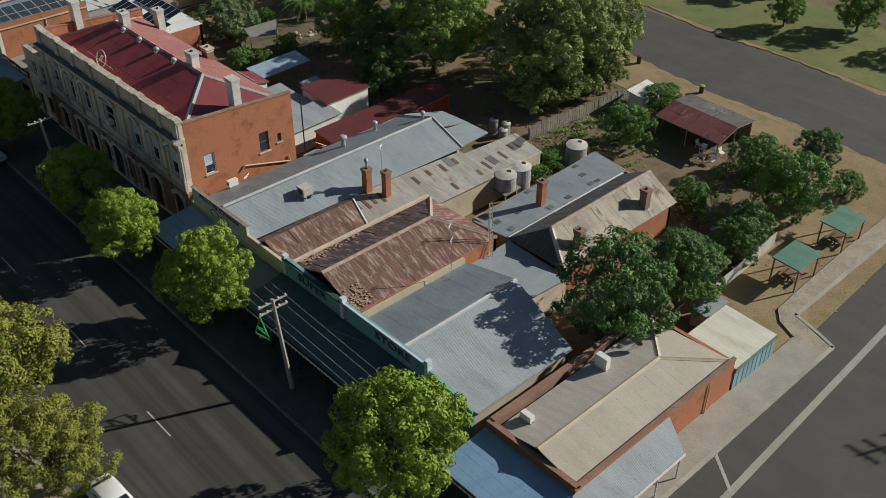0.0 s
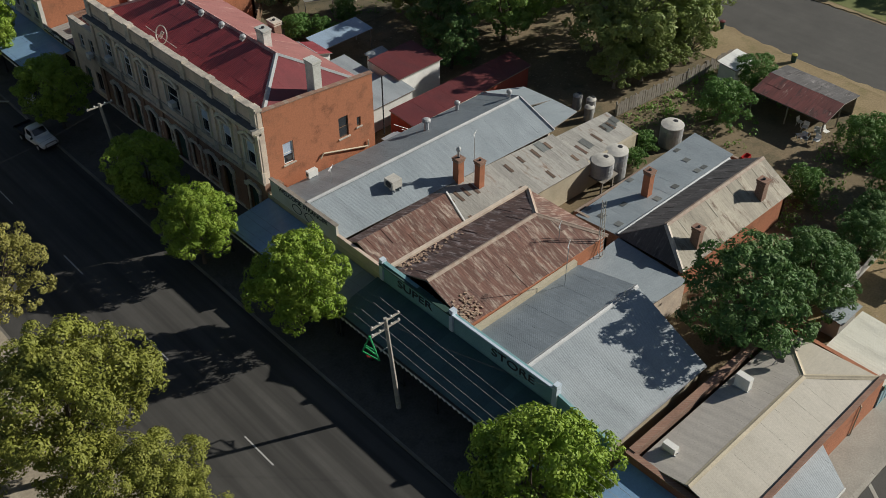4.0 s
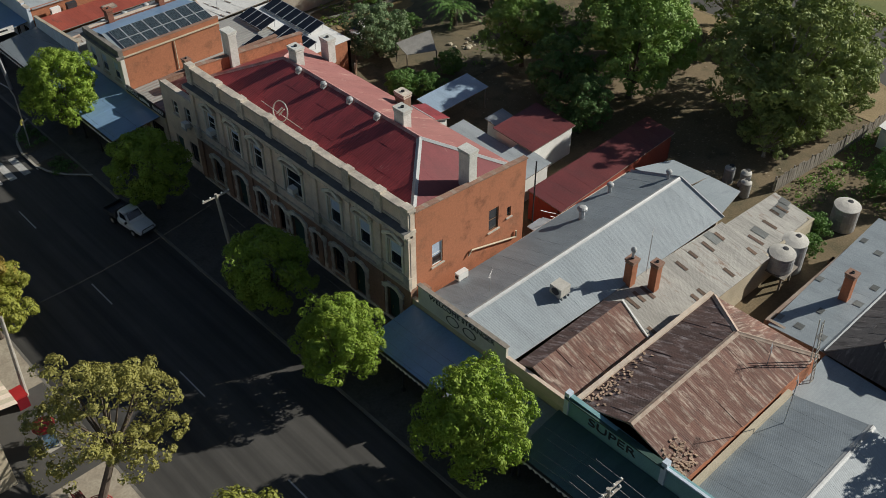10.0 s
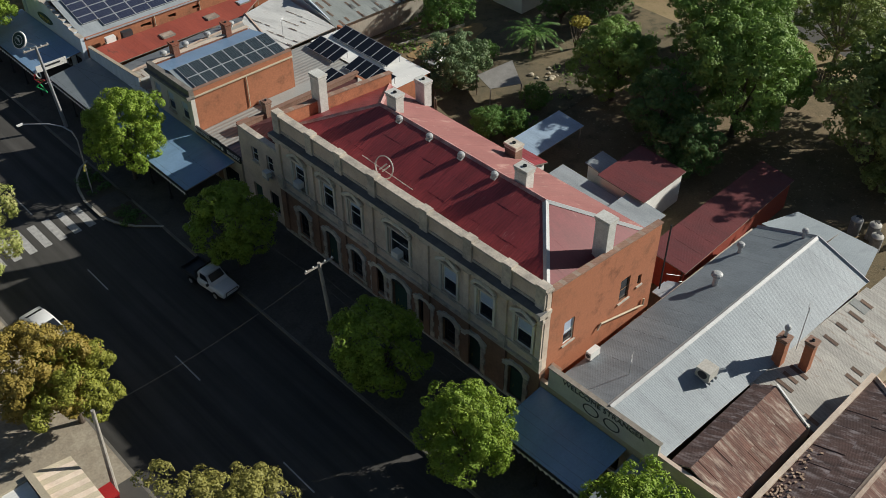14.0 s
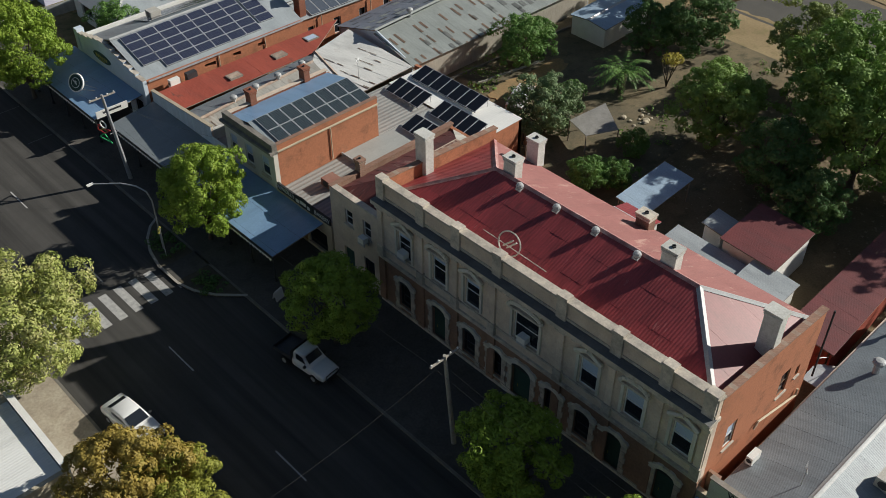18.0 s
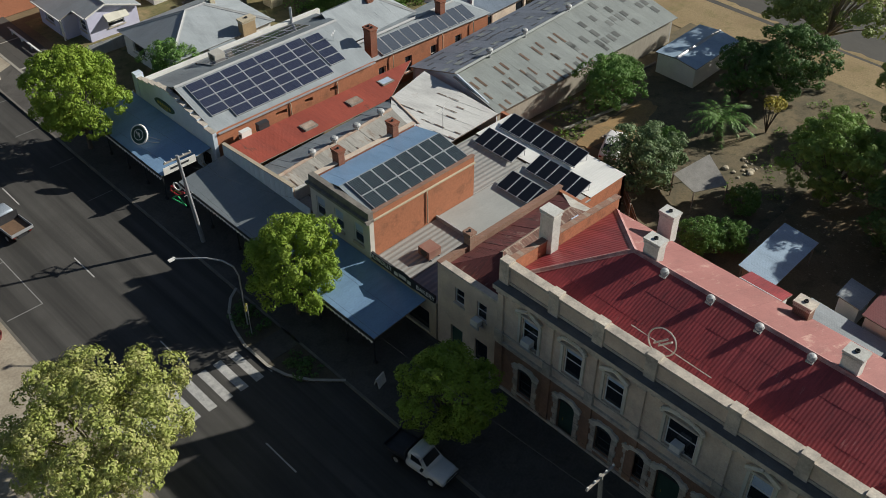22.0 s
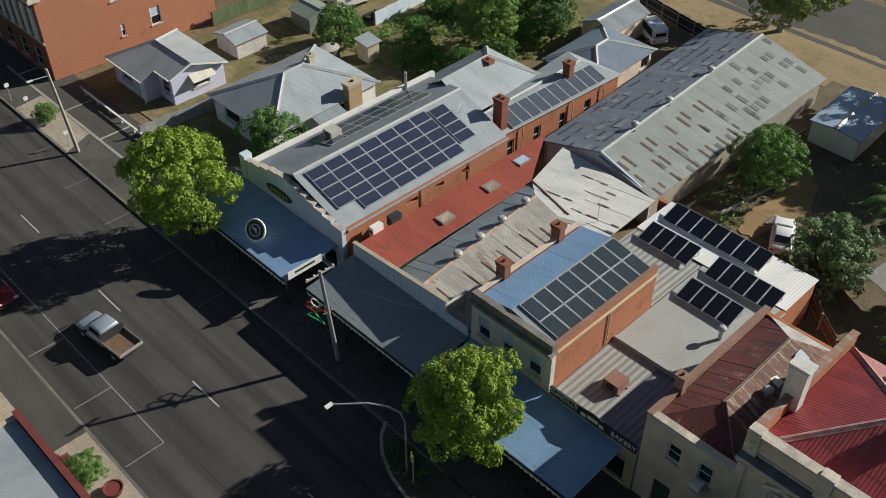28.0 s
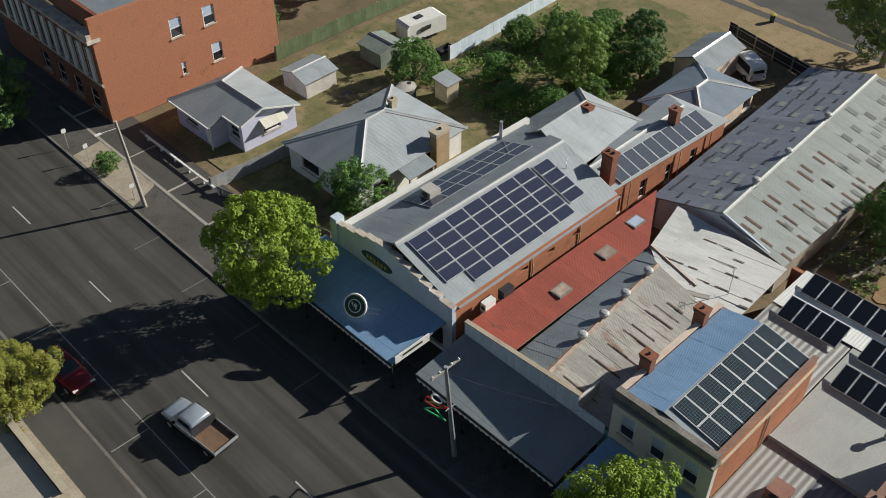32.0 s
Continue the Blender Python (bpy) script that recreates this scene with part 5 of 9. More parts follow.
# East slope: the sunlight is in the paler sheet colour.
roof_plane(hotel, [(RE, Y0 + 0.4, ZE - 0.55), (RX, 69.4, ZR), (RX, 85.0, ZR), (RE, Y1 - 0.4, ZE - 0.55)], RED_LIT, 0.78, 3.4, label="red slope with sunlight painted into its colour")
roof_plane(hotel, [(RW, Y0 + 0.4, ZE), (RE, Y0 + 0.4, ZE - 0.55), (RX, 69.4, ZR)], RED_HIP, 0.78, 7)
roof_plane(hotel, [(RW, Y1 - 0.4, ZE), (RE, Y1 - 0.4, ZE - 0.55), (RX, 85.0, ZR)], RED_IRON, 0.78, 7)
PINK = plain("faded_red_capping", (0.33, 0.13, 0.12), (0.45, 0.3, 0.28), 1.5)
capping(hotel, (RX, 69.4, ZR), (RX, 85.0, ZR), PINK)
for p in ((RW, Y0 + 0.4, ZE), (RE, Y0 + 0.4, ZE - 0.55)):
    capping(hotel, (RX, 69.4, ZR), p, FLASH, r=0.07)
for p in ((RW, Y1 - 0.4, ZE), (RE, Y1 - 0.4, ZE - 0.55)):
    capping(hotel, (RX, 85.0, ZR), p, PINK)
part("coping", Mesh().prism([(31.7, Y0 - 0.05, 11.21), (42.1, Y0 - 0.05, 10.41), (42.1, Y0 - 0.05, 10.5), (31.7, Y0 - 0.05, 11.3)], (0, 0.45, 0)), OLD_BRICK, hotel)
part("coping", Mesh().prism([(31.7, Y1 + 0.05, 11.21), (42.1, Y1 + 0.05, 10.41), (42.1, Y1 + 0.05, 10.5), (31.7, Y1 + 0.05, 11.3)], (0, -0.45, 0)), OLD_BRICK, hotel)
for i in range(4):
    yy = 73.4 + i * 3.05
    rv = thing("roof_vent", (36.5, yy, 11.85), "round white roof ventilator on the red roof", "roof vent", "roof vents")
    part("base", Mesh().box(36.3, 36.7, yy - 0.2, yy + 0.2, 11.55, 12.05), FLASH, rv)
    part("cowl", Mesh().lathe((36.5, yy, 12.05), [(0.14, 0), (0.24, 0.08), (0.26, 0.2), (0.2, 0.34), (0.06, 0.4)], 12), FLASH, rv)
for x, yy, zz, h in ((37.4, 71.7, 11.7, 1.6), (37.4, 84.0, 11.7, 1.6), (37.1, 64.9, 10.0, 3.3), (35.3, 90.0, 10.0, 3.2), (41.75, 85.9, 10.0, 1.7), (41.3, 76.2, 10.0, 0.9)):
    chimney((x, yy, zz), 0.7, 1.0, h, GREY_RENDER if yy != 76.2 else OLD_BRICK, GREY_RENDER if yy != 76.2 else STONE, 0 if yy in (64.9, 90.0) else 1, "tall cream rendered chimney on the hotel roof", group="hotel chimneys")

# ---- hotel annexe ----
ann = thing("hotel_annexe", (37, 93, 0), "two-storey rendered annexe with rusted hip roof", "building", "buildings of the block")
wall(ann, "front_wall", (XF + 0.1, Y1), (XF + 0.1, 96.1), 0, 7.6, (1, 0), STUCCO, 0.35, [(1.2, 2.1, 5.0, 6.5), (3.3, 4.2, 5.0, 6.4), (1.0, 2.2, 0.9, 2.9), (3.4, 4.6, 0.15, 2.6)])
for yy, zz, hh in ((91.85, 5.0, 1.5), (93.95, 5.0, 1.4)):
    window(ann, (XF + 0.1, yy, zz), 0.9, hh, (-1, 0), WHITE, 1, True, 0.2)
window(ann, (XF + 0.1, 91.8, 0.9), 1.2, 2.0, (-1, 0), DARKPAINT, 0, True, 0.2)
part("door", Mesh().box(XF + 0.3, XF + 0.36, 93.6, 94.8, 0.15, 2.6), DARKGREEN, ann)
wall(ann, "side_wall", (XF + 0.45, 96.1), (43.6, 96.1), 0, 7.6, (0, -1), OLD_BRICK, 0.35)
wall(ann, "rear_wall", (43.6, Y1), (43.6, 96.1), 0, 7.4, (-1, 0), ORANGE_BRICK, 0.3)
roof_plane(ann, [(31.9, 90.5, 7.2), (31.9, 95.7, 7.2), (34.5, 93.1, 8.3)], CRIMSON_RUST, 0.7, 3)
roof_plane(ann, [(31.9, 90.5, 7.2), (34.5, 93.1, 8.3), (41.5, 93.1, 8.3), (43.5, 90.5, 7.3)], RUSTY, 0.7, 3, jitter=0.02)
roof_plane(ann, [(31.9, 95.7, 7.2), (34.5, 93.1, 8.3), (41.5, 93.1, 8.3), (43.5, 95.7, 7.3)], CRIMSON_RUST, 0.7, 3, jitter=0.02)
roof_plane(ann, [(43.5, 90.5, 7.3), (43.5, 95.7, 7.3), (41.5, 93.1, 8.3)], PATCHY, 0.7, 3)
capping(ann, (34.5, 93.1, 8.3), (41.5, 93.1, 8.3), RUSTFLASH)
part("coping", Mesh().box(XF + 0.05, 43.7, 95.7, 96.15, 7.6, 7.7), OLD_BRICK, ann)
part("coping", Mesh().box(XF, XF + 0.5, Y1, 95.7, 7.6, 7.75), STONE, ann)
chimney((34.2, 95.9, 7.2), 0.5, 0.6, 1.5, OLD_BRICK, OLD_BRICK, 1, "short weathered brick chimney", group="brick chimneys")
chimney((37.5, 90.8, 7.4), 0.5, 0.6, 0.9, OLD_BRICK, OLD_BRICK, 1, "short weathered brick chimney", group="brick chimneys")

# ---- low bakery roofs ----
bak = thing("bakery", (37, 99, 0), "low bakery with flat grey and corrugated roofs", "shop building", "buildings of the block")
wall(bak, "front_wall", (XF, 96.2), (XF, 102.3), 0, 4.0, (1, 0), CREAM, 0.3, [(0.6, 2.6, 0.6, 2.6), (2.9, 3.9, 0.15, 2.5), (4.2, 5.8, 0.6, 2.6)])
for a, b in ((0.6, 2.6), (4.2, 5.8)):
    window(bak, (XF, 96.2 + (a + b) / 2, 0.6), b - a, 2.0, (-1, 0), DARKPAINT, 0, True)
part("door", Mesh().box(XF + 0.14, XF + 0.2, 99.1, 100.1, 0.15, 2.5), BROWN_WOOD, bak)
wall(bak, "sign_parapet", (XF - 0.02, 96.3), (XF - 0.02, 102.2), 4.0, 4.7, (1, 0), DARKPAINT, 0.15, label="dark sign board with pale lettering")
letters(bak, "DUNOLLY", (XF - 0.03, 101.25, 4.4), 0.5, (-1, 0), WHITE)
letters(bak, "BAKERY", (XF - 0.03, 97.1, 4.4), 0.5, (-1, 0), WHITE)
part("sign_panel", Mesh().prism([(XF - 0.06, 98.1, 4.0), (XF - 0.06, 100.2, 4.0), (XF - 0.06, 100.2, 4.85), (XF - 0.06, 99.15, 5.05), (XF - 0.06, 98.1, 4.85)], (0.05, 0, 0)), DARKPAINT, bak)
for k, (a, b, zc) in enumerate(((98.4, 98.7, 4.3), (98.8, 99.5, 4.4), (99.6, 99.95, 4.3))):
    part("sign_motif", Mesh().box(XF - 0.075, XF - 0.06, a, b, zc - 0.12, zc + 0.22), WHITE, bak)
# Strip beside the annexe: its cast shadow is in the sheet colour.
roof_plane(bak, [(31.6, 96.2, 3.7), (37.3, 96.2, 3.9), (37.3, 99.1, 3.9), (31.6, 99.1, 3.7)], RIBBED_SHADOW, 0.8, 8, down=(-1, 0, 0), label="ribbed roof with the annexe's shadow painted in")
roof_plane(bak, [(31.6, 99.1, 3.75), (37.3, 99.1, 3.95), (37.3, 102.3, 3.95), (31.6, 102.3, 3.75)], RIBBED_PALE, 0.8, 8, down=(-1, 0, 0))
roof_plane(bak, [(37.3, 96.3, 4.05), (46.4, 96.3, 4.05), (46.4, 102.3, 4.1), (37.3, 102.3, 4.1)], CONCRETE_ROOF, 2.5, 6, down=(1, 0, 0), label="plain grey flat roof")
part("gutter", Mesh().box(37.2, 37.3, 96.2, 102.3, 3.85, 4.32), FLASH, bak)
roof_plane(bak, [(40.8, 102.4, 4.02), (46.4, 102.4, 4.02), (46.4, 107.6, 4.06), (40.8, 107.6, 4.06)], RIBBED_PALE, 1.2, 6, down=(1, 0, 0))
roof_plane(bak, [(46.5, 96.4, 4.12), (50.5, 96.4, 4.12), (50.5, 107.6, 4.16), (46.5, 107.6, 4.16)], WHITE_IRON, 0.8, 6, down=(1, 0, 0), label="bright white iron roof")
wall(bak, "rear_wall", (50.4, 96.4), (50.4, 108.4), 0, 4.1, (-1, 0), ORANGE_BRICK, 0.3)
wall(bak, "side_wall", (44, 96.4), (50.4, 96.4), 0, 4.08, (0, 1), ORANGE_BRICK, 0.3)
verandah(96.6, 109.0, 27.0, XF - 0.05, 3.6, 3.05, BLUE_IRON, "slate-blue iron verandah by the pedestrian crossing", posts=5)

# ---- two-storey brick shop with panels ----
bk = thing("brick_shop", (36, 105.7, 0), "two-storey orange brick shop with a pale rendered front", "shop building", "buildings of the block")
hs = [(0.75, 1.75, 4.5, 6.4), (2.95, 3.95, 4.5, 6.4), (5.05, 6.05, 4.5, 6.4), (0.6, 2.8, 0.5, 2.6), (3.2, 4.2, 0.15, 2.5), (4.5, 6.3, 0.5, 2.6)]
wall(bk, "front_wall", (XF, 102.4), (XF, 109.1), 0, 7.3, (1, 0), SIGN_WHITE, 0.35, hs)
for a, b, c, d in hs[:3]:
    window(bk, (XF, 102.4 + (a + b) / 2, c), b - a, d - c, (-1, 0), WHITE, 1, True, 0.12, 0.45)
    part("sill_band", Mesh().box(XF - 0.12, XF, 102.4 + a - 0.1, 102.4 + b + 0.1, c - 0.24, c - 0.122), CREAM, bk)
for a, b, c, d in hs[3:]:
    window(bk, (XF, 102.4 + (a + b) / 2, c), b - a, d - c, (-1, 0), DARKPAINT, 0, False, 0.2)
part("cornice", Mesh().box(XF - 0.3, XF + 0.35, 102.3, 109.2, 7.3, 7.5).box(XF - 0.2, XF, 102.35, 109.15, 7.12, 7.3), DARK_COPING, bk)
part("parapet", Mesh().box(XF - 0.05, XF + 0.35, 102.4, 109.1, 7.5, 8.15), DARK_COPING, bk)
wall(bk, "side_wall", (XF + 0.35, 102.4), (40.6, 102.4), 0, 7.95, (0, 1), ORANGE_BRICK, 0.3)
wall(bk, "side_wall", (XF + 0.35, 109.1), (40.4, 109.1), 0, 7.9, (0, -1), RED_BRICK, 0.3)
wall(bk, "rear_wall", (40.6, 102.7), (40.6, 108.8), 0, 7.7, (-1, 0), ORANGE_BRICK, 0.3)
roof_plane(bk, [(31.7, 102.75, 7.55), (40.5, 102.75, 7.55), (40.5, 106.2, 8.3), (31.7, 106.2, 8.3)], IRON, 0.78, 5)
roof_plane(bk, [(31.7, 106.2, 8.3), (40.5, 106.2, 8.3), (40.5, 108.75, 7.7), (31.7, 108.75, 7.7)], BLUE_IRON, 0.78, 5, label="slate-blue iron slope")
part("coping", Mesh().box(XF + 0.3, 40.65, 102.38, 102.72, 7.95, 8.03), OLD_BRICK, bk)
part("coping", Mesh().box(XF + 0.3, 40.5, 108.75, 109.12, 7.9, 8.0), STUCCO, bk)
for x in (33.75, 38.55):
    chimney((x, 109.0, 7.6), 0.5, 0.75, 1.5, RED_BRICK, RED_BRICK, 1, "red brick chimney beside the blue roof", group="brick chimneys")

# ---- low shops with patched roofs ----
low = thing("low_shops", (40, 114, 0), "low shops with blue sheet parapet and patched iron roofs", "shop building", "buildings of the block")
wall(low, "front_wall", (XF, 109.2), (XF, 120.3), 0, 3.7, (1, 0), TEAL, 0.3, [(0.6, 3.4, 0.5, 2.6), (3.8, 4.8, 0.15, 2.5), (5.2, 7.6, 0.5, 2.6), (8.0, 10.6, 0.5, 2.6)])
for a, b in ((0.6, 3.4), (3.8, 4.8), (5.2, 7.6), (8.0, 10.6)):
    window(low, (XF, 109.2 + (a + b) / 2, 0.5), b - a, 2.1, (-1, 0), DARKPAINT, 0, False)
for i in range(34):
    y_a = 109.5 + i * 0.318
    z_a = 5.62 - 0.085 * (y_a - 111.4) if y_a > 111.4 else 4.55
    part("parapet_sheet", Mesh().box(XF - 0.03 - 0.012 * (i % 2), XF + 0.02, y_a, y_a + 0.305, 3.55, z_a), PALEBLUE, low)
part("parapet_cap", Mesh().prism([(XF - 0.09, 111.35, 5.63), (XF + 0.22, 111.35, 5.63), (XF + 0.22, 120.3, 4.87), (XF - 0.09, 120.3, 4.87)], (0, 0, 0.08)), CREAM, low, "weathered cream parapet capping")
part("parapet_back", Mesh().prism([(XF + 0.03, 111.4, 3.5), (XF + 0.03, 120.3, 3.5), (XF + 0.03, 120.3, 4.87), (XF + 0.03, 111.4, 5.62)], (0.14, 0, 0)), STUCCO, low)
part("parapet_return", Mesh().box(XF + 0.17, 33.2, 111.38, 111.5, 3.5, 5.3), FAN_IRON, low)
roof_plane(low, [(31.7, 116.95, 4.1), (46.0, 117.05, 4.1), (51.5, 120.3, 4.4), (31.7, 120.3, 4.4)], RED_LOW, 0.8, 5, label="dull red iron roof")
roof_plane(low, [(31.7, 114.2, 4.55), (44.6, 115.4, 4.55), (45.9, 117.0, 4.06), (31.7, 117.0, 4.04)], IRON_DARK, 0.8, 3, jitter=0.03, label="dark blue-grey iron slope")
roof_plane(low, [(31.7, 109.3, 3.7), (43.6, 109.3, 3.7), (44.6, 115.4, 4.55), (31.7, 114.2, 4.55)], PATCHY, 0.8, 5, jitter=0.02, label="rust-streaked iron slope", patches=((RUST_PATCH, 0.4, 0.14, 1.6), (RUST_PATCH, 0.4, 0.08, 2.4)))
capping(low, (31.7, 114.2, 4.55), (44.6, 115.4, 4.55), RUSTFLASH)
FAN_RUST = ((RUST_PATCH, 0.3, 0.1, 0.8), (RUST_PATCH, 0.2, 0.07, 1.2), (WHITE_IRON, 0.06, 0.5, 0.5))
roof_plane(low, [(46.0, 116.95, 4.3), (51.1, 118.2, 4.3), (51.1, 109.45, 3.9), (45.7, 109.2, 3.8), (45.0, 112.6, 4.05)], FAN_IRON, 0.8, 4, jitter=0.03, label="chalky pale iron roof spotted with rust", patches=FAN_RUST)
roof_plane(low, [(46.0, 116.95, 4.3), (45.0, 112.6, 4.05), (45.7, 109.2, 3.8), (43.4, 109.3, 3.7), (44.4, 115.2, 4.3)], FAN_IRON, 0.5, 4, jitter=0.03, label="rust-streaked fan of iron sheets", patches=((RUST_PATCH, 0.6, 0.2, 2.0), (PATCHY, 0.3, 0.4, 2.0)))
capping(low, (46.0, 116.95, 4.32), (45.0, 112.6, 4.08), RUSTFLASH)
for x, yy in ((38.2, 118.3), (43.3, 118.6), (47.4, 119.2)):
    sk = thing("skylight", (x, yy, 4.3), "small framed roof hatch on the red roof", "skylight", "skylights")
    part("frame", Mesh().box(x - 0.65, x + 0.65, yy - 0.45, yy + 0.45, 4.15, 4.4), TIMBER, sk)
    part("pane", Mesh().box(x - 0.55, x + 0.55, yy - 0.35, yy + 0.35, 4.4, 4.415), BLIND if x > 46 else RUSTFLASH, sk)
verandah(109.4, 120.3, 27.0, XF - 0.05, 3.6, 3.05, SKY_GREY_IRON, "iron verandah with reflected sky painted in, white valance", posts=4)

# ---- brick hotel on the far side with the big solar roof ----
pub = thing("corner_pub", (40, 126, 0), "brick pub with pale blue stepped parapet and solar panels", "pub", "buildings of the block")
hp = [(0.8, 2.2, 0.7, 2.6), (3.2, 4.4, 0.15, 2.6), (5.4, 6.8, 0.7, 2.6), (8.2, 9.6, 0.7, 2.6)]
wall(pub, "front_wall", (XF, 120.9), (XF, 132.0), 0, 3.7, (1, 0), PALEBLUE, 0.35, hp)
for a, b, c, d in hp:
    window(pub, (XF, 120.9 + (a + b) / 2, c), b - a, d - c, (-1, 0), DARKPAINT, 0, c > 0.3)
steps = [(120.9, 5.35), (122.0, 5.6), (122.9, 5.85), (123.8, 6.1), (124.7, 6.35), (125.6, 6.6), (126.6, 6.75), (127.8, 6.6), (128.8, 6.3), (129.8, 6.0), (130.9, 5.8), (132.0, 5.8)]
for (ya, za), (yb, zb) in zip(steps, steps[1:]):
    part("parapet", Mesh().box(XF, XF + 0.35, ya, yb, 3.7, za), PALEBLUE, pub)
    part("parapet_cap", Mesh().box(XF - 0.03, XF + 0.4, ya, yb, za, za + 0.06), STONE, pub)
part("pier", Mesh().box(XF - 0.1, XF + 0.6, 131.6, 132.2, 3.7, 6.2), PALEBLUE, pub)
wall(pub, "side_wall", (XF + 0.35, 120.9), (47.6, 120.9), 0, 5.15, (0, 1), ORANGE_BRICK, 0.35, [(5.5, 6.6, 4.1, 4.5), (8.4, 9.2, 4.1, 4.5), (11.0, 11.8, 4.1, 4.5)])
wall(pub, "side_wall", (XF + 0.35, 131.6), (50, 131.6), 0, 5.6, (0, -1), WHITE, 0.35, label="white painted parapet wall")
wall(pub, "rear_side_wall", (47.6, 122.3), (62.2, 121.6), 0, 4.2, (0, 1), ORANGE_BRICK, 0.35, [(1.5, 2.3, 1.0, 3.0), (4.5, 5.3, 1.0, 3.0), (7.5, 8.3, 1.0, 3.0), (10.5, 11.3, 1.0, 3.0)])
for s in (1.9, 4.9, 7.9, 10.9):
    window(pub, (47.6 + s, 122.3 - 0.048 * s, 1.0), 0.8, 2.0, (0, -1), WHITE, 1, True)
wall(pub, "rear_wall", (62.2, 122.0), (62.2, 127), 0, 4.2, (-1, 0), ORANGE_BRICK, 0.3)
wall(pub, "rear_wall", (47.6, 121.2), (47.6, 131.2), 0, 5.0, (-1, 0), ORANGE_BRICK, 0.3)
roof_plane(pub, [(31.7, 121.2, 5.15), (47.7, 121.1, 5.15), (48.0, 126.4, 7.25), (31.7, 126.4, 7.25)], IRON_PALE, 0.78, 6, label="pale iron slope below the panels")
# Back slope: shade is put in by the darker iron.
roof_plane(pub, [(31.7, 126.4, 7.25), (48.0, 126.4, 7.25), (49.5, 131.2, 5.3), (31.7, 131.2, 5.3)], IRON_DARK, 0.78, 6, label="iron slope darkened to hold its shade")
capping(pub, (31.7, 126.4, 7.25), (48.0, 126.4, 7.25))
roof_plane(pub, [(47.9, 122.1, 4.2), (62.4, 121.4, 4.2), (60.4, 124.5, 5.2), (48.3, 124.4, 5.2)], IRON_PALE, 0.78, 6, name="rear_roof")
roof_plane(pub, [(48.3, 124.4, 5.2), (60.4, 124.5, 5.2), (62.0, 127.0, 4.3), (56.6, 126.4, 4.4)], IRON_PALE, 0.78, 6, name="rear_roof")
roof_plane(pub, [(60.4, 124.5, 5.2), (62.4, 121.4, 4.2), (62.0, 127.0, 4.3)], IRON_PALE, 0.78, 6, name="rear_roof")
roof_plane(pub, [(47.9, 125.0, 5.0), (57.2, 125.6, 4.5), (54.0, 129.1, 6.6), (48.2, 128.9, 6.6)], IRON_PALE, 0.78, 6, name="rear_roof")
roof_plane(pub, [(57.2, 125.6, 4.5), (57.4, 132.4, 4.4), (54.0, 129.1, 6.6)], IRON_PALE, 0.78, 6, name="rear_roof")
# Same hip roof, north side in the shade-dark copy.
roof_plane(pub, [(48.2, 128.9, 6.6), (54.0, 129.1, 6.6), (57.4, 132.4, 4.4), (48.0, 132.4, 4.5)], IRON_DARK, 0.78, 6, name="rear_roof")
wall(pub, "rear_wall", (57.0, 126.6), (57.0, 132.2), 0, 4.4, (-1, 0), ORANGE_BRICK, 0.3)
wall(pub, "rear_wall", (50.1, 132.2), (57.0, 132.2), 0, 4.4, (0, -1), ORANGE_BRICK, 0.3)
capping(pub, (48.2, 128.9, 6.6), (54.0, 129.1, 6.6))
capping(pub, (54.0, 129.1, 6.6), (57.2, 125.6, 4.52))
capping(pub, (54.0, 129.1, 6.6), (57.4, 132.4, 4.42))
capping(pub, (48.3, 124.4, 5.2), (60.4, 124.5, 5.2))
chimney((48.9, 122.9, 5.0), 0.7, 0.9, 2.6, RED_BRICK, RED_BRICK, 2, "tall red brick chimney on the pub roof", group="brick chimneys")
chimney((53.5, 128.6, 5.0), 0.6, 0.8, 1.6, RED_BRICK, RED_BRICK, 1, "red brick chimney on the rear roof", group="brick chimneys")
chimney((58.0, 123.7, 5.0), 0.6, 0.7, 1.6, RED_BRICK, RED_BRICK, 1, "red brick chimney on the rear roof", group="brick chimneys")
verandah(121.4, 133.0, 26.8, XF - 0.05, 3.6, 3.05, BLUE_IRON, "slate-blue iron verandah of the pub with white valance", posts=5)

# ---- big iron shed ----
shed = thing("iron_shed", (63, 114, 0), "long grey iron shed with patched and rusted sheets", "shed", "buildings of the block")
wall(shed, "side_wall", (51.4, 109.9), (75.0, 109.7), 0, 3.4, (0, 1), roofing("shed_wall_sheet", (0.42, 0.39, 0.33), (0.33, 0.3, 0.25), amount=0.2), 0.12)
wall(shed, "side_wall", (51.2, 120.3), (74.8, 121.7), 0, 3.4, (0, -1), STEEL, 0.12)
wall(shed, "end_wall", (51.3, 109.9), (51.3, 114.8), 0, (3.4, 5.3), (1, 0), PALEBLUE, 0.12)
wall(shed, "end_wall", (51.3, 114.8), (51.3, 120.3), 0, (5.3, 3.4), (1, 0), PALEBLUE, 0.12)
wall(shed, "end_wall", (74.9, 109.7), (74.9, 116.2), 0, (3.4, 5.3), (-1, 0), STEEL, 0.12)
wall(shed, "end_wall", (74.9, 116.2), (74.9, 121.7), 0, (5.3, 3.4), (-1, 0), STEEL, 0.12)
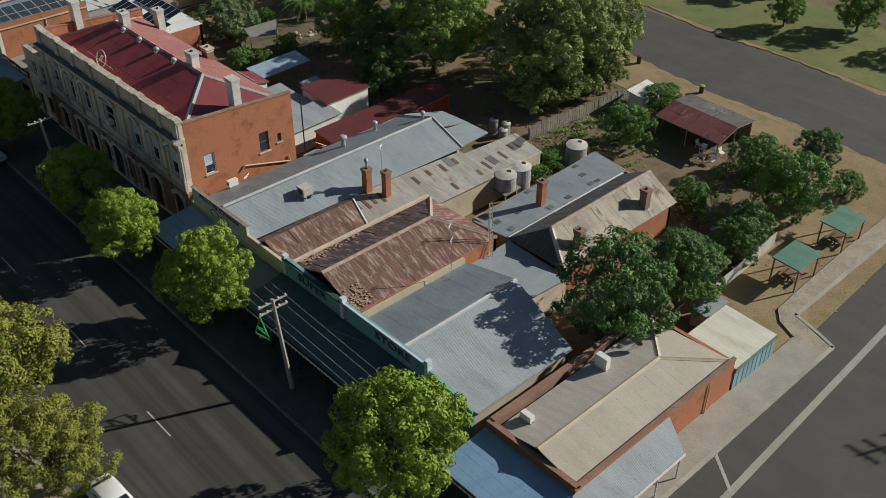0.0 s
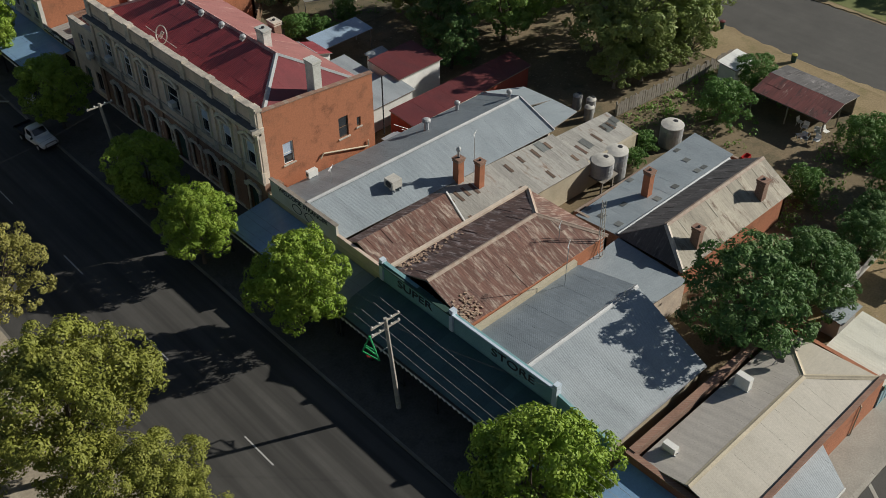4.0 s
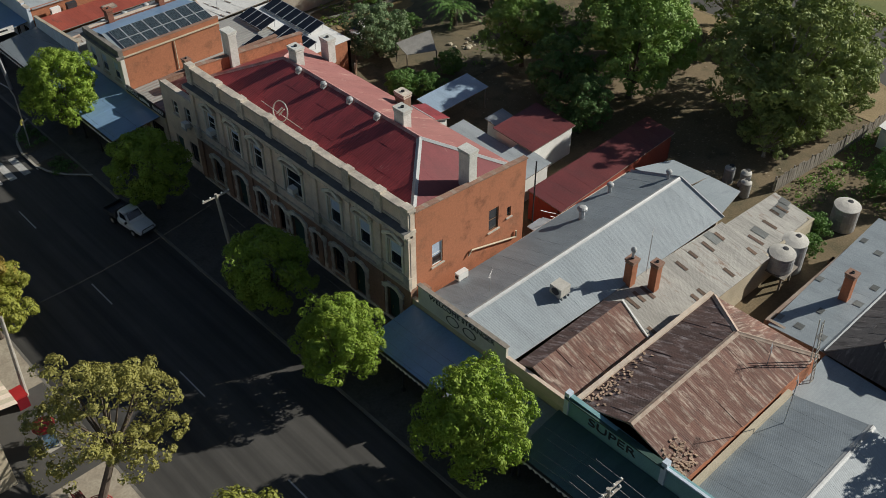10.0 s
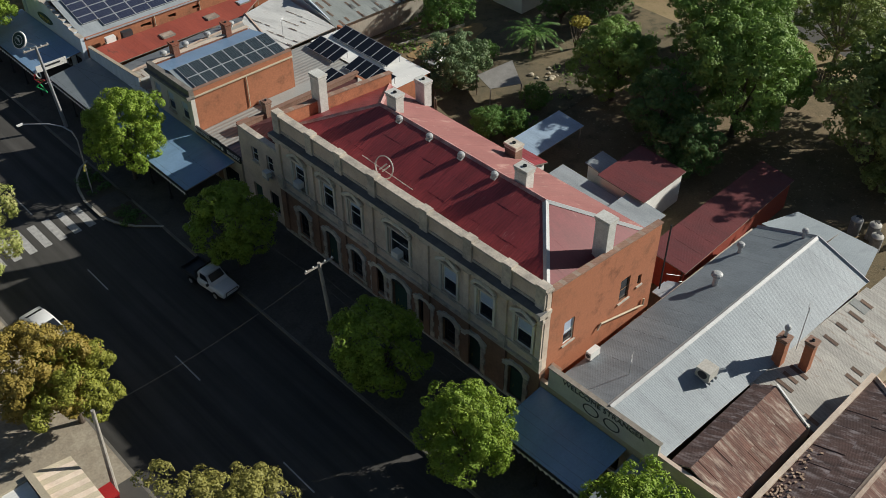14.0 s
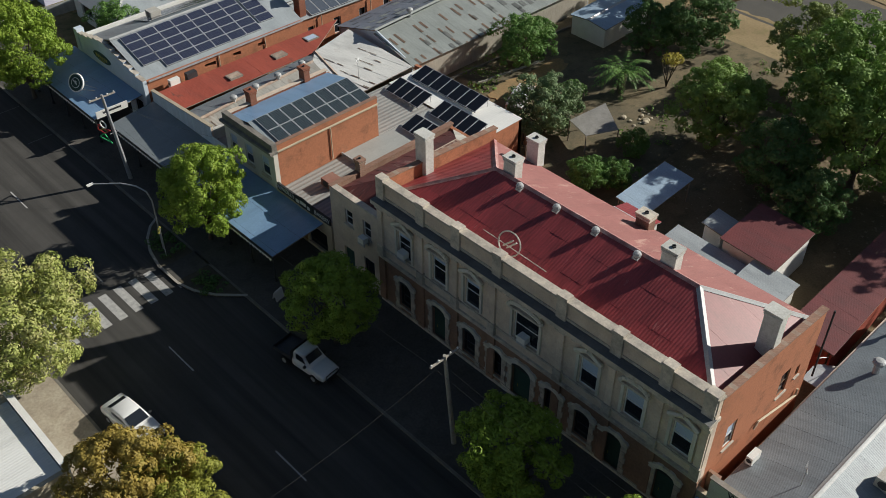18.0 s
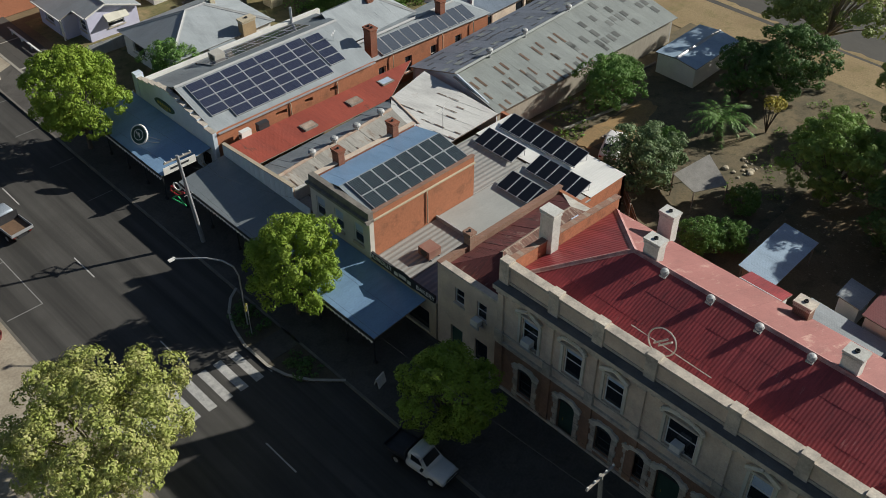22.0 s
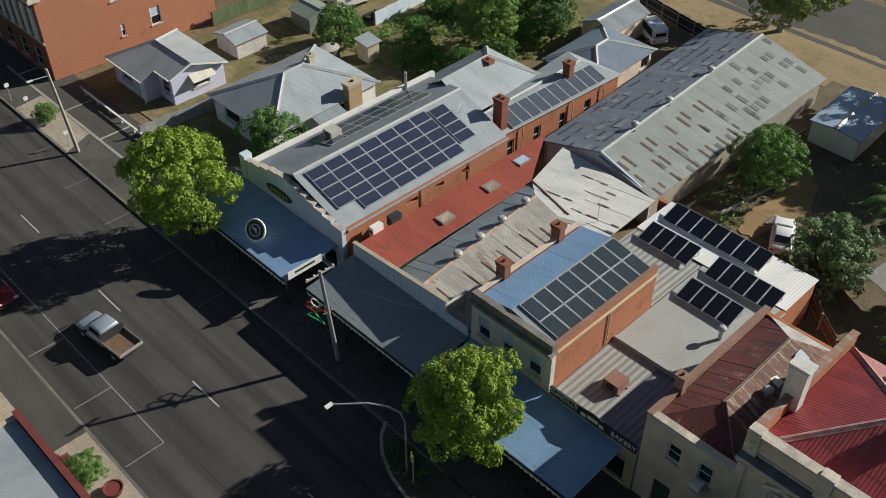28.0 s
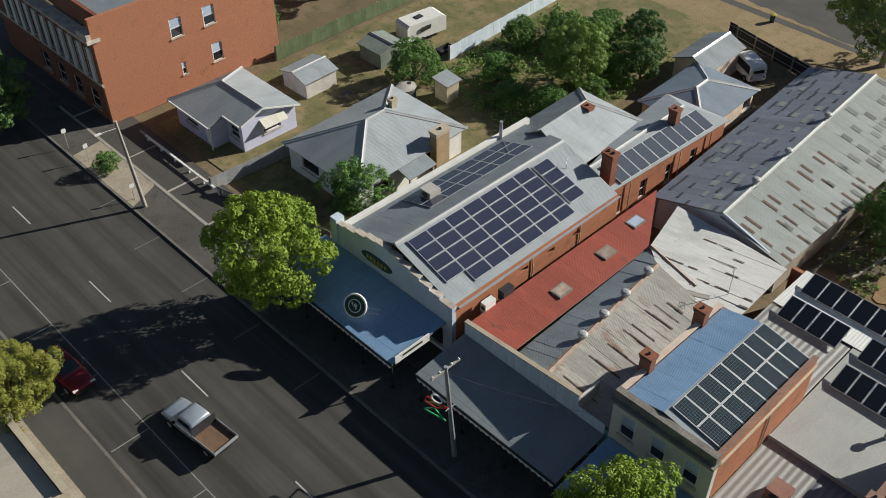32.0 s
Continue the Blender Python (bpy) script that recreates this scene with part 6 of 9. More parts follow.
roof_plane(shed, [(51.1, 109.5, 3.35), (75.2, 109.3, 3.35), (75.2, 116.3, 5.45), (51.1, 114.8, 5.45)], SHED_S, 0.8, 9, label="patched slope in the lit copy of the sheet", down=(0.05, -1, 0), patches=((SHED_PATCH, 0.42, 0.5, 1.0, 0.47, 0.97, (0.06, 0.24, 0.44)), (SHED_PATCH, 0.4, 0.5, 0.9, 0.5, 0.97, (0.64,)), (RUST_PATCH, 0.75, 0.24, 1.35, 0.03, 0.5, (0.2,)), (RUST_PATCH, 0.55, 0.2, 1.2, 0.03, 0.46, (0.44,)), (RUST_PATCH, 0.6, 0.22, 1.0, 0.0, 0.5, (0.68, 0.84)), (SHED_PATCH, 0.18, 0.4, 1.0, 0.05, 0.6, (0.5, 0.75))))
roof_plane(shed, [(51.1, 114.8, 5.45), (75.2, 116.3, 5.45), (75.2, 122.1, 3.35), (51.1, 120.6, 3.35)], SHED_N, 0.8, 9, label="slope with replaced sheets, shade painted in", down=(-0.06, 1, 0), patches=((DULL_PATCH, 0.5, 0.74, 0.26, 0.0, 1.0, (0.12, 0.3, 0.48, 0.66, 0.84)), (SHED_S, 0.12, 0.74, 0.5, 0.0, 1.0, (0.2, 0.4, 0.72))))
capping(shed, (51.1, 114.8, 5.45), (75.2, 116.3, 5.45), SHED_S, r=0.09)

# fallen bricks on the rusted shop
rp = random.Random(77)
rb = Mesh()
for _ in range(170):
    if rp.random() < 0.6:
        x, y, zz = rp.uniform(31.7, 33.4), rp.triangular(42.7, 44.6, 43.0), 0
        zz = 4.95 + (y - 42.45) / 3.95 * 1.75
    else:
        x, y = rp.triangular(31.8, 38.0, 32.4), rp.triangular(48.4, 50.0, 49.8)
        zz = 5.1 + (50.0 - y) / 3.6 * 1.6
    a = rp.uniform(0, 3.1)
    u, w = Vector((math.cos(a), math.sin(a), 0)) * rp.uniform(0.06, 0.11), Vector((-math.sin(a), math.cos(a), rp.uniform(-0.3, 0.3))) * 0.055
    p = Vector((x, y, zz + 0.04))
    rb.prism([p - u - w, p + u - w, p + u + w, p - u + w], (0, 0, 0.06))
lump("fallen_bricks", rb, PALE_BRICK, (33, 43.6, 5.4), "loose broken bricks lying on the rusted roof", "bricks", kind="stuff")

# strips of paving beside the northern kerb, and rainwater pipes
strip = thing("pavement_edging", (27.5, 150, 0.15), "pale concrete edging strips in the asphalt footpath", "edging", kind="structure")
for x0, x1, y0, y1 in ((27.35, 27.6, 136.0, 168.0), (30.5, 30.7, 149.2, 159.6), (27.6, 30.5, 150.3, 150.5), (27.6, 30.5, 156.6, 156.75), (27.6, 30.4, 165.5, 165.7), (27.6, 30.5, 144.6, 144.75)):
    part("edging_strip", Mesh().box(x0, x1, y0, y1, 0.152, 0.17), CONCRETE, strip)


def downpipe(parent, x, y, z1, z0=0.0):
    part("downpipe", Mesh().path([(x, y, z0), (x, y, z1 - 0.25), (x, y + 0.12, z1)], 0.045, 7), CREAM, parent)


for x in (38.6, 43.4):
    downpipe(pub, x, 120.82, 5.1)
for x in (50.6, 56.4, 60.2):
    downpipe(pub, x, 122.1 - 0.048 * (x - 48), 4.15)
part("gutter", Mesh().box(31.8, 47.6, 120.75, 120.89, 5.1, 5.22), STEEL, pub)
part("gutter", Mesh().box(31.6, 40.8, 30.72, 30.86, 3.82, 3.95), STEEL, store)
part("gutter", Mesh().box(31.6, 40.6, 102.26, 102.39, 7.3, 7.42), CREAM, bk)
downpipe(bk, 36.2, 102.32, 7.35, 4.0)
downpipe(shop, 44.6, 22.02, 3.9)

# ---- trees ----
street = dict(height=7.7, spread=3.3, trunk=0.16, clumps=40, leaves=84, size=0.1, low=0.17, tufts=7, fine=0.16)
G = "street trees on the shop side"
tree("street", (25.2, 32.4, 0.15), "large bright green street tree on the footpath", seed=3, scale=1.24, tall=1.0, leaf=LEAF_BRIGHT, group=G, **street)
tree("street", (26.0, 54.3, 0.15), "bright green round street tree on the footpath", turn=1.3, scale=1.0, tall=1.08, group=G)
tree("street", (25.1, 65.2, 0.15), "bright green street tree half in shade", turn=2.4, scale=0.86, tall=0.95, group=G)
tree("street", (25.8, 73.6, 0.15), "street tree standing in the hotel's shade", turn=3.9, scale=0.92, tall=1.0, group=G)
tree("street", (26.2, 89.95, 0.15), "street tree standing in the hotel's shade", turn=5.0, scale=0.93, tall=1.05, group=G)
tree("street", (26.2, 105.0, 0.15), "bright green street tree by the crossing", turn=0.6, scale=1.0, tall=1.08, group=G)
tree("street", (25.9, 133.6, 0.15), "tall bright green street tree beside the pub", turn=4.3, scale=1.2, tall=1.06, group=G)
GW_ = "street trees across the road"
tree("west", (9.4, 53.6, 0.15), "large olive-green street tree across the road", seed=8, leaf=LEAF_OLIVE, group=GW_, height=10.2, spread=5.6, trunk=0.28, clumps=34, leaves=120, size=0.115, low=0.24, tufts=9, fine=0.13)
tree("west", (10.6, 46.8, 0.15), "olive-green street tree across the road", turn=2.0, scale=0.7, group=GW_)
tree("open", (9.0, 67.2, 0.15), "open-crowned olive tree with bare spreading boughs", seed=12, leaf=LEAF_DRY, group=GW_, height=9.4, spread=4.3, trunk=0.27, clumps=30, leaves=70, size=0.095, low=0.29, lean=1.8, shape="open", tufts=7, fine=0.1)
tree("gold", (9.3, 86.0, 0.15), "round tree with ochre yellowing leaves", seed=14, leaf=LEAF_OCHRE, group=GW_, height=7.4, spread=3.6, trunk=0.22, clumps=28, leaves=105, size=0.105, low=0.2, tufts=8, fine=0.14)
tree("lime", (10.7, 84.4, 0.15), "yellow-green street tree beside the golden one", seed=19, leaf=LEAF_LIME, group=GW_, height=6.6, spread=3.3, trunk=0.18, clumps=24, leaves=100, size=0.1, low=0.2, tufts=7, fine=0.15)
tree("silver", (9.8, 100.6, 0.15), "round tree with pale flowering crown", seed=15, leaf=LEAF_SILVER, group=GW_, height=9.2, spread=5.4, trunk=0.24, clumps=32, leaves=115, size=0.11, low=0.2, tufts=9, fine=0.13)
tree("west", (8.4, 137.0, 0.15), "olive-green street tree across the road", turn=3.0, scale=0.6, group=GW_)

# ---- the yards behind the shops: trees ----
GB = "trees of the back yards"
GUM = dict(height=13.5, spread=6.6, trunk=0.42, clumps=44, leaves=66, size=0.17, low=0.16, shape="open", tufts=8, fine=0.11)
tree("gum", (72.0, 60.4, 0), "tall spreading gum tree over the back yards", seed=21, bark=GUMBARK, leaf=LEAF_GUM, group=GB, **GUM)
tree("gum", (77.0, 60.6, 0), "tall spreading gum tree over the back yards", turn=1.7, scale=0.92, group=GB)
for k, (x, y, sc, lab) in enumerate(((83.8, 72.0, 0.72, "large gum tree on the back-street verge"), (83.6, 95.9, 0.9, "large gum tree on the back-street verge"),
                                     (84.2, 117.7, 0.85, "large gum tree on the back-street verge"), (77.5, 82.5, 0.62, "tall gum tree in the back yard"))):
    tree("gum", (x, y, 0), lab, turn=1.4 * k + 4.0, scale=sc, group=GB)
for k, (x, y, sc, lab) in enumerate(((72.2, 60.0, 0.5, "low spreading gum beside the leaning fence"), (76.6, 59.6, 0.5, "low spreading gum over the dry yard"), (67.2, 58.2, 0.36, "low gum branches hanging over the fence"), (70.2, 57.2, 0.34, "low gum branches hanging over the fence"), (73.2, 56.8, 0.34, "low gum branches hanging over the fence"), (76.8, 56.4, 0.34, "low gum branches hanging over the fence"))):
    tree("gum", (x, y, 0), lab, turn=2.1 * k + 0.5, scale=sc, group=GB)
tree("broad", (66.4, 72.4, 0), "broad green tree shading the back yard", seed=33, leaf=LEAF_BROAD, group=GB, height=11.6, spread=5.6, trunk=0.32, clumps=38, leaves=80, size=0.145, low=0.12, tufts=9, fine=0.13)
for k, (x, y, sc, lab) in enumerate(((71.0, 76.5, 1.0, "broad green tree in the back yard"), (63.4, 83.8, 0.72, "bushy green tree in the back yard"),
                                     (61.6, 137.2, 0.6, "large leafy tree in the overgrown yard"), (105.6, 51.7, 0.4, "tree across the back street"), (111.0, 45.0, 0.55, "tree across the back street"), (118.0, 58.0, 0.7, "tree across the back street"))):
    tree("broad", (x, y, 0), lab, turn=1.9 * k + 0.7, scale=sc, group=GB)
tree("dark", (46.8, 31.5, 0), "dense dark green tree beside the store roof", seed=24, leaf=LEAF_DARK, group=GB, height=9.8, spread=4.1, trunk=0.24, clumps=36, leaves=56, size=0.135, low=0.06, tufts=8, fine=0.14)
for k, (x, y, sc, lab) in enumerate((
        (52.2, 29.8, 0.74, "dense dark green tree in the corner yard"), (56.4, 31.4, 0.56, "dense dark green tree in the corner yard"), (61.2, 30.4, 0.52, "low dark shrub tree along the fence"),
        (64.4, 31.2, 0.45, "low dark shrub tree along the fence"), (78.9, 32.8, 0.5, "rounded dark tree near the back street"),
        (58.6, 72.0, 0.62, "shaded tree beside the red-roofed shed"), (60.6, 76.5, 0.75, "dark tree behind the white outbuildings"),
        (71.1, 97.2, 0.62, "rounded dark tree by the white shed"), (74.0, 94.0, 0.85, "dark tree in the back yard"),
        (66.8, 133.6, 0.48, "dark tree beside the iron-roofed house"),
        (70.4, 136.4, 0.5, "dark shrub by the dry verge"), (56.0, 168.0, 0.9, "dark tree behind the paling fence"), (66.0, 170.0, 0.9, "dark tree behind the paling fence"),
        (22.0, 168.0, 0.8, "dark street tree by the brick building"), (113.0, 36.0, 0.7, "dark hedge tree across the back street"))):
    tree("dark", (x, y, 0), lab, turn=0.9 * k + 0.4, scale=sc, group=GB)
tree("mid", (70.9, 31.2, 0), "round green garden tree near the picnic shelters", seed=27, leaf=LEAF_MID, group=GB, height=6.0, spread=3.8, trunk=0.2, clumps=30, leaves=52, size=0.125, low=0.04, tufts=7, fine=0.15)
for k, (x, y, sc, lab) in enumerate((
        (69.6, 47.9, 0.72, "green yard tree beside the rusted shed"), (77.0, 48.8, 0.6, "leafy tree over the white shed"), (65.0, 36.9, 0.5, "green shrub at the cottage gable"),
        (74.4, 36.4, 0.66, "green tree beside the rusted shed"), (77.2, 28.9, 0.42, "small green shrub by the picnic shelters"), 
        (61.6, 105.6, 0.8, "green shrub against the iron shed"), (65.3, 107.0, 0.5, "green shrub against the iron shed"),
        (51.3, 87.7, 0.5, "yellow-green shrub behind the hotel"), (53.2, 86.2, 0.45, "yellow-green shrub behind the hotel"), (57.6, 88.0, 0.4, "shrub beside the shade canopy"),
        (52.4, 148.9, 0.7, "round clipped tree in the side yard"), (37.2, 138.6, 0.72, "round bush beside the white house"),
        (57.4, 143.0, 0.5, "overgrown shrub in the yard"), (55.5, 139.5, 0.4, "overgrown shrub in the yard"), (66.6, 143.0, 0.6, "overgrown shrub by the fence"), (63.5, 146.0, 0.5, "overgrown shrub by the fence"), (67.5, 139.5, 0.62, "overgrown shrub in the yard"), (64.5, 135.0, 0.5, "overgrown shrub in the yard"), (70.5, 141.0, 0.5, "overgrown shrub by the fence"), (56.5, 135.5, 0.5, "overgrown shrub behind the pub"), (60.4, 134.2, 0.45, "overgrown shrub behind the pub"),
        (47.5, 166.0, 0.7, "green tree behind the paling fence"), (60.5, 97.6, 0.3, "small shrub in the dry yard"), (58.6, 49.2, 0.3, "shrub growing beside the water tanks"), (60.8, 49.8, 0.36, "shrub growing beside the water tanks"))):
    tree("mid", (x, y, 0), lab, turn=1.1 * k + 0.2, scale=sc, group=GB)
tree("grey", (54.9, 96.0, 0), "bushy grey-green tree by the brick wall", seed=41, leaf=LEAF_GREY, group=GB, height=5.4, spread=3.3, trunk=0.2, clumps=32, leaves=56, size=0.12, low=0.0, tufts=7, fine=0.15)

palm = thing("palm_tree", (64.4, 95.0, 0), "spreading palm with arching green fronds", "palm tree")
part("trunk", Mesh().lathe((64.4, 95.0, -0.1), [(0.42, 0), (0.36, 1.0), (0.4, 1.9), (0.3, 2.5)], 10), BARK, palm)
rng = random.Random(5)
for k in range(34):
    a, rise, L = k * 2.4, rng.uniform(0.0, 1.7), rng.uniform(2.4, 3.4)
    pts, m = [], Mesh()
    for i in range(8):
        t = i / 7
        pts.append(Vector((64.4 + math.cos(a) * L * t, 95.0 + math.sin(a) * L * t, 2.4 + rise * 1.6 * t * (1.6 - t) - 1.5 * t * t * (1.2 - rise * 0.5))))
    side = Vector((-math.sin(a), math.cos(a), 0))
    for i in range(7):
        p, q = pts[i], pts[i + 1]
        w = 0.42 * (1 - abs(i / 7 - 0.35)) + 0.05
        for s in (-1, 1):
            for j in range(3):
                c = p.lerp(q, j / 3)
                m.add([c, c.lerp(q, 0.28), c + side * s * w + (q - p) * 0.5 - Vector((0, 0, 0.16))], [(0, 1, 2)])
    part("frond", m, LEAF_MID, palm)
thin = thing("sapling", (68.0, 92.4, 0), "sparse sapling with a tuft of yellow leaves", "tree")
m = Mesh()
for k in range(9):
    a = k * 0.7
    m.tube((68.0, 92.4, 0.3 * (k % 3)), (68.0 + math.cos(a) * 0.9, 92.4 + math.sin(a) * 0.9, 3.0 + 0.2 * (k % 4)), 0.05, 0.02, 5)
part("trunk", m, BARK, thin)
m = Mesh()
for k in range(5):
    leaf_cloud(m, (68.1 + 0.5 * math.cos(k * 1.3), 92.2 + 0.5 * math.sin(k * 1.3), 3.5), 0.6, 90, 0.13, rng)
part("crown", m, LEAF_YELLOW, thin)

# undergrowth and litter
bush = Mesh()
for x0, x1, y0, y1, n in ((53, 72, 133, 148.5, 640), (59, 78, 86, 92, 40), (60, 78, 34.5, 39, 90), (61.5, 78, 51.5, 54.3, 60), (66, 78, 44, 51, 40), (55, 60, 104, 108, 20)):
    for _ in range(n):
        x, y, r = rng.uniform(x0, x1), rng.uniform(y0, y1), rng.uniform(0.25, 0.75)
        leaf_cloud(bush, (x, y, r * 0.5), r, 26, 0.12, rng)
lump("undergrowth", bush, LEAF_GREEN, (60, 140, 0), "rank green undergrowth in the neglected yards", "undergrowth", kind="stuff")
litter = Mesh()
for _ in range(1500):
    x, y = rng.choice(((rng.gauss(68, 5), rng.gauss(64, 6)), (rng.gauss(63, 5), rng.gauss(78, 5)), (rng.gauss(66, 5), rng.gauss(29, 3))))
    s = rng.uniform(0.04, 0.16)
    a = rng.uniform(0, 6.28)
    litter.add([(x + s * math.cos(a + k), y + s * math.sin(a + k), 0.03 + 0.05 * rng.random()) for k in (0, 2.1, 4.2)], [(0, 1, 2)])
lump("leaf_litter", litter, plain("dry_litter", (0.34, 0.27, 0.18), (0.24, 0.18, 0.11), 2.0), (66, 64, 0), "fallen bark and dry leaves under the trees", "leaf litter", kind="stuff")

# ---- sheds, fences, tanks ----


def hut(name, x0, x1, y0, y1, ze, zr, axis, wallmat, roofmat, label, category="shed", over=0.2, width=0.78, group="", openfront=None):
    """A small gabled or (zr == ze) flat building."""
    h = thing(name, ((x0 + x1) / 2, (y0 + y1) / 2, 0), label, category, group)
    sides = {"s": ((x0, y0), (x1, y0), (0, 1)), "n": ((x0, y1), (x1, y1), (0, -1)), "w": ((x0, y0 + 0.1), (x0, y1 - 0.1), (1, 0)), "e": ((x1, y0 + 0.1), (x1, y1 - 0.1), (-1, 0))}
    for key, (a, b, n) in sides.items():
        if openfront and key in openfront:
            continue
        top = ze - 0.05
        wall(h, "wall", a, b, 0, top, n, wallmat, 0.1)
        if zr > ze and ((axis == "x" and key in "we") or (axis == "y" and key in "sn")):
            mid = ((a[0] + b[0]) / 2, (a[1] + b[1]) / 2)
            wall(h, "gable", a, mid, top, (top, zr - 0.1), n, wallmat, 0.1)
            wall(h, "gable", mid, b, top, (zr - 0.1, top), n, wallmat, 0.1)
    X0, X1, Y0_, Y1_ = x0 - over, x1 + over, y0 - over, y1 + over
    if zr == ze:
        roof_plane(h, [(X0, Y0_, ze), (X1, Y0_, ze), (X1, Y1_, ze + 0.25), (X0, Y1_, ze + 0.25)], roofmat, width, 6)
    elif axis == "x":
        ym = (y0 + y1) / 2
        roof_plane(h, [(X0, Y0_, ze), (X1, Y0_, ze), (X1, ym, zr), (X0, ym, zr)], roofmat, width, 5)
        roof_plane(h, [(X0, ym, zr), (X1, ym, zr), (X1, Y1_, ze), (X0, Y1_, ze)], roofmat, width, 5)
        capping(h, (X0, ym, zr), (X1, ym, zr), RUSTFLASH if roofmat in (RED_IRON, MAROON_IRON) else STEEL)
    else:
        xm = (x0 + x1) / 2
        roof_plane(h, [(X0, Y0_, ze), (xm, Y0_, zr), (xm, Y1_, zr), (X0, Y1_, ze)], roofmat, width, 5)
        roof_plane(h, [(X1, Y0_, ze), (xm, Y0_, zr), (xm, Y1_, zr), (X1, Y1_, ze)], roofmat, width, 5)
        capping(h, (xm, Y0_, zr), (xm, Y1_, zr), STEEL)
    if openfront:
        for x in (x0, x1):
            for y in (y0, y1):
                part("post", Mesh().box(x - 0.05, x + 0.05, y - 0.05, y + 0.05, 0, ze - 0.05), TIMBER, h)
    return h


def fence(p, q, h, material, label, board=0.3, gap=0.02, lean=0.0, name="fence", rail=True, post=2.4):
    f = thing(name, (p[0], p[1], 0), label, "fence", "yard fences")
    a, b = Vector((p[0], p[1], 0)), Vector((q[0], q[1], 0))
    L = (b - a).length
    d = (b - a) / L
    s = d.cross(Vector((0, 0, 1)))
    n = round(L / board)
    rg = random.Random(int(p[0] * 7 + p[1]))
    for i in range(n):
        o, e = a + d * (L * i / n + gap / 2), a + d * (L * (i + 1) / n - gap / 2)
        hh = h * (1 + lean * rg.uniform(-1, 0.6))
        sk = s * lean * rg.uniform(-0.3, 0.3)
        part("paling", Mesh().prism([o, e, e + Vector((0, 0, hh)) + sk, o + Vector((0, 0, hh)) + sk], s * 0.025), material, f)
    if rail:
        for zz in (h * 0.25, h * 0.78):
            part("rail", Mesh().prism([a + Vector((0, 0, zz)), b + Vector((0, 0, zz)), b + Vector((0, 0, zz + 0.08)), a + Vector((0, 0, zz + 0.08))], -s * 0.05), TIMBER, f)
        for i in range(int(L / post) + 1):
            o = a + d * min(L, i * post) - s * 0.1
            part("post", Mesh().box(o.x - 0.06, o.x + 0.06, o.y - 0.06, o.y + 0.06, 0, h * 1.02), TIMBER, f)
    return f


def tank(at, r, h, label, material=STEEL):
    x, y, z = at
    t = thing("water_tank", at, label, "water tank", "water tanks")
    part("body", Mesh().lathe(at, [(r, 0), (r, h * 0.2), (r * 1.015, h * 0.22), (r, h * 0.24), (r, h * 0.5), (r * 1.015, h * 0.52), (r, h * 0.54), (r, h * 0.8), (r * 1.015, h * 0.82), (r, h * 0.84), (r, h)], 24), material, t, smooth=False)
    part("lid", Mesh().lathe((x, y, z + h), [(r * 1.03, 0), (r * 1.02, 0.06), (r * 0.5, 0.2), (0.02, 0.26)], 24), PALE_TIN, t)
    part("hatch", Mesh().lathe((x + r * 0.4, y, z + h + 0.14), [(0.22, 0), (0.22, 0.1), (0.02, 0.13)], 12), DARKSTEEL, t)
    return t


PALE_TIN = plain("bleached_tin", (0.55, 0.53, 0.48), (0.42, 0.4, 0.36), 1.5)
for (x, y, r, h, z0) in ((54.3, 49.3, 0.95, 1.5, 1.6), (56.3, 49.4, 0.95, 3.0, 0.0), (63.5, 48.9, 1.0, 2.3, 0.0)):
    tank((x, y, z0), r, h, "round corrugated steel rainwater tank beside the lean-to")
st = thing("tank_stand", (54.3, 49.3, 0), "rough timber stand under a water tank", "tank stand")
for dx, dy in ((-0.7, -0.7), (0.7, -0.7), (0.7, 0.7), (-0.7, 0.7)):
    part("leg", Mesh().box(54.3 + dx - 0.07, 54.3 + dx + 0.07, 49.3 + dy - 0.07, 49.3 + dy + 0.07, 0, 1.5), TIMBER, st)
part("deck", Mesh().box(53.3, 55.3, 48.3, 50.3, 1.5, 1.6), TIMBER, st)
for x, y in ((61.3, 56.4), (62.4, 57.1), (62.0, 58.4)):
    tank((x, y, 0), 0.45, 1.5, "small grey drum tank beside the fence", plain("grey_drum", (0.3, 0.3, 0.29)))

hut("red_roofed_shed", 50.6, 55.6, 70.4, 74.6, 3.35, 3.35, "x", WHITE, MAROON_IRON, "white shed with a dull red iron roof behind the hotel")
lr = thing("long_red_shed", (54, 66, 0), "long low shed with dull red iron roof", "shed")
roof_plane(lr, [(46.6, 63.6, 3.0), (61.2, 63.7, 3.0), (61.4, 66.8, 3.2), (46.6, 67.1, 3.2)], MAROON_IRON, 0.78, 4)
wall(lr, "wall", (46.7, 63.75), (61.0, 63.85), 0, 2.85, (0, 1), RED_LOW, 0.12)
wall(lr, "wall", (46.7, 64.0), (46.7, 67.0), 0, 2.95, (1, 0), RED_LOW, 0.12)
hut("blue_roofed_shelter", 49.7, 55.5, 80.9, 83.4, 2.6, 2.6, "x", TIMBER, SKY_IRON, "open shelter with pale blue iron roof", "shelter", openfront="sen")
hut("service_block", 45.2, 50.6, 68.6, 71.8, 2.9, 2.9, "x", WHITE, IRON_PALE, "white service block behind the hotel", "outbuilding")
hut("service_lean_to", 45.0, 50.0, 72.4, 78.0, 2.6, 2.6, "x", WHITE, IRON_PALE, "low white outbuilding with pale iron roof", "outbuilding")
hut("red_roofed_wing", 46.2, 49.4, 79.5, 82.4, 2.8, 3.5, "y", WHITE, RED_IRON, "small wing with a red iron roof", "outbuilding")
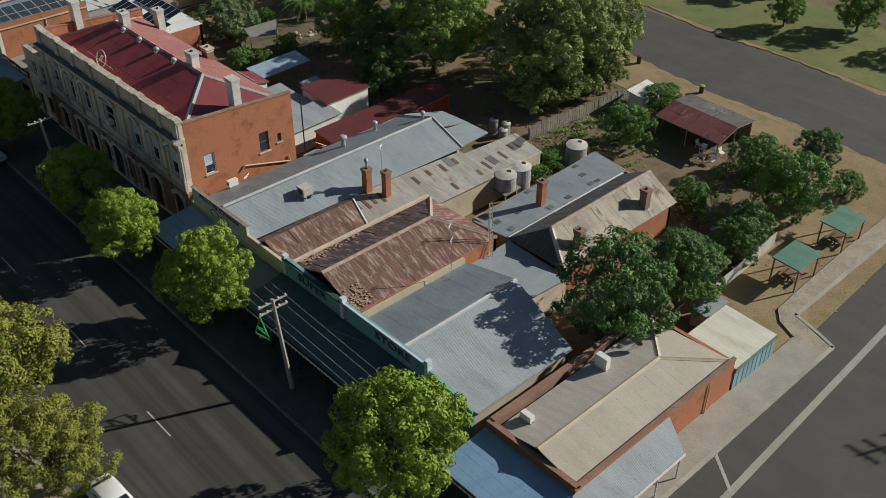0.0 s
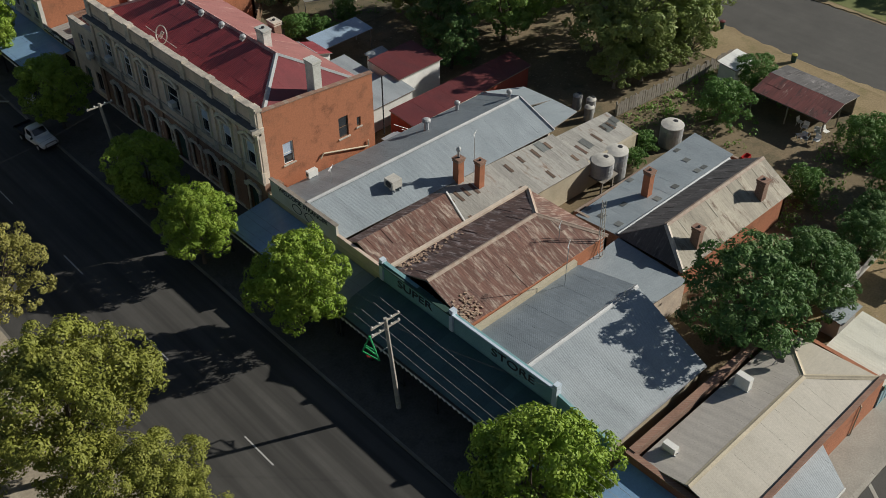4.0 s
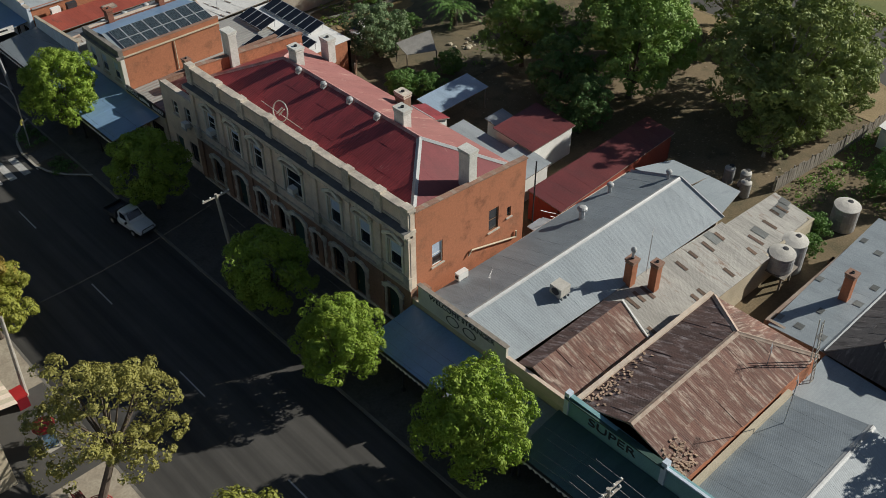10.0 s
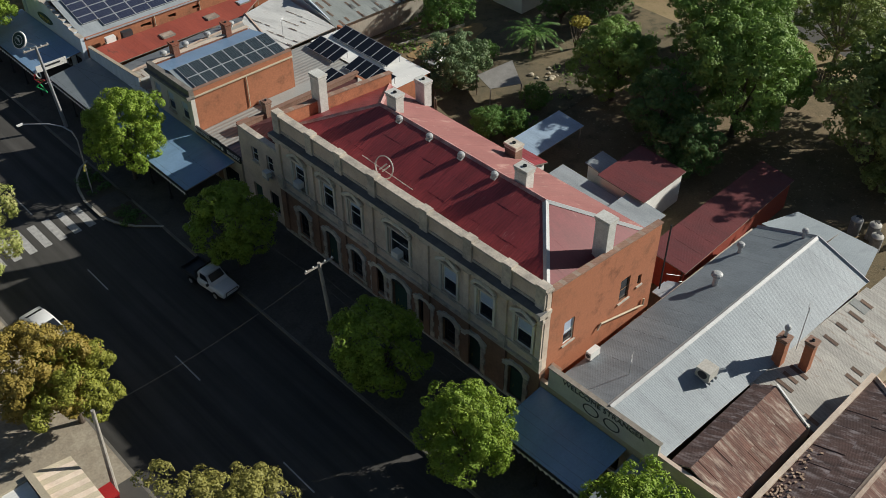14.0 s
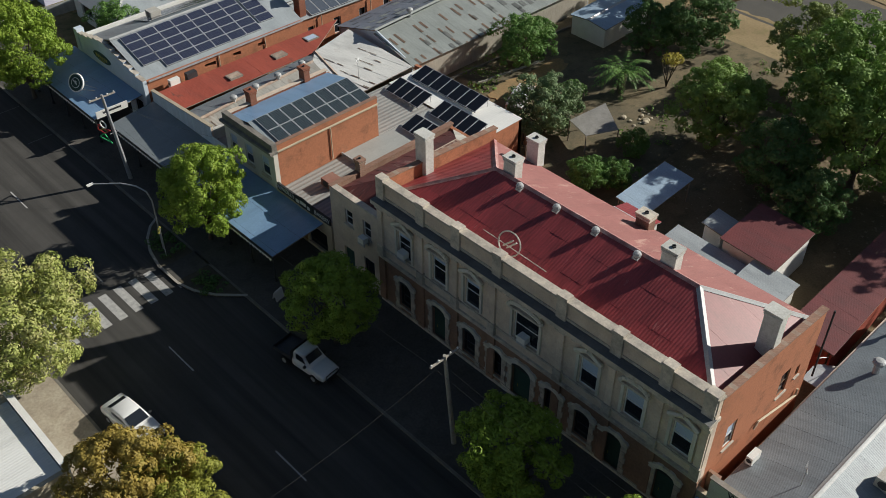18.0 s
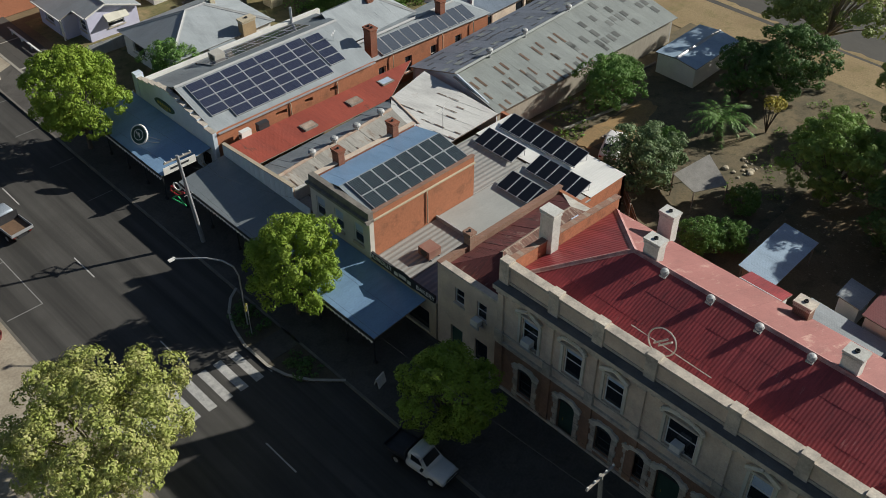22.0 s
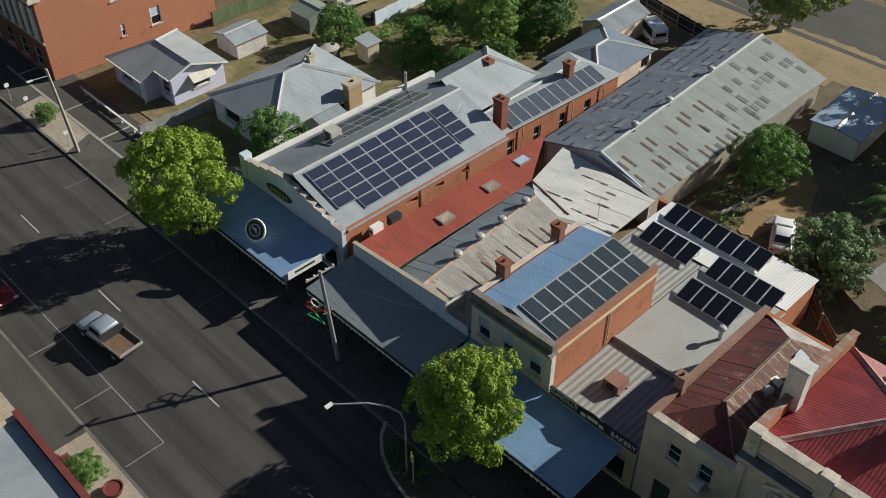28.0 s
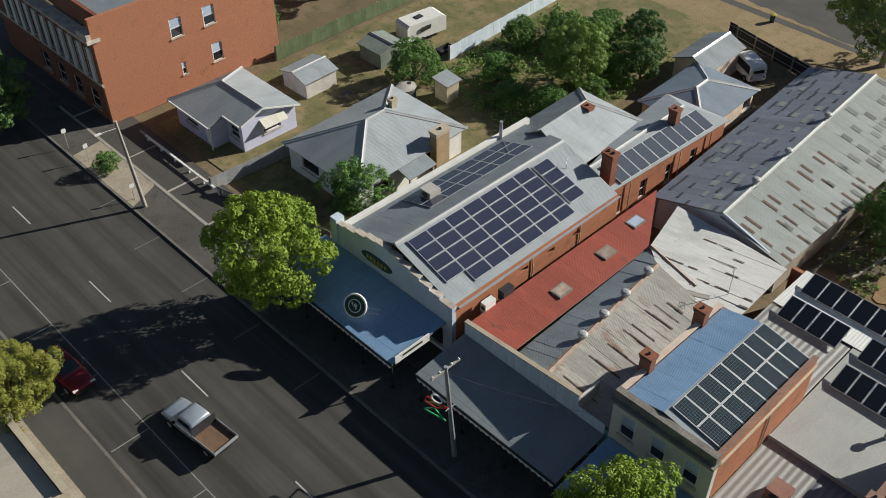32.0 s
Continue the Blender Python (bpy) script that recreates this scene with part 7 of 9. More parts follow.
hut("white_shed", 69.4, 76.2, 101.4, 105.8, 2.5, 2.8, "x", WHITE, SKY_IRON, "weathered white shed in the dry yard")
hut("tin_shed", 75.4, 78.4, 50.2, 52.0, 2.2, 2.2, "x", WHITE, WHITE_IRON, "small white-roofed shed near the back fence")
rs = thing("rusted_open_shed", (76.4, 43.5, 0), "open lean-to shed with rusted red iron roof", "shed")
roof_plane(rs, [(73.4, 39.8, 2.2), (76.4, 39.8, 2.9), (76.4, 47.2, 2.9), (73.4, 47.2, 2.2)], CRIMSON_RUST, 0.7, 2.4, jitter=0.03)
# Far slope: its black shade is put into the sheet's colour.
roof_plane(rs, [(76.4, 39.8, 2.9), (79.6, 39.8, 2.3), (79.6, 47.2, 2.3), (76.4, 47.2, 2.9)], SHADE_STREAK_IRON, 0.7, 2.4, jitter=0.03)
for x in (73.5, 76.4, 79.4):
    for y in (40.0, 43.5, 47.0):
        part("post", Mesh().tube((x, y, 0), (x, y, 2.2 if x != 76.4 else 2.8), 0.07), TIMBER, rs)
wall(rs, "wall", (79.5, 40.0), (79.5, 47.0), 0, 2.2, (-1, 0), TIMBER, 0.06)
for i in range(9):
    x, y = 72.2 + 2.6 * rng.random(), 39.8 + 2.6 * rng.random()
    ch = thing("garden_chair", (x, y, 0), "white metal garden chair among yard clutter", "chair", "garden chairs")
    a = rng.uniform(0, 6.28)
    ca, sa = math.cos(a), math.sin(a)
    R = lambda u, v, w: (x + u * ca - v * sa, y + u * sa + v * ca, w)
    for u, v in ((-0.22, -0.22), (0.22, -0.22), (0.22, 0.22), (-0.22, 0.22)):
        part("leg", Mesh().tube(R(u, v, 0), R(u * 0.9, v * 0.9, 0.45), 0.02, n=5), WHITE, ch)
    part("seat", Mesh().prism([R(-0.25, -0.25, 0.45), R(0.25, -0.25, 0.45), R(0.25, 0.25, 0.45), R(-0.25, 0.25, 0.45)], (0, 0, 0.03)), WHITE, ch)
    part("backrest", Mesh().prism([R(-0.25, 0.23, 0.5), R(0.25, 0.23, 0.5), R(0.25, 0.33, 0.95), R(-0.25, 0.33, 0.95)], (0.01, 0.02, 0)), WHITE, ch)

fence((63.5, 54.9), (79.6, 52.9), 1.7, TIMBER, "leaning grey paling fence along the yard", 0.3, 0.05, 0.14)
fence((79.6, 57.9), (79.6, 84.0), 1.5, TIMBER, "grey paling fence behind the gum trees", 0.3, 0.04, 0.08)
fence((44.6, 86.4), (52.4, 96.2), 1.8, BROWN_WOOD, "brown paling fence behind the hotel", 0.3, 0.02, 0.03)
fence((54.4, 29.2), (66.0, 29.5), 1.6, PALE_TIN, "pale panel fence along the corner yard", 0.6, 0.01, 0.02)
hut("corner_lean_to", 51.7, 54.1, 26.95, 28.2, 2.1, 2.1, "x", STEEL, IRON, "small grey iron shed behind the carport")
hut("service_roof", 52.0, 53.8, 75.5, 77.0, 2.4, 2.4, "x", WHITE, IRON_PALE, "small pale roof behind the hotel", "outbuilding")
fence((57.0, 149.0), (79.0, 149.6), 1.8, PALEBLUE, "blue-grey sheet fence between the yards", 0.5, 0.01, 0.02)
fence((46.0, 161.0), (80.0, 160.0), 1.8, plain("green_sheet_fence", (0.13, 0.17, 0.08)), "weathered green sheet fence", 0.5, 0.01, 0.02)
fence((76.5, 119.0), (79.0, 132.0), 1.7, DARKPAINT, "dark sheet fence beside the shed", 0.5, 0.02, 0.02)
fence((30.3, 148.2), (38.6, 147.7), 1.5, STEEL, "grey sheet fence beside the lavender cottage", 0.5, 0.0, 0.01)
fence((31.0, 147.9), (33.6, 137.0), 1.0, TIMBER, "low weathered fence around the white house", 0.3, 0.03, 0.05)
edge = thing("garden_edging", (60, 107, 0), "long concrete garden edging beside the dry lawn", "edging")
part("edging", Mesh().prism([(54.2, 108.2, 0), (70.6, 106.6, 0), (70.6, 106.8, 0), (54.2, 108.4, 0)], (0, 0, 0.25)), KERB, edge)
sail = thing("shade_sail", (56.2, 90.9, 0), "grey shade canopy on timber posts", "shade canopy")
part("canopy", Mesh().prism([(55.2, 93.4, 2.4), (59.1, 92.7, 2.6), (57.1, 89.5, 2.3), (54.5, 90.9, 2.3)], (0, 0, 0.05)), plain("grey_canvas", (0.27, 0.26, 0.24)), sail)
for x, y, h in ((55.2, 93.4, 2.4), (59.1, 92.7, 2.6), (57.1, 89.5, 2.3), (54.5, 90.9, 2.3)):
    part("post", Mesh().tube((x, y, 0), (x, y, h), 0.05), TIMBER, sail)

# picnic shelters on the corner
for k, (x, y, w) in enumerate(((62.75, 27.9, 3.4), (70.1, 27.95, 3.4))):
    sh = thing("picnic_shelter", (x, y, 0), "picnic shelter with flat green iron roof", "picnic shelter", "picnic shelters", sheet=None)
    roof_plane(sh, [(x - w / 2, y - 1.2, 2.2), (x + w / 2, y - 1.2, 2.2), (x + w / 2, y + 1.2, 2.32), (x - w / 2, y + 1.2, 2.32)], roofing("green_shelter_iron" if k else "shelter_iron", (0.13, 0.27, 0.2), (0.11, 0.23, 0.17), amount=0.0, vary=0.03), 0.78, 4)
    for dx in (-w / 2 + 0.2, w / 2 - 0.2):
        for dy in (-1.05, 1.05):
            part("post", Mesh().box(x + dx - 0.05, x + dx + 0.05, y + dy - 0.05, y + dy + 0.05, 0, 2.15), BROWN_WOOD, sh)
    tb = thing("picnic_table", (x, y, 0), "brown timber picnic table under the shelter", "picnic table", "picnic tables", sheet=None)
    part("tabletop", Mesh().box(x - 0.9, x + 0.9, y - 0.35, y + 0.35, 0.7, 0.76), BROWN_WOOD, tb)
    for dy in (-0.65, 0.65):
        part("bench", Mesh().box(x - 0.9, x + 0.9, y + dy - 0.14, y + dy + 0.14, 0.42, 0.47), BROWN_WOOD, tb)
    for dx in (-0.6, 0.6):
        part("leg", Mesh().box(x + dx - 0.05, x + dx + 0.05, y - 0.7, y + 0.7, 0.32, 0.42).box(x + dx - 0.05, x + dx + 0.05, y - 0.06, y + 0.06, 0, 0.7), BROWN_WOOD, tb)
for x, y, c in ((66.3, 26.4, BROWN_WOOD), (74.0, 26.2, BROWN_WOOD), (84.2, 130.1, GOLD), (84.6, 57.6, MAROON_IRON), (83.9, 48.6, GOLD)):
    b = thing("bin", (x, y, 0), "upright bin standing on the verge", "bin", "bins")
    part("body", Mesh().lathe((x, y, 0), [(0.24, 0), (0.3, 0.9)], 10), DARKGREEN if c != BROWN_WOOD else BROWN_WOOD, b)
    part("lid", Mesh().lathe((x, y, 0.9), [(0.32, 0), (0.3, 0.08), (0.05, 0.16)], 10), c, b)

# ---- houses to the north ----


def hip_house(name, x0, x1, y0, y1, ze, zr, wallmat, roofmat, label):
    h = thing(name, ((x0 + x1) / 2, (y0 + y1) / 2, 0), label, "house", "houses")
    i = 0.35
    ins = (y1 - y0) / 2
    wins_w = [(1.0, 3.0, 1.0, 2.3), (5.0, 7.2, 1.0, 2.3)]
    wall(h, "wall", (x0 + i, y0 + i), (x0 + i, y1 - i), 0, ze, (1, 0), wallmat, 0.2, [w for w in wins_w if w[1] < y1 - y0 - 1])
    wall(h, "wall", (x1 - i, y0 + i), (x1 - i, y1 - i), 0, ze, (-1, 0), wallmat, 0.2)
    wins = [(1.2, 2.8, 1.0, 2.3), (6.2, 7.4, 1.0, 2.3)]
    wall(h, "wall", (x0 + i + 0.2, y0 + i), (x1 - i - 0.2, y0 + i), 0, ze, (0, 1), wallmat, 0.2, wins)
    wall(h, "wall", (x0 + i + 0.2, y1 - i), (x1 - i - 0.2, y1 - i), 0, ze, (0, -1), wallmat, 0.2)
    for w in wins_w:
        if w[1] < y1 - y0 - 1:
            window(h, (x0 + i, y0 + i + (w[0] + w[1]) / 2, 1.0), w[1] - w[0], 1.3, (-1, 0), WHITE, 0)
    for w in wins:
        window(h, (x0 + i + 0.2 + (w[0] + w[1]) / 2, y0 + i, 1.0), w[1] - w[0], 1.3, (0, -1), WHITE, 0)
    ym = (y0 + y1) / 2
    a, b = (x0 + ins, ym, zr), (x1 - ins, ym, zr)
    if b[0] < a[0]:
        a = b = ((x0 + x1) / 2, ym, zr)
        roof_plane(h, [(x0, y0, ze), (x1, y0, ze), a], roofmat, 0.78, 6)
        roof_plane(h, [(x0, y1, ze), (x1, y1, ze), a], roofmat, 0.78, 6)
    else:
        roof_plane(h, [(x0, y0, ze), (x1, y0, ze), b, a], roofmat, 0.78, 6)
        roof_plane(h, [(x0, y1, ze), (x1, y1, ze), b, a], roofmat, 0.78, 6)
        capping(h, a, b)
    roof_plane(h, [(x0, y0, ze), (x0, y1, ze), a], roofmat, 0.78, 6)
    roof_plane(h, [(x1, y0, ze), (x1, y1, ze), b], roofmat, 0.78, 6)
    for p, q in ((a, (x0, y0, ze + 0.02)), (a, (x0, y1, ze + 0.02)), (b, (x1, y0, ze + 0.02)), (b, (x1, y1, ze + 0.02))):
        capping(h, p, q)
    return h


hl = hip_house("white_house", 36.6, 48.0, 137.3, 146.8, 2.9, 5.2, WHITE, IRON_PALE, "low white house with grey iron hip roof")
roof_plane(hl, [(40.6, 136.0, 2.4), (43.4, 136.0, 2.4), (42, 136.0, 3.9)][:2] + [(43.4, 138.2, 3.0), (40.6, 138.2, 3.0)], IRON, 0.78, 5, name="porch_roof")
for x in (40.8, 43.2):
    part("porch_post", Mesh().box(x - 0.06, x + 0.06, 136.15, 136.27, 0, 2.35), CREAM, hl)
chimney((44.9, 137.3, 0.6), 1.4, 0.8, 4.0, plain("tan_brick", (0.42, 0.3, 0.17), (0.33, 0.24, 0.14)), CREAM, 1, "broad tan brick chimney on the white house")
chimney((44.4, 142.4, 4.7), 0.5, 0.5, 0.9, CREAM, CREAM, 1, "small brick chimney on the white house", group="brick chimneys")

lav = thing("lavender_cottage", (37.2, 154.5, 0), "small lavender weatherboard cottage with grey iron roof", "house", "houses", sheet=None)
wall(lav, "wall", (33.8, 153.0), (33.8, 158.4), 0, 2.42, (1, 0), LAVENDER, 0.2, [(0.3, 1.2, 0.1, 2.1), (2.2, 4.0, 0.9, 2.1)])
window(lav, (33.8, 156.1, 0.9), 1.8, 1.2, (-1, 0), WHITE, 2)
part("door", Mesh().box(33.9, 33.96, 153.3, 154.2, 0.1, 2.1), WHITE, lav)
wall(lav, "wall", (34.0, 153.0), (35.3, 153.0), 0, 2.45, (0, 1), LAVENDER, 0.2)
wall(lav, "wall", (35.3, 150.75), (35.3, 153.0), 0, 2.9, (1, 0), LAVENDER, 0.2, [(0.5, 1.8, 0.9, 2.1)])
window(lav, (35.3, 151.9, 0.9), 1.3, 1.2, (-1, 0), WHITE, 1)
wall(lav, "gable_wall", (35.5, 150.75), (37.3, 150.75), 0, (2.98, 3.55), (0, 1), LAVENDER, 0.2)
wall(lav, "gable_wall", (37.3, 150.75), (40.8, 150.75), 0, (3.55, 2.42), (0, 1), LAVENDER, 0.2, [(0.1, 1.9, 0.9, 2.1)])
window(lav, (38.3, 150.75, 0.9), 1.8, 1.2, (0, -1), WHITE, 2)
part("window_hood", Mesh().prism([(37.1, 150.75, 2.35), (39.5, 150.75, 2.35), (39.5, 149.95, 1.85), (37.1, 149.95, 1.85)], (0, 0, 0.05)), CREAM_WHITE, lav, "pale sheet hood over the window")
for x in (37.15, 39.45):
    part("hood_bracket", Mesh().tube((x, 150.75, 1.7), (x, 150.05, 1.86), 0.025, n=6), WHITE, lav)
for a, b in (((35.0, 150.35, 2.72), (37.3, 150.35, 3.52)), ((37.3, 150.35, 3.52), (41.1, 150.35, 2.24))):
    part("barge_board", Mesh().prism([a, b, (b[0], b[1], b[2] + 0.16), (a[0], a[1], a[2] + 0.16)], (0, -0.05, 0)), WHITE, lav)
wall(lav, "wall", (40.8, 150.95), (40.8, 158.4), 0, 2.4, (-1, 0), LAVENDER, 0.2)
wall(lav, "wall", (34.0, 158.4), (40.8, 158.4), 0, 2.4, (0, -1), LAVENDER, 0.2)
roof_plane(lav, [(37.3, 150.4, 3.65), (37.3, 156.2, 3.65), (41.1, 158.9, 2.38), (41.1, 150.4, 2.38)], IRON_PALE, 0.78, 5, down=(1, 0, 0))
roof_plane(lav, [(37.3, 150.4, 3.65), (37.3, 153.0, 3.65), (34.95, 153.0, 2.87), (34.95, 150.4, 2.87)], IRON_PALE, 0.78, 5, down=(-1, 0, 0))
roof_plane(lav, [(37.3, 153.0, 3.65), (37.3, 156.2, 3.65), (33.4, 158.9, 2.35), (33.4, 152.8, 2.35), (34.95, 152.8, 2.87)], IRON_PALE, 0.78, 6, down=(-1, 0, 0))
# North hip: the dark copy of the roof's iron paints its shade.
roof_plane(lav, [(33.4, 158.9, 2.35), (41.1, 158.9, 2.38), (37.3, 156.2, 3.65)], IRON_DARK, 0.78, 6, down=(0, 1, 0))
capping(lav, (37.3, 150.4, 3.65), (37.3, 156.2, 3.65))
capping(lav, (37.3, 156.2, 3.65), (33.4, 158.9, 2.37))
capping(lav, (37.3, 156.2, 3.65), (41.1, 158.9, 2.4))
part("gutter", Mesh().box(33.28, 33.4, 152.8, 158.9, 2.24, 2.36), WHITE, lav)
part("gutter", Mesh().box(34.83, 34.95, 150.4, 152.78, 2.76, 2.88), WHITE, lav)
part("porch_post", Mesh().box(33.5, 33.62, 152.85, 152.97, 0, 2.3), WHITE, lav)
rf = thing("rail_fence", (30.3, 153, 0), "low white rail fence beside the footpath", "fence", "yard fences")
for k in range(6):
    part("post", Mesh().box(30.2, 30.34, 147.2 + 2.1 * k - 0.07, 147.2 + 2.1 * k + 0.07, 0, 0.75), WHITE, rf)
part("rail", Mesh().box(30.18, 30.36, 147.1, 158.0, 0.6, 0.74), WHITE, rf)

bb = thing("brick_hall", (38, 168, 0), "tall two-storey red brick building with white windows", "building")
wall(bb, "side_wall", (30.4, 162.6), (47.0, 161.9), 0, 11.8, (0, 1), HALL_BRICK, 0.35, [(6.5, 7.6, 6.7, 8.8), (9.6, 10.7, 6.7, 8.8), (9.9, 10.9, 2.3, 4.4), (6.9, 7.3, 2.3, 3.7)])
# Blinds added only to imitate the pale reflection in these panes.
for s, zz, w, hh in ((7.05, 6.7, 1.1, 2.1), (10.15, 6.7, 1.1, 2.1), (10.4, 2.3, 1.0, 2.1), (7.1, 2.3, 0.4, 1.4)):
    window(bb, (30.4 + s, 162.6 - s * 0.0421, zz), w, hh, (0, -1), WHITE, 1, True, 0.12, 0.55)
fh = [(0.9 + 1.6 * k, 1.9 + 1.6 * k, 5.2, 8.2) for k in range(10)] + [(1.2 + 3.0 * k, 2.6 + 3.0 * k, 1.0, 3.2) for k in range(4)]
wall(bb, "front_wall", (30.4, 162.96), (30.4, 182), 0, 9.4, (1, 0), RED_BRICK, 0.35, fh)
for a, b, c, d in fh:
    window(bb, (30.4, 162.96 + (a + b) / 2, c), b - a, d - c, (-1, 0), WHITE, 1)
for k in range(11):
    yy = 163.96 + 1.6 * k - 0.4
    part("pilaster", Mesh().box(30.22, 30.4, yy - 0.28, yy + 0.28, 4.82, 8.5), WHITE, bb, "white painted pilaster")
part("cornice", Mesh().box(29.9, 31.0, 162.4, 182, 9.4, 9.7), STONE, bb)
part("parapet_block", Mesh().box(30.0, 31.6, 162.6, 164.2, 9.7, 10.3), STONE, bb)
part("band", Mesh().box(30.25, 30.4, 162.5, 182, 4.5, 4.8), STONE, bb)
wall(bb, "attic_wall", (31.2, 162.96), (31.2, 182), 9.7, 11.8, (1, 0), RED_BRICK, 0.3)
roof_plane(bb, [(31.5, 163, 11.5), (46.9, 162.3, 11.5), (46.9, 182, 11.5), (31.5, 182, 11.55)], IRON_DARK, 0.9, 8, down=(1, 0, 0))
wall(bb, "rear_wall", (47.0, 162.3), (47.0, 182), 0, 11.5, (-1, 0), RED_BRICK, 0.35)
hut("garden_shed", 43.9, 47.2, 153.6, 157.0, 1.9, 2.5, "x", PALE_TIN, IRON_PALE, "pale tin garden shed on the lawn")
hut("green_shed", 51.6, 54.4, 152.6, 155.6, 1.9, 2.4, "y", plain("green_tin", (0.2, 0.24, 0.2)), plain("green_tin_roof", (0.24, 0.28, 0.24)), "grey-green tin garden shed")
hut("cream_outhouse", 51.8, 53.2, 143.8, 145.4, 2.2, 2.2, "x", plain("cream_boards", (0.55, 0.48, 0.33)), IRON_PALE, "small cream outhouse in the yard", "outhouse")
tank((49.8, 147.0, 0), 0.9, 1.6, "dark round water tank beside the house", plain("dark_tank", (0.08, 0.085, 0.085)))
# Both roofs carry the gum tree's shade in their even dark colour.
h2 = hip_house("iron_roofed_house", 60.6, 69.2, 122.5, 129.4, 2.8, 4.2, STUCCO, HOUSE_IRON, "low house with tree shade painted into its iron roof")
hut("rear_outbuilding", 68.8, 74.4, 127.6, 131.4, 2.6, 3.6, "x", STUCCO, IRON_DARK, "grey iron-roofed outbuilding by the verge")
cv = thing("caravan", (58, 154.8, 0), "white caravan parked in the side yard", "caravan")
m = Mesh()
m.prism([(55.9, 153.7, 0.5), (60.3, 153.0, 0.5), (60.3, 153.0, 2.2), (59.9, 153.1, 2.5), (56.2, 153.7, 2.5), (55.9, 153.7, 2.2)], (0.3, 2.1, 0))
part("body", m, WHITE, cv)
part("window", Mesh().box(57.4, 58.6, 153.28, 153.38, 1.4, 1.9), GLASS, cv)
part("roof_vent", Mesh().box(57.6, 58.4, 154.2, 154.8, 2.5, 2.6), DARKPAINT, cv)
for x in (57.6, 58.6):
    part("wheel", Mesh().tube((x, 153.4, 0.32), (x, 153.65, 0.32), 0.32, n=12), RUBBER, cv)

rk = random.Random(9)
for k in range(16):
    x, y, r = rk.uniform(60.8, 63.4), rk.uniform(90.0, 92.2), rk.uniform(0.12, 0.3)
    m = Mesh().lathe((x, y, -0.02), [(r * 0.9, 0), (r, r * 0.4), (r * rk.uniform(0.5, 0.8), r * 0.85), (0.02, r)], 7)
    m.v = [(a + rk.uniform(-0.04, 0.04), b + rk.uniform(-0.04, 0.04), c) for a, b, c in m.v]
    lump("garden_stone", m, CREAM, (x, y, 0), "pale rough stone edging the garden bed", "stone", "garden stones")
for k, (x, y, sx, sy, sz, c) in enumerate(((57.8, 150.6, 1.6, 0.9, 0.5, DARKPAINT), (46.6, 151.6, 1.1, 0.5, 0.25, TIMBER), (60.4, 145.4, 0.9, 0.5, 0.4, WHITE), (62.4, 57.2, 0.8, 0.6, 0.5, STEEL), (59.4, 47.6, 0.7, 0.7, 0.6, BROWN_WOOD), (66.4, 43.0, 0.9, 0.5, 0.35, RED_PAINT))):
    ct = thing("crate", (x, y, 0), "weathered slatted crate lying in the yard", "crate", "yard crates")
    for j in range(4):
        part("slat", Mesh().box(x - sx / 2, x + sx / 2, y - sy / 2, y - sy / 2 + 0.03, sz * j / 4 + 0.01, sz * (j + 0.85) / 4), c, ct)
        part("slat", Mesh().box(x - sx / 2, x + sx / 2, y + sy / 2 - 0.03, y + sy / 2, sz * j / 4 + 0.01, sz * (j + 0.85) / 4), c, ct)
    for s_ in (-1, 1):
        part("end_panel", Mesh().box(x + s_ * sx / 2 - 0.02, x + s_ * sx / 2 + 0.02, y - sy / 2 + 0.03, y + sy / 2 - 0.03, 0, sz), c, ct)
    part("base", Mesh().box(x - sx / 2, x + sx / 2, y - sy / 2 + 0.03, y + sy / 2 - 0.03, 0.0, 0.04), c, ct)

# bare sandy ground and concrete edging in the yard behind the bakery
rg = random.Random(31)
rim = []
for k in range(30):
    a = 2 * math.pi * k / 30
    r = 1 + 0.22 * math.sin(3 * a + 0.6) + rg.uniform(-0.12, 0.12)
    rim.append((60.0 + 4.6 * r * math.cos(a), 102.4 + 1.9 * r * math.sin(a), 0.0))
lump("bare_ground", Mesh().prism([(x, y, -0.05) for x, y, _ in rim], (0, 0, 0.058)), OCHRE, (60, 102.4, 0), "worn patch of bare ochre ground", "ground", kind="structure")
ed = thing("garden_edging", (59.5, 105.0, 0), "pale concrete edging along the shed yard", "edging", kind="structure")
for k in range(8):
    x, y = 56.0 + 0.95 * k, 105.75 - 0.215 * k
    part("edging_block", Mesh().prism([(x, y, -0.05), (x + 0.92, y - 0.208, -0.05), (x + 0.95, y - 0.05, -0.05), (x + 0.03, y + 0.16, -0.05)], (0, 0, 0.27)), CONCRETE, ed)

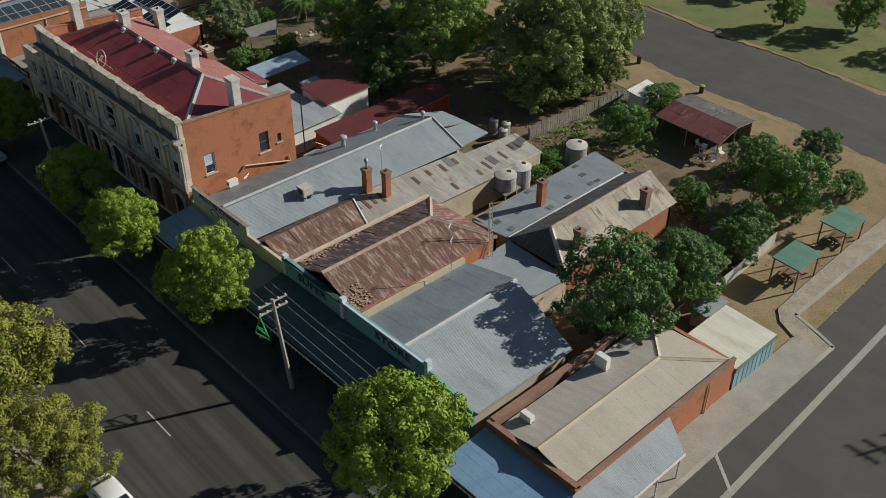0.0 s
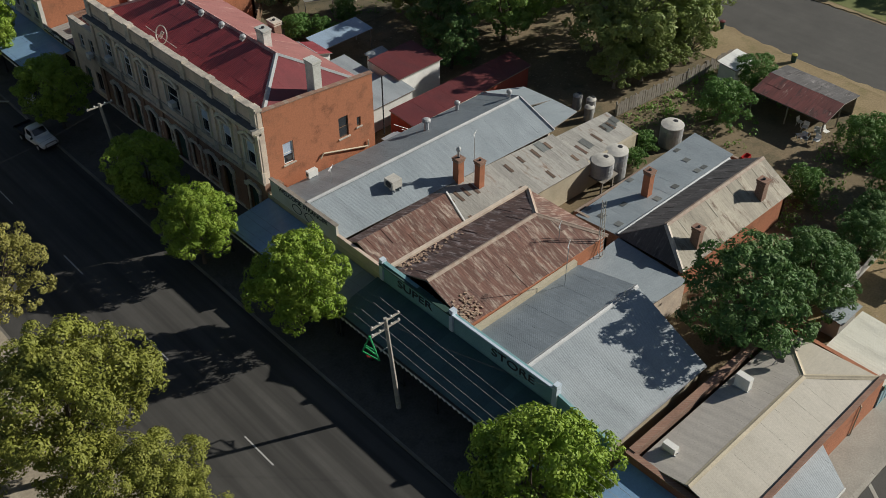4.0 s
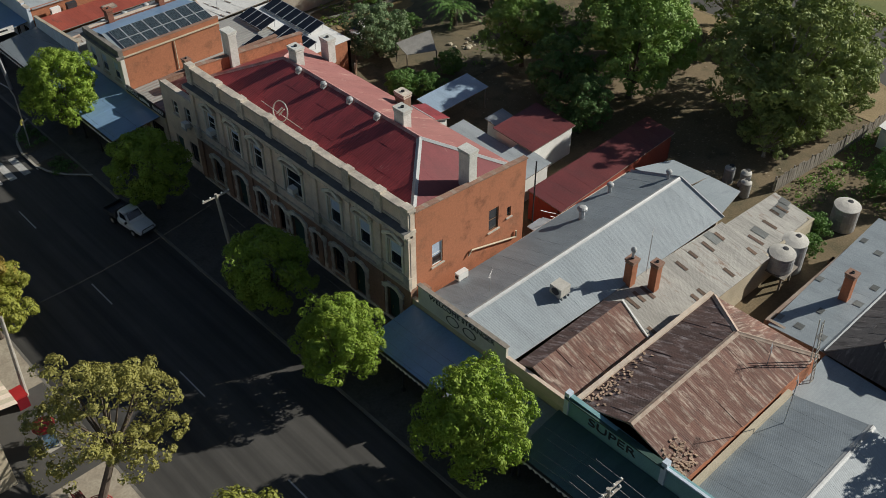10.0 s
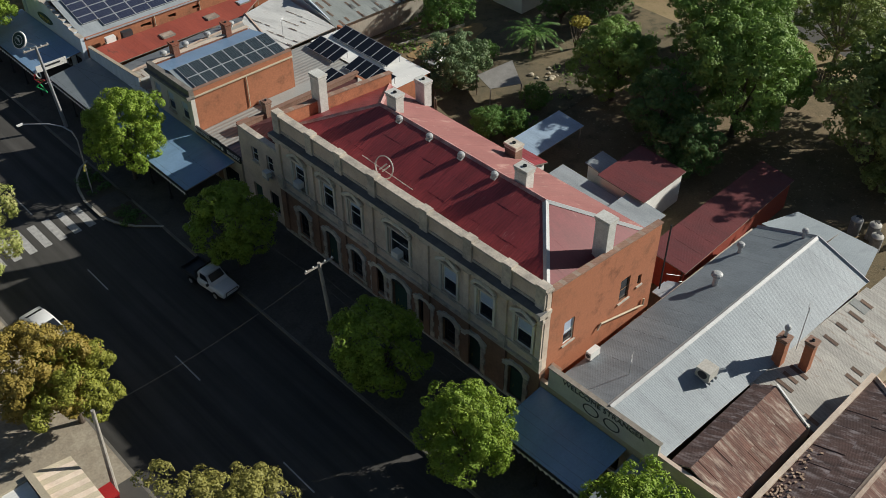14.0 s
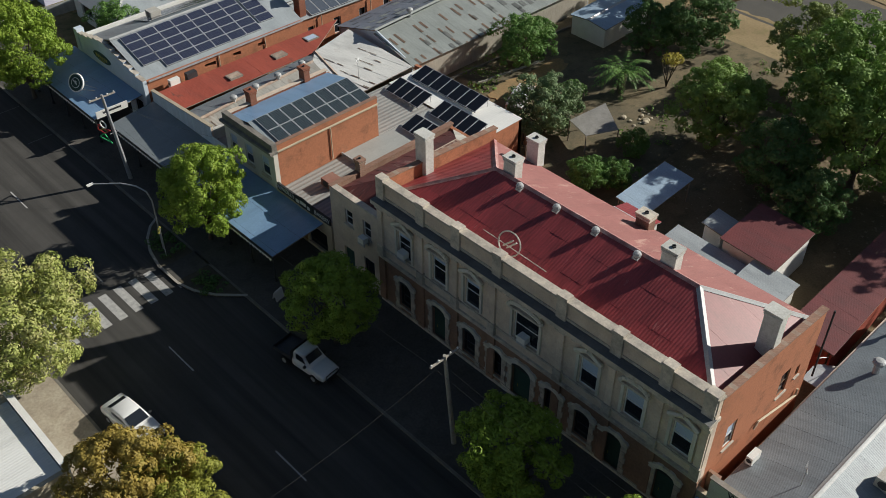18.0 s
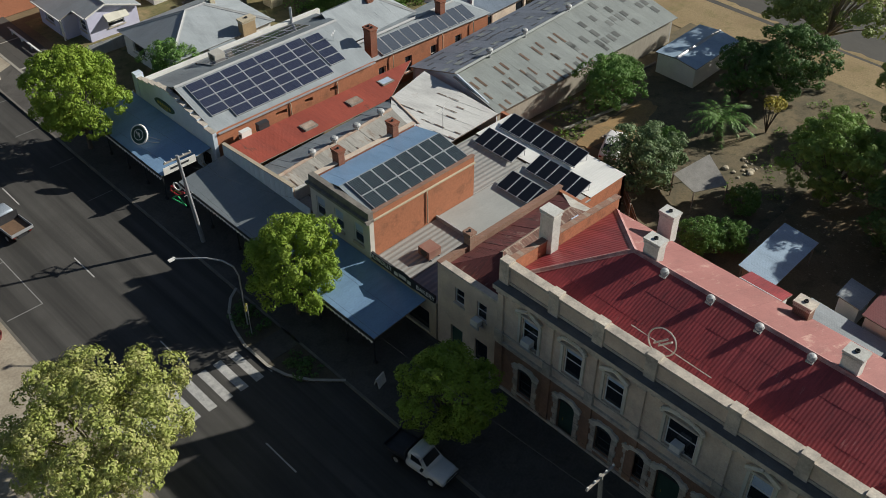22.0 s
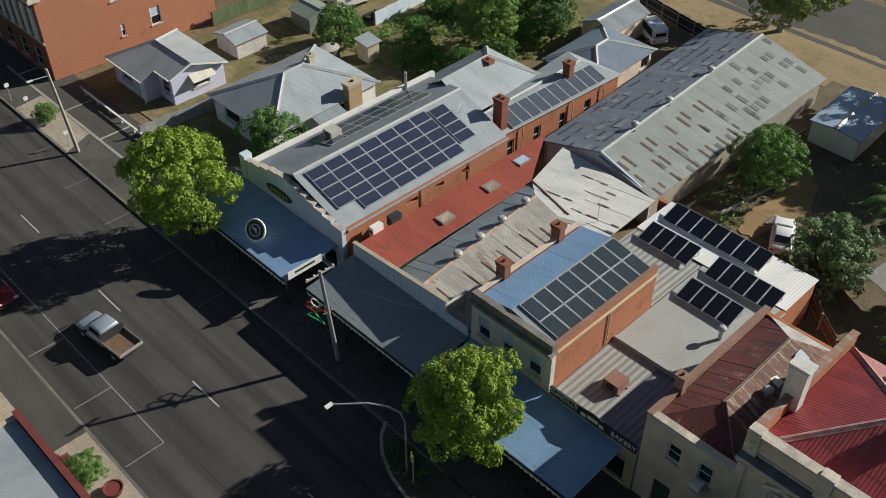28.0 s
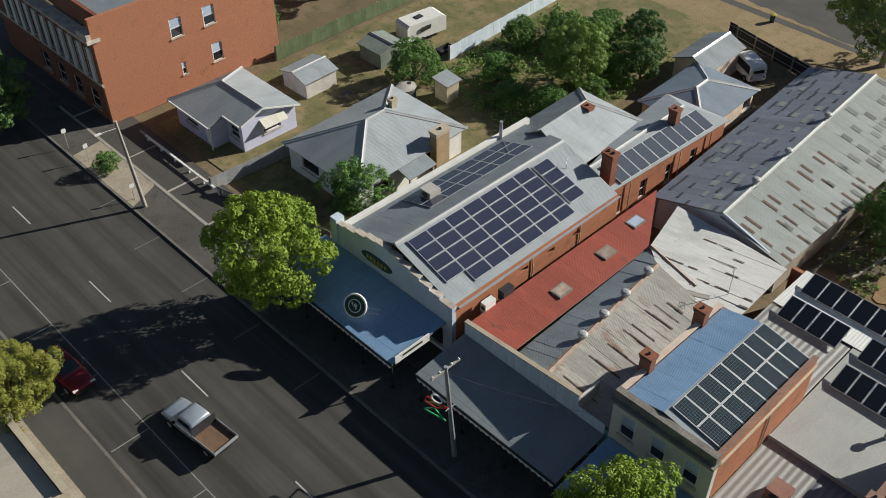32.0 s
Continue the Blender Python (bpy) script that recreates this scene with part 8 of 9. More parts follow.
# ---- solar panels ----


def panels(group, o, du, dv, cols, rows, w, h, cells, label, gap=0.03, lift=0.12, skip=(), site=False):
    """A grid of framed panels, on site or on a sheet. o: low corner; du, dv: unit ways along the row and up the slope; w, h along them."""
    o, du, dv = Vector(o), Vector(du).normalized(), Vector(dv).normalized()
    n = du.cross(dv).normalized()
    if n.z < 0:
        n = -n
    first = None
    for r in range(rows):
        for c in range(cols):
            if (c, r) in skip:
                continue
            p = o + du * c * (w + gap) + dv * r * (h + gap) + n * lift
            if first is None:
                sheet = None if site else sheet_of(p[0], p[1])
                t = thing("solar_panel", p, label, "solar panel", group, sheet=sheet)
                q = [p, p + du * w, p + du * w + dv * h, p + dv * h]
                body = Mesh().prism([a - n * 0.035 for a in q], n * 0.03)
                part("frame", body, FRAME, t)
                i = 0.045
                q = [p + du * i + dv * i, p + du * (w - i) + dv * i, p + du * (w - i) + dv * (h - i), p + du * i + dv * (h - i)]
                m = Mesh().prism([a - n * 0.012 for a in q], n * 0.012)
                m.uv = [(0, 0), (w, 0), (w, h), (0, h)] * 2
                part("cell_sheet", m, cells, t)
                rail = Mesh().prism([p - n * (lift - 0.02), p + du * w - n * (lift - 0.02), p + du * w - n * 0.036, p - n * 0.036], dv * 0.05)
                part("rail", rail, DARKSTEEL, t)
                first = t
            else:
                copy_thing(first, Matrix.Translation(fit_to_view(sheet, p) if sheet else p))
    return first


s_pub = (0, 5.2, 2.1)
site_slope = (0, 5.46, 1.785)
for o, cols, rows, skip in (((32.4, 122.72, 4.55), 7, 5, ((0, 0),)), ((44.45, 123.45, 4.79), 1, 4, ())):
    panels("solar panels on the pub roof", o, (1, 0, 0), site_slope, cols, rows, 1.66, 0.95, SOLAR, "dark blue framed solar panel on the pub roof", skip=skip, site=True)
panels("solar panels on the pub roof", (36.2, 130.6, 5.55), (1, 0, 0), (0, -4.8, 1.95), 6, 3, 1.66, 1.0, SOLAR, "shaded solar panel on the back slope")
panels("solar panels on the brick shop", (32.2, 102.75, 7.6), (1, 0, 0), (0, 3.45, 0.75), 8, 2, 1.01, 1.68, SOLAR_GREEN, "grey-blue framed solar panel on the brick shop")
panels("solar panels on the rear wing", (49.6, 122.15, 4.3), (1, -0.04, 0), (0, 2.4, 1.0), 10, 1, 1.08, 2.0, SOLAR_SKY, "solar panel on the pub's rear wing, sky reflection painted in")
for x, y, n, w in ((49.3, 99.9, 7, 1.11), (46.3, 103.7, 4, 1.0), (46.4, 97.3, 5, 0.99), (43.3, 98.4, 4, 0.99)):
    panels("black solar panels on the flat roof", (x, y, 3.56), (0, 1, 0), (1.75, 0, 0.5), n, 1, w, 1.85, SOLAR_BLACK, "black tilted solar panel on the flat roof", lift=0.14, site=True)
rack = thing("panel_rack", (47.0, 102.0, 3.5), "steel rack carrying the black solar panels", "rack", sheet=None)
for x, y, n in ((49.3, 99.9, 8), (46.3, 103.7, 4), (46.4, 97.3, 5), (43.3, 98.4, 4)):
    for k in range(n):
        part("strut", Mesh().tube((x + 1.6, y + 0.1 + k * 1.0, 3.45), (x + 1.6, y + 0.1 + k * 1.0, 4.12), 0.03, n=6), STEEL, rack)

# ---- roof fittings ----


def box_unit(name, at, sx, sy, sz, material, label, category, legs=0.25, fan=True, turn=0.0):
    x, y, z = at
    u = thing(name, at, label, category, "air conditioners")
    m = Mesh().box(x - sx / 2, x + sx / 2, y - sy / 2, y + sy / 2, z + legs, z + legs + sz)
    part("casing", m, material, u)
    for dx in (-sx * 0.35, sx * 0.35):
        part("foot", Mesh().box(x + dx - 0.04, x + dx + 0.04, y - sy * 0.6, y + sy * 0.6, z - 0.12, z + legs), STEEL, u)
    if fan:
        part("grille", Mesh().tube((x - sx / 2 - 0.02, y, z + legs + sz / 2), (x - sx / 2 + 0.01, y, z + legs + sz / 2), min(sy, sz) * 0.4, n=14), DARKSTEEL, u)
    return u


def vent_pipe(at, r, h, label, cowl=True):
    v = thing("flue", at, label, "flue", "roof flues")
    x, y, z = at
    part("pipe", Mesh().tube((x, y, z - 0.3), (x, y, z + h), r), STEEL, v)
    if cowl:
        part("cowl", Mesh().lathe((x, y, z + h), [(r * 1.2, 0), (r * 1.9, 0.12), (r * 1.9, 0.3), (r * 1.2, 0.42), (0.03, 0.46)], 12), FLASH, v)
    return v


GALV = plain("cooler_casing", (0.52, 0.5, 0.45), (0.45, 0.43, 0.38), 1.5)
box_unit("evaporative_cooler", (38.0, 57.0, 5.2), 0.95, 0.95, 0.8, GALV, "beige evaporative cooler on the grey roof", "air conditioner", 0.15)
box_unit("air_conditioner", (34.8, 62.9, 4.35), 0.9, 0.4, 0.65, WHITE, "white air-conditioner below the brick wall", "air conditioner", 0.3)
box_unit("air_conditioner", (40.3, 27.6, 4.35), 0.45, 0.95, 1.25, WHITE, "tall white air-conditioner on the corner shop roof", "air conditioner", 0.1, False)
box_unit("air_conditioner", (33.2, 27.7, 4.3), 0.4, 0.85, 0.6, WHITE, "small white air-conditioner on the corner shop roof", "air conditioner", 0.15, False)
box_unit("air_conditioner", (33.6, 120.5, 3.7), 0.95, 0.45, 0.9, WHITE, "white air-conditioner against the pub wall", "air conditioner", 0.45)
box_unit("air_conditioner", (35.3, 120.5, 3.7), 1.0, 0.5, 0.9, DARKSTEEL, "dark grey air-conditioner against the pub wall", "air conditioner", 0.45)
box_unit("evaporative_cooler", (37.5, 129.2, 6.1), 1.0, 1.0, 0.75, GALV, "beige evaporative cooler on the pub roof", "air conditioner", 0.15)
box_unit("evaporative_cooler", (34.4, 100.0, 3.85), 1.05, 1.05, 0.75, plain("rusty_casing", (0.28, 0.12, 0.09), (0.35, 0.2, 0.15)), "rusty red evaporative cooler on the bakery roof", "air conditioner", 0.1)
for yy, zz in ((87.6, 6.1), (76.8, 6.12), (92.0, 4.7)):
    box_unit("window_air_conditioner", (XF - 0.2, yy, zz - 0.1), 0.5, 0.65, 0.45, WHITE, "white window air-conditioner on the front wall", "air conditioner", 0.12, False)
GC = "brick chimneys"
chimney((42.9, 55.0, 4.5), 0.6, 0.6, 2.3, ORANGE_BRICK, OLD_BRICK, 1, "orange brick chimney with a metal cowl", group=GC)
chimney((43.9, 53.7, 4.2), 0.55, 0.55, 2.5, ORANGE_BRICK, OLD_BRICK, 1, "slender orange brick chimney", group=GC)
vent_pipe((42.9, 55.0, 6.9), 0.1, 0.6, "metal cowl on a brick chimney")
chimney((53.0, 44.2, 3.5), 0.6, 0.6, 2.3, ORANGE_BRICK, OLD_BRICK, 1, "tall orange brick chimney on the grey lean-to", group=GC)
chimney((50.1, 37.9, 3.9), 0.55, 0.65, 1.6, OLD_BRICK, OLD_BRICK, 1, "weathered brick chimney on the cottage", group=GC)
chimney((58.6, 37.9, 3.9), 0.65, 0.65, 1.7, OLD_BRICK, OLD_BRICK, 1, "weathered brick chimney on the cottage", group=GC)
vent_pipe((45.4, 61.3, 5.1), 0.2, 0.8, "galvanised roof flue with round cowl")
vent_pipe((49.8, 62.2, 4.6), 0.14, 0.7, "galvanised roof flue with round cowl")
vent_pipe((53.4, 59.6, 5.6), 0.12, 0.6, "galvanised roof flue with round cowl")
vent_pipe((41.6, 97.9, 4.3), 0.13, 0.7, "round flue on the flat roof")
for x in (35.6, 38.0, 40.5, 43.3):
    vent_pipe((x, 114.2 + 0.09 * (x - 31.7), 4.5), 0.17, 0.3, "white mushroom vent on the patched roof")
for x in (55.5, 60.2, 66.5):
    vent_pipe((x, 111.93 + 0.0622 * x - 0.31, 5.4), 0.16, 0.3, "small vent on the shed ridge")
vent_pipe((46.7, 131.2, 5.5), 0.12, 1.7, "tall pipe behind the pub parapet", False)
tip = thing("skylight", (41.5, 93.9, 8.0), "small white skylight on the rusted roof", "skylight", "skylights")
part("pane", Mesh().prism([(40.6, 91.6, 7.9), (41.3, 91.6, 7.9), (41.3, 92.3, 8.2), (40.6, 92.3, 8.2)], (0, 0, 0.05)), BLIND, tip)
vent_pipe((37.0, 91.9, 7.75), 0.17, 0.4, "spun white vent on the rusted annexe roof")
hatch = thing("roof_hatch", (38.5, 92.2, 7.9), "pale sheet laid over a hole in the rusted roof", "hatch")
part("sheet", Mesh().prism([(38.0, 91.7, 7.83), (38.6, 91.7, 7.83), (38.6, 92.7, 8.2), (38.0, 92.7, 8.2)], (0, 0, 0.04)), CREAM_WHITE, hatch)
# wheel-shaped sign hoop on the hotel parapet
hoop = thing("hoop_sign", (32.6, 79.6, 11.4), "rusted metal hoop lying against the hotel parapet", "hoop")
m, K, J = Mesh(), 28, 6
ringv = []
for k in range(K):
    t = 2 * math.pi * k / K
    c = Vector((32.75 + 0.25 * math.sin(t), 79.8 + 0.85 * math.cos(t), 11.3 + 0.75 * math.sin(t)))
    rad = (c - Vector((32.75, 79.8, 11.3))).normalized()
    side = rad.cross(Vector((0.25 * math.cos(t), -0.85 * math.sin(t), 0.75 * math.cos(t))).normalized())
    ringv += [c + 0.05 * (rad * math.cos(2 * math.pi * j / J) + side * math.sin(2 * math.pi * j / J)) for j in range(J)]
m.add(ringv, [(k * J + j, k * J + (j + 1) % J, ((k + 1) % K) * J + (j + 1) % J, ((k + 1) % K) * J + j) for k in range(K) for j in range(J)])
part("ring", m, PALE_TIN, hoop)
for k in (-0.25, 0.05):
    part("bar", Mesh().tube((32.72, 79.8 + k - 0.35, 11.75), (32.72, 79.8 + k + 0.4, 10.9), 0.06), PALE_TIN, hoop)
part("pole", Mesh().tube((32.4, 81.6, 11.55), (32.2, 76.4, 11.6), 0.025), PALE_TIN, hoop)
# pipe on the brick side wall
dp = thing("drain_pipe", (38, 64, 5), "pale waste pipe across the brick side wall", "pipe")
part("pipe", Mesh().path([(36.4, 63.98, 4.6), (36.7, 63.98, 5.0), (41.2, 63.98, 3.6), (41.2, 63.98, 4.2)], 0.07), CREAM, dp)
part("downpipe", Mesh().path([(42.9, 63.98, 9.8), (42.9, 63.98, 4.0)], 0.06), DARKPAINT, dp)
stair = thing("steel_stair", (45, 64, 0), "white steel fire stair behind the brick wall", "stair")
for k in range(12):
    part("tread", Mesh().box(44.6 + 0.27 * k, 44.86 + 0.27 * k, 62.9, 63.9, 3.4 - 0.25 * k, 3.44 - 0.25 * k), STEEL, stair)
for y in (62.9, 63.9):
    part("handrail", Mesh().path([(44.5, y, 4.4), (47.9, y, 1.4)], 0.03), WHITE, stair)
part("landing", Mesh().box(43.2, 44.6, 62.9, 64.0, 3.4, 3.46), STEEL, stair)
# lattice mast and aerials
mast = thing("lattice_mast", (44.2, 42.2, 0), "slender weathered lattice mast beside the rusted roof", "mast")
for dx, dy in ((0, 0), (0.4, 0), (0.2, 0.35)):
    part("leg", Mesh().tube((44.2 + dx, 41.8 + dy, 3.0), (44.9 + dx * 0.6, 42.5 + dy * 0.6, 8.0), 0.03), GALV, mast)
for k in range(14):
    z = 3.2 + k * 0.34
    f = (z - 3) / 5
    part("rung", Mesh().tube((44.2 + 0.7 * f, 41.8 + 0.7 * f, z), (44.6 + 0.6 * f, 41.8 + 0.72 * f, z + 0.12), 0.025, n=5), GALV, mast)
for p, h in (((39.5, 41.0, 4.7), 4.2), ((44.2, 54.6, 5.0), 4.0), ((46.0, 110.8, 4.2), 2.2), ((34.5, 60.0, 5.8), 1.6), ((41.8, 44.0, 5.8), 1.6), ((46.2, 124.6, 6.4), 1.0)):
    an = thing("aerial", p, "thin rooftop television aerial", "aerial", "rooftop aerials")
    x, y, z = p
    part("mast", Mesh().tube((x, y, z - 0.2), (x, y, z + h), 0.025, n=6), STEEL, an)
    for k in range(4):
        part("rod", Mesh().tube((x - 0.4 + 0.06 * k, y - 0.2, z + h - 0.1 * k), (x + 0.4 - 0.06 * k, y + 0.2, z + h - 0.1 * k), 0.015, n=5), STEEL, an)
dish = thing("satellite_dish", (43.6, 27.2, 4.5), "dark grey satellite dish on the corner shop roof", "satellite dish")
part("dish", Mesh().add([(43.4 - 0.15 * (1 - r), 27.2 + 0.45 * r * math.cos(t), 5.2 + 0.4 * r * math.sin(t)) for r in (0.05, 0.55, 1.0) for t in [2 * math.pi * k / 16 for k in range(16)]], [(16 * j + i, 16 * j + (i + 1) % 16, 16 * (j + 1) + (i + 1) % 16, 16 * (j + 1) + i) for j in range(2) for i in range(16)]), DARKSTEEL, dish)
part("arm", Mesh().path([(43.6, 27.2, 4.4), (43.5, 27.2, 5.1), (42.8, 27.2, 5.0)], 0.03), STEEL, dish)
disc = thing("round_sign", (27.6, 127.05, 2.9), "round green and white illuminated sign on the verandah", "sign", sheet=None)
SC, SN = Vector((27.55, 127.05, 3.78)), Vector((-0.8, -0.3, 0.45)).normalized()
for name, r, d0, d1, c in (("face", 0.82, -0.1, 0.06, WHITE), ("badge", 0.72, 0.06, 0.075, DARKGREEN), ("ring", 0.46, 0.075, 0.085, WHITE), ("centre", 0.4, 0.085, 0.095, DARKGREEN)):
    part(name, Mesh().tube(SC + SN * d0, SC + SN * d1, r, n=28), c, disc)
part("emblem", Mesh().path([SC + SN * 0.1 + Vector((0, dy, dz)) for dy, dz in ((0.22, 0.2), (0.08, -0.2), (-0.05, 0.2), (-0.24, 0.2), (-0.14, 0.2), (-0.14, -0.2))], 0.05, 6), WHITE, disc)
part("stay", Mesh().path([(28.9, 126.2, 3.02), tuple(SC - SN * 0.1), (28.9, 127.9, 3.02)], 0.035), STEEL, disc)
part("foot_rail", Mesh().path([(27.5, 127.9, 2.84), (28.6, 126.0, 3.0)], 0.03), STEEL, disc)
wsg = thing("wall_sign", (XF, 127.7, 5.0), "dark green oval sign with gold bars", "sign")
part("board", Mesh().prism([(XF - 0.001, 127.7 + 1.5 * math.cos(t) * (1 if abs(math.cos(t)) < 0.9 else 0.97), 4.75 + 0.5 * math.sin(t)) for t in [2 * math.pi * k / 20 for k in range(20)]], (-0.08, 0, 0)), DARKGREEN, wsg)
for k in range(6):
    part("bar", Mesh().box(XF - 0.1, XF - 0.08, 126.75 + 0.34 * k, 126.95 + 0.34 * k, 4.6, 4.95), GOLD, wsg)
part("bar", Mesh().box(XF - 0.1, XF - 0.08, 127.2, 128.2, 4.38, 4.48), GOLD, wsg)
pl = thing("pub_name_panel", (28.4, 121.4, 3.0), "white sign panel with dark bars at the verandah end", "sign", sheet="pub")
part("panel", Mesh().box(27.0, 29.8, 121.33, 121.402, 3.0, 3.75), WHITE, pl)
part("bar", Mesh().box(27.6, 29.2, 121.31, 121.33, 3.35, 3.55), DARKPAINT, pl)

# ---- poles, wires and street lamps ----


POLE_WOOD = plain("silvered_pole_timber", (0.42, 0.39, 0.34), (0.3, 0.27, 0.23), 2.0, 20)


def power_pole(x, y, h, label, arms=(0.0,), lean=(0, 0), material=None):
    p = thing("power_pole", (x, y, 0.15), label, "power pole", "power poles")
    top = (x + lean[0], y + lean[1], h)
    part("pole", Mesh().tube((x, y, 0), top, 0.17, 0.11, 10), material or POLE_WOOD, p)
    for k, dz in enumerate(arms):
        c = Vector(top) - Vector((0, 0, 0.25 + dz))
        a = part("crossarm", Mesh().box(c.x - 1.1, c.x + 1.1, c.y - 0.06, c.y + 0.06, c.z - 0.06, c.z + 0.06), POLE_WOOD, p)
        for i in (-1.0, -0.45, 0.45, 1.0):
            part("insulator", Mesh().lathe((c.x + i, c.y, c.z + 0.06), [(0.05, 0), (0.07, 0.06), (0.04, 0.14)], 8), WHITE, a)
    return p


POLES = [(26.3, 44.6, 9.4), (26.0, 78.4, 9.2), (25.8, 116.2, 9.5), (25.3, 150.0, 9.6)]
for k, (x, y, h) in enumerate(POLES):
    power_pole(x, y, h, "weathered timber power pole on the footpath" if k != 2 else "pale grey power pole with street decorations", (0.0, 0.7) if k == 0 else (0.0,) if k != 3 else (), (-0.5, 0.3), STEEL if k == 2 else None)
arm = thing("street_lamp", (24.9, 150.2, 8.6), "short-armed street light on the timber pole", "street lamp", "street lamps")
part("arm", Mesh().tube((24.85, 150.25, 8.9), (23.4, 150.2, 9.1), 0.035, n=6), STEEL, arm)
part("lantern", Mesh().box(23.0, 23.5, 150.1, 150.3, 9.04, 9.14), WHITE, arm)
# Out of view: added where its crossarm shadow lands right on the road.
corner_pole = power_pole(69.2, 4.6, 12.9, "tall unseen power pole placed to cast its shadow on the side street", (0.0, 0.8, 1.7))
corner_pole.rotation_euler = (0, 0, math.pi / 2)
power_pole(9.6, 78.2, 7.2, "timber service pole across the street", (), (0.5, 0.9))


def cable(a, b, sag, label="thin overhead power cable", r=0.007, skin=None):
    pts, n, m = bent(a, b, sag, 12), 5, Mesh()
    side = (pts[-1] - pts[0]).cross(Vector((0, 0, 1))).normalized()
    v = [p + r * (math.cos(2 * math.pi * i / n) * side + Vector((0, 0, math.sin(2 * math.pi * i / n)))) for p in pts for i in range(n)]
    m.add(v, [(j * n + i, j * n + (i + 1) % n, (j + 1) * n + (i + 1) % n, (j + 1) * n + i) for j in range(12) for i in range(n)])
    c = lump("overhead_cable", m, skin or CABLE, a, label, "cable", "overhead cables")
    return c


# Pale copy of the cable: sunlight on the first span painted in.
sunlit_cable = plain("cable_sunlit_grey", (0.4, 0.4, 0.4), None, 1.0, vary=0)
heads = [(25.8, -20.0, 9.2)] + [(x - 0.5, y + 0.3, h - 0.1) for x, y, h in POLES] + [(25.0, 190, 9.4)]
for (x0, y0, z0), (x1, y1, z1) in zip(heads, heads[1:]):
    for dx in (-1.0, -0.45, 0.45, 1.0) if y0 < 60 else (-1.0, 1.0):
        cable((x0 + dx, y0, z0), (x1 + dx, y1, z1), 0.9, r=0.012 if y0 < 0 else 0.006, skin=sunlit_cable if y0 < 0 else None)
cable((25.5, 78.7, 8.6), (10.1, 79.1, 6.9), 0.6)
cable((24.8, 150.2, 8.8), (12.0, 138.0, 6.5), 0.7)
cable((25.3, 116.4, 9.0), (31.2, 110.6, 5.0), 0.3)
cable((25.8, 44.9, 9.0), (31.4, 36.0, 5.6), 0.3)
lamp = thing("street_lamp", (23.0, 106.5, 0.15), "curved galvanised street lamp over the crossing", "street lamp", "street lamps")
arc = [(23.0, 106.5, 0.1), (23.0, 106.5, 5.4), (22.85, 106.7, 6.3), (22.4, 107.2, 6.85), (21.7, 108.0, 7.05), (20.2, 109.4, 7.0)]
part("pole", Mesh().path(arc, 0.06, 8), STEEL, lamp)
part("lantern", Mesh().box(19.8, 20.3, 109.3, 109.55, 6.95, 7.05), WHITE, lamp)
sgp = thing("crossing_sign", (22.9, 105.9, 0.15), "round yellow crossing sign on a post", "sign")
part("post", Mesh().tube((22.7, 105.6, 0.1), (22.7, 105.6, 3.2), 0.04), STEEL, sgp)
part("disc", Mesh().tube((22.62, 105.68, 3.0), (22.67, 105.63, 3.0), 0.32, n=18), GOLD, sgp)


def decoration(x, y, z, label, figure):
    """Tinsel strung on a wire frame, strapped to its pole."""
    d = thing("street_decoration", (x, y, z), label, "decoration", "street decorations")
    part("bracket", Mesh().tube((x, y, z + 0.2), (x + 0.75, y, z + 0.2), 0.03, n=6), STEEL, d)
    for name, c, pts in figure:
        part(name, Mesh().path([(x - 0.25 * q, y + 1.3 * q, z + 1.3 * r) for q, r in pts], 0.055, 6), c, d)


TINSEL = plain("green_tinsel", (0.03, 0.42, 0.14), None, 1, vary=0)
decoration(25.1, 116.3, 5.3, "clown-like figure of coloured tinsel on the pole", [
    ("light_string", WHITE, [(0.45 + 0.28 * math.cos(k * 0.7), 0.75 + 0.28 * math.sin(k * 0.7)) for k in range(10)]),
    ("light_string", RED_PAINT, [(-0.1, 0.5), (0.4, 0.42), (0.95, 0.55), (1.1, 0.1), (0.5, 0.0), (-0.1, 0.5)]),
    ("light_string", GOLD, [(0.2, 0.3), (0.6, 0.35), (0.9, 0.1)]),
    ("light_string", TINSEL, [(0.0, -0.6), (1.1, -0.55), (0.6, -0.05), (0.0, -0.6)])])
decoration(25.4, 45.0, 6.2, "green tinsel tree frame on the pole", [
    ("light_string", TINSEL, [(0.1, -0.6), (1.1, -0.6), (0.6, 0.9), (0.1, -0.6)]),
    ("light_string", TINSEL, [(0.25, 0.0), (0.95, 0.0)]),
    ("light_string", TINSEL, [(0.25, -0.3), (0.95, -0.1)]),
    ("light_string", RED_PAINT, [(0.4, -0.62), (0.8, -0.8), (0.85, -0.62)])])

# ---- kerb island and crossing ----
isl = thing("kerb_island", (23.4, 104, 0), "kerbed garden bed with low plants beside the crossing", "garden bed", kind="structure")
out = [(24.5, 110.2), (23.6, 109.6), (22.7, 108.5), (22.0, 106.9), (21.6, 105.0), (21.6, 102.4), (22.0, 100.9), (22.9, 99.4), (24.5, 97.8)]
part("bed", Mesh().prism([(x, y, 0.0) for x, y in out], (0, 0, 0.13)), plain("mulch", (0.06, 0.05, 0.035), (0.09, 0.075, 0.05), 2.0), isl)
part("path", Mesh().box(21.6, 24.55, 102.6, 104.6, 0.1, 0.16), PATH, isl)
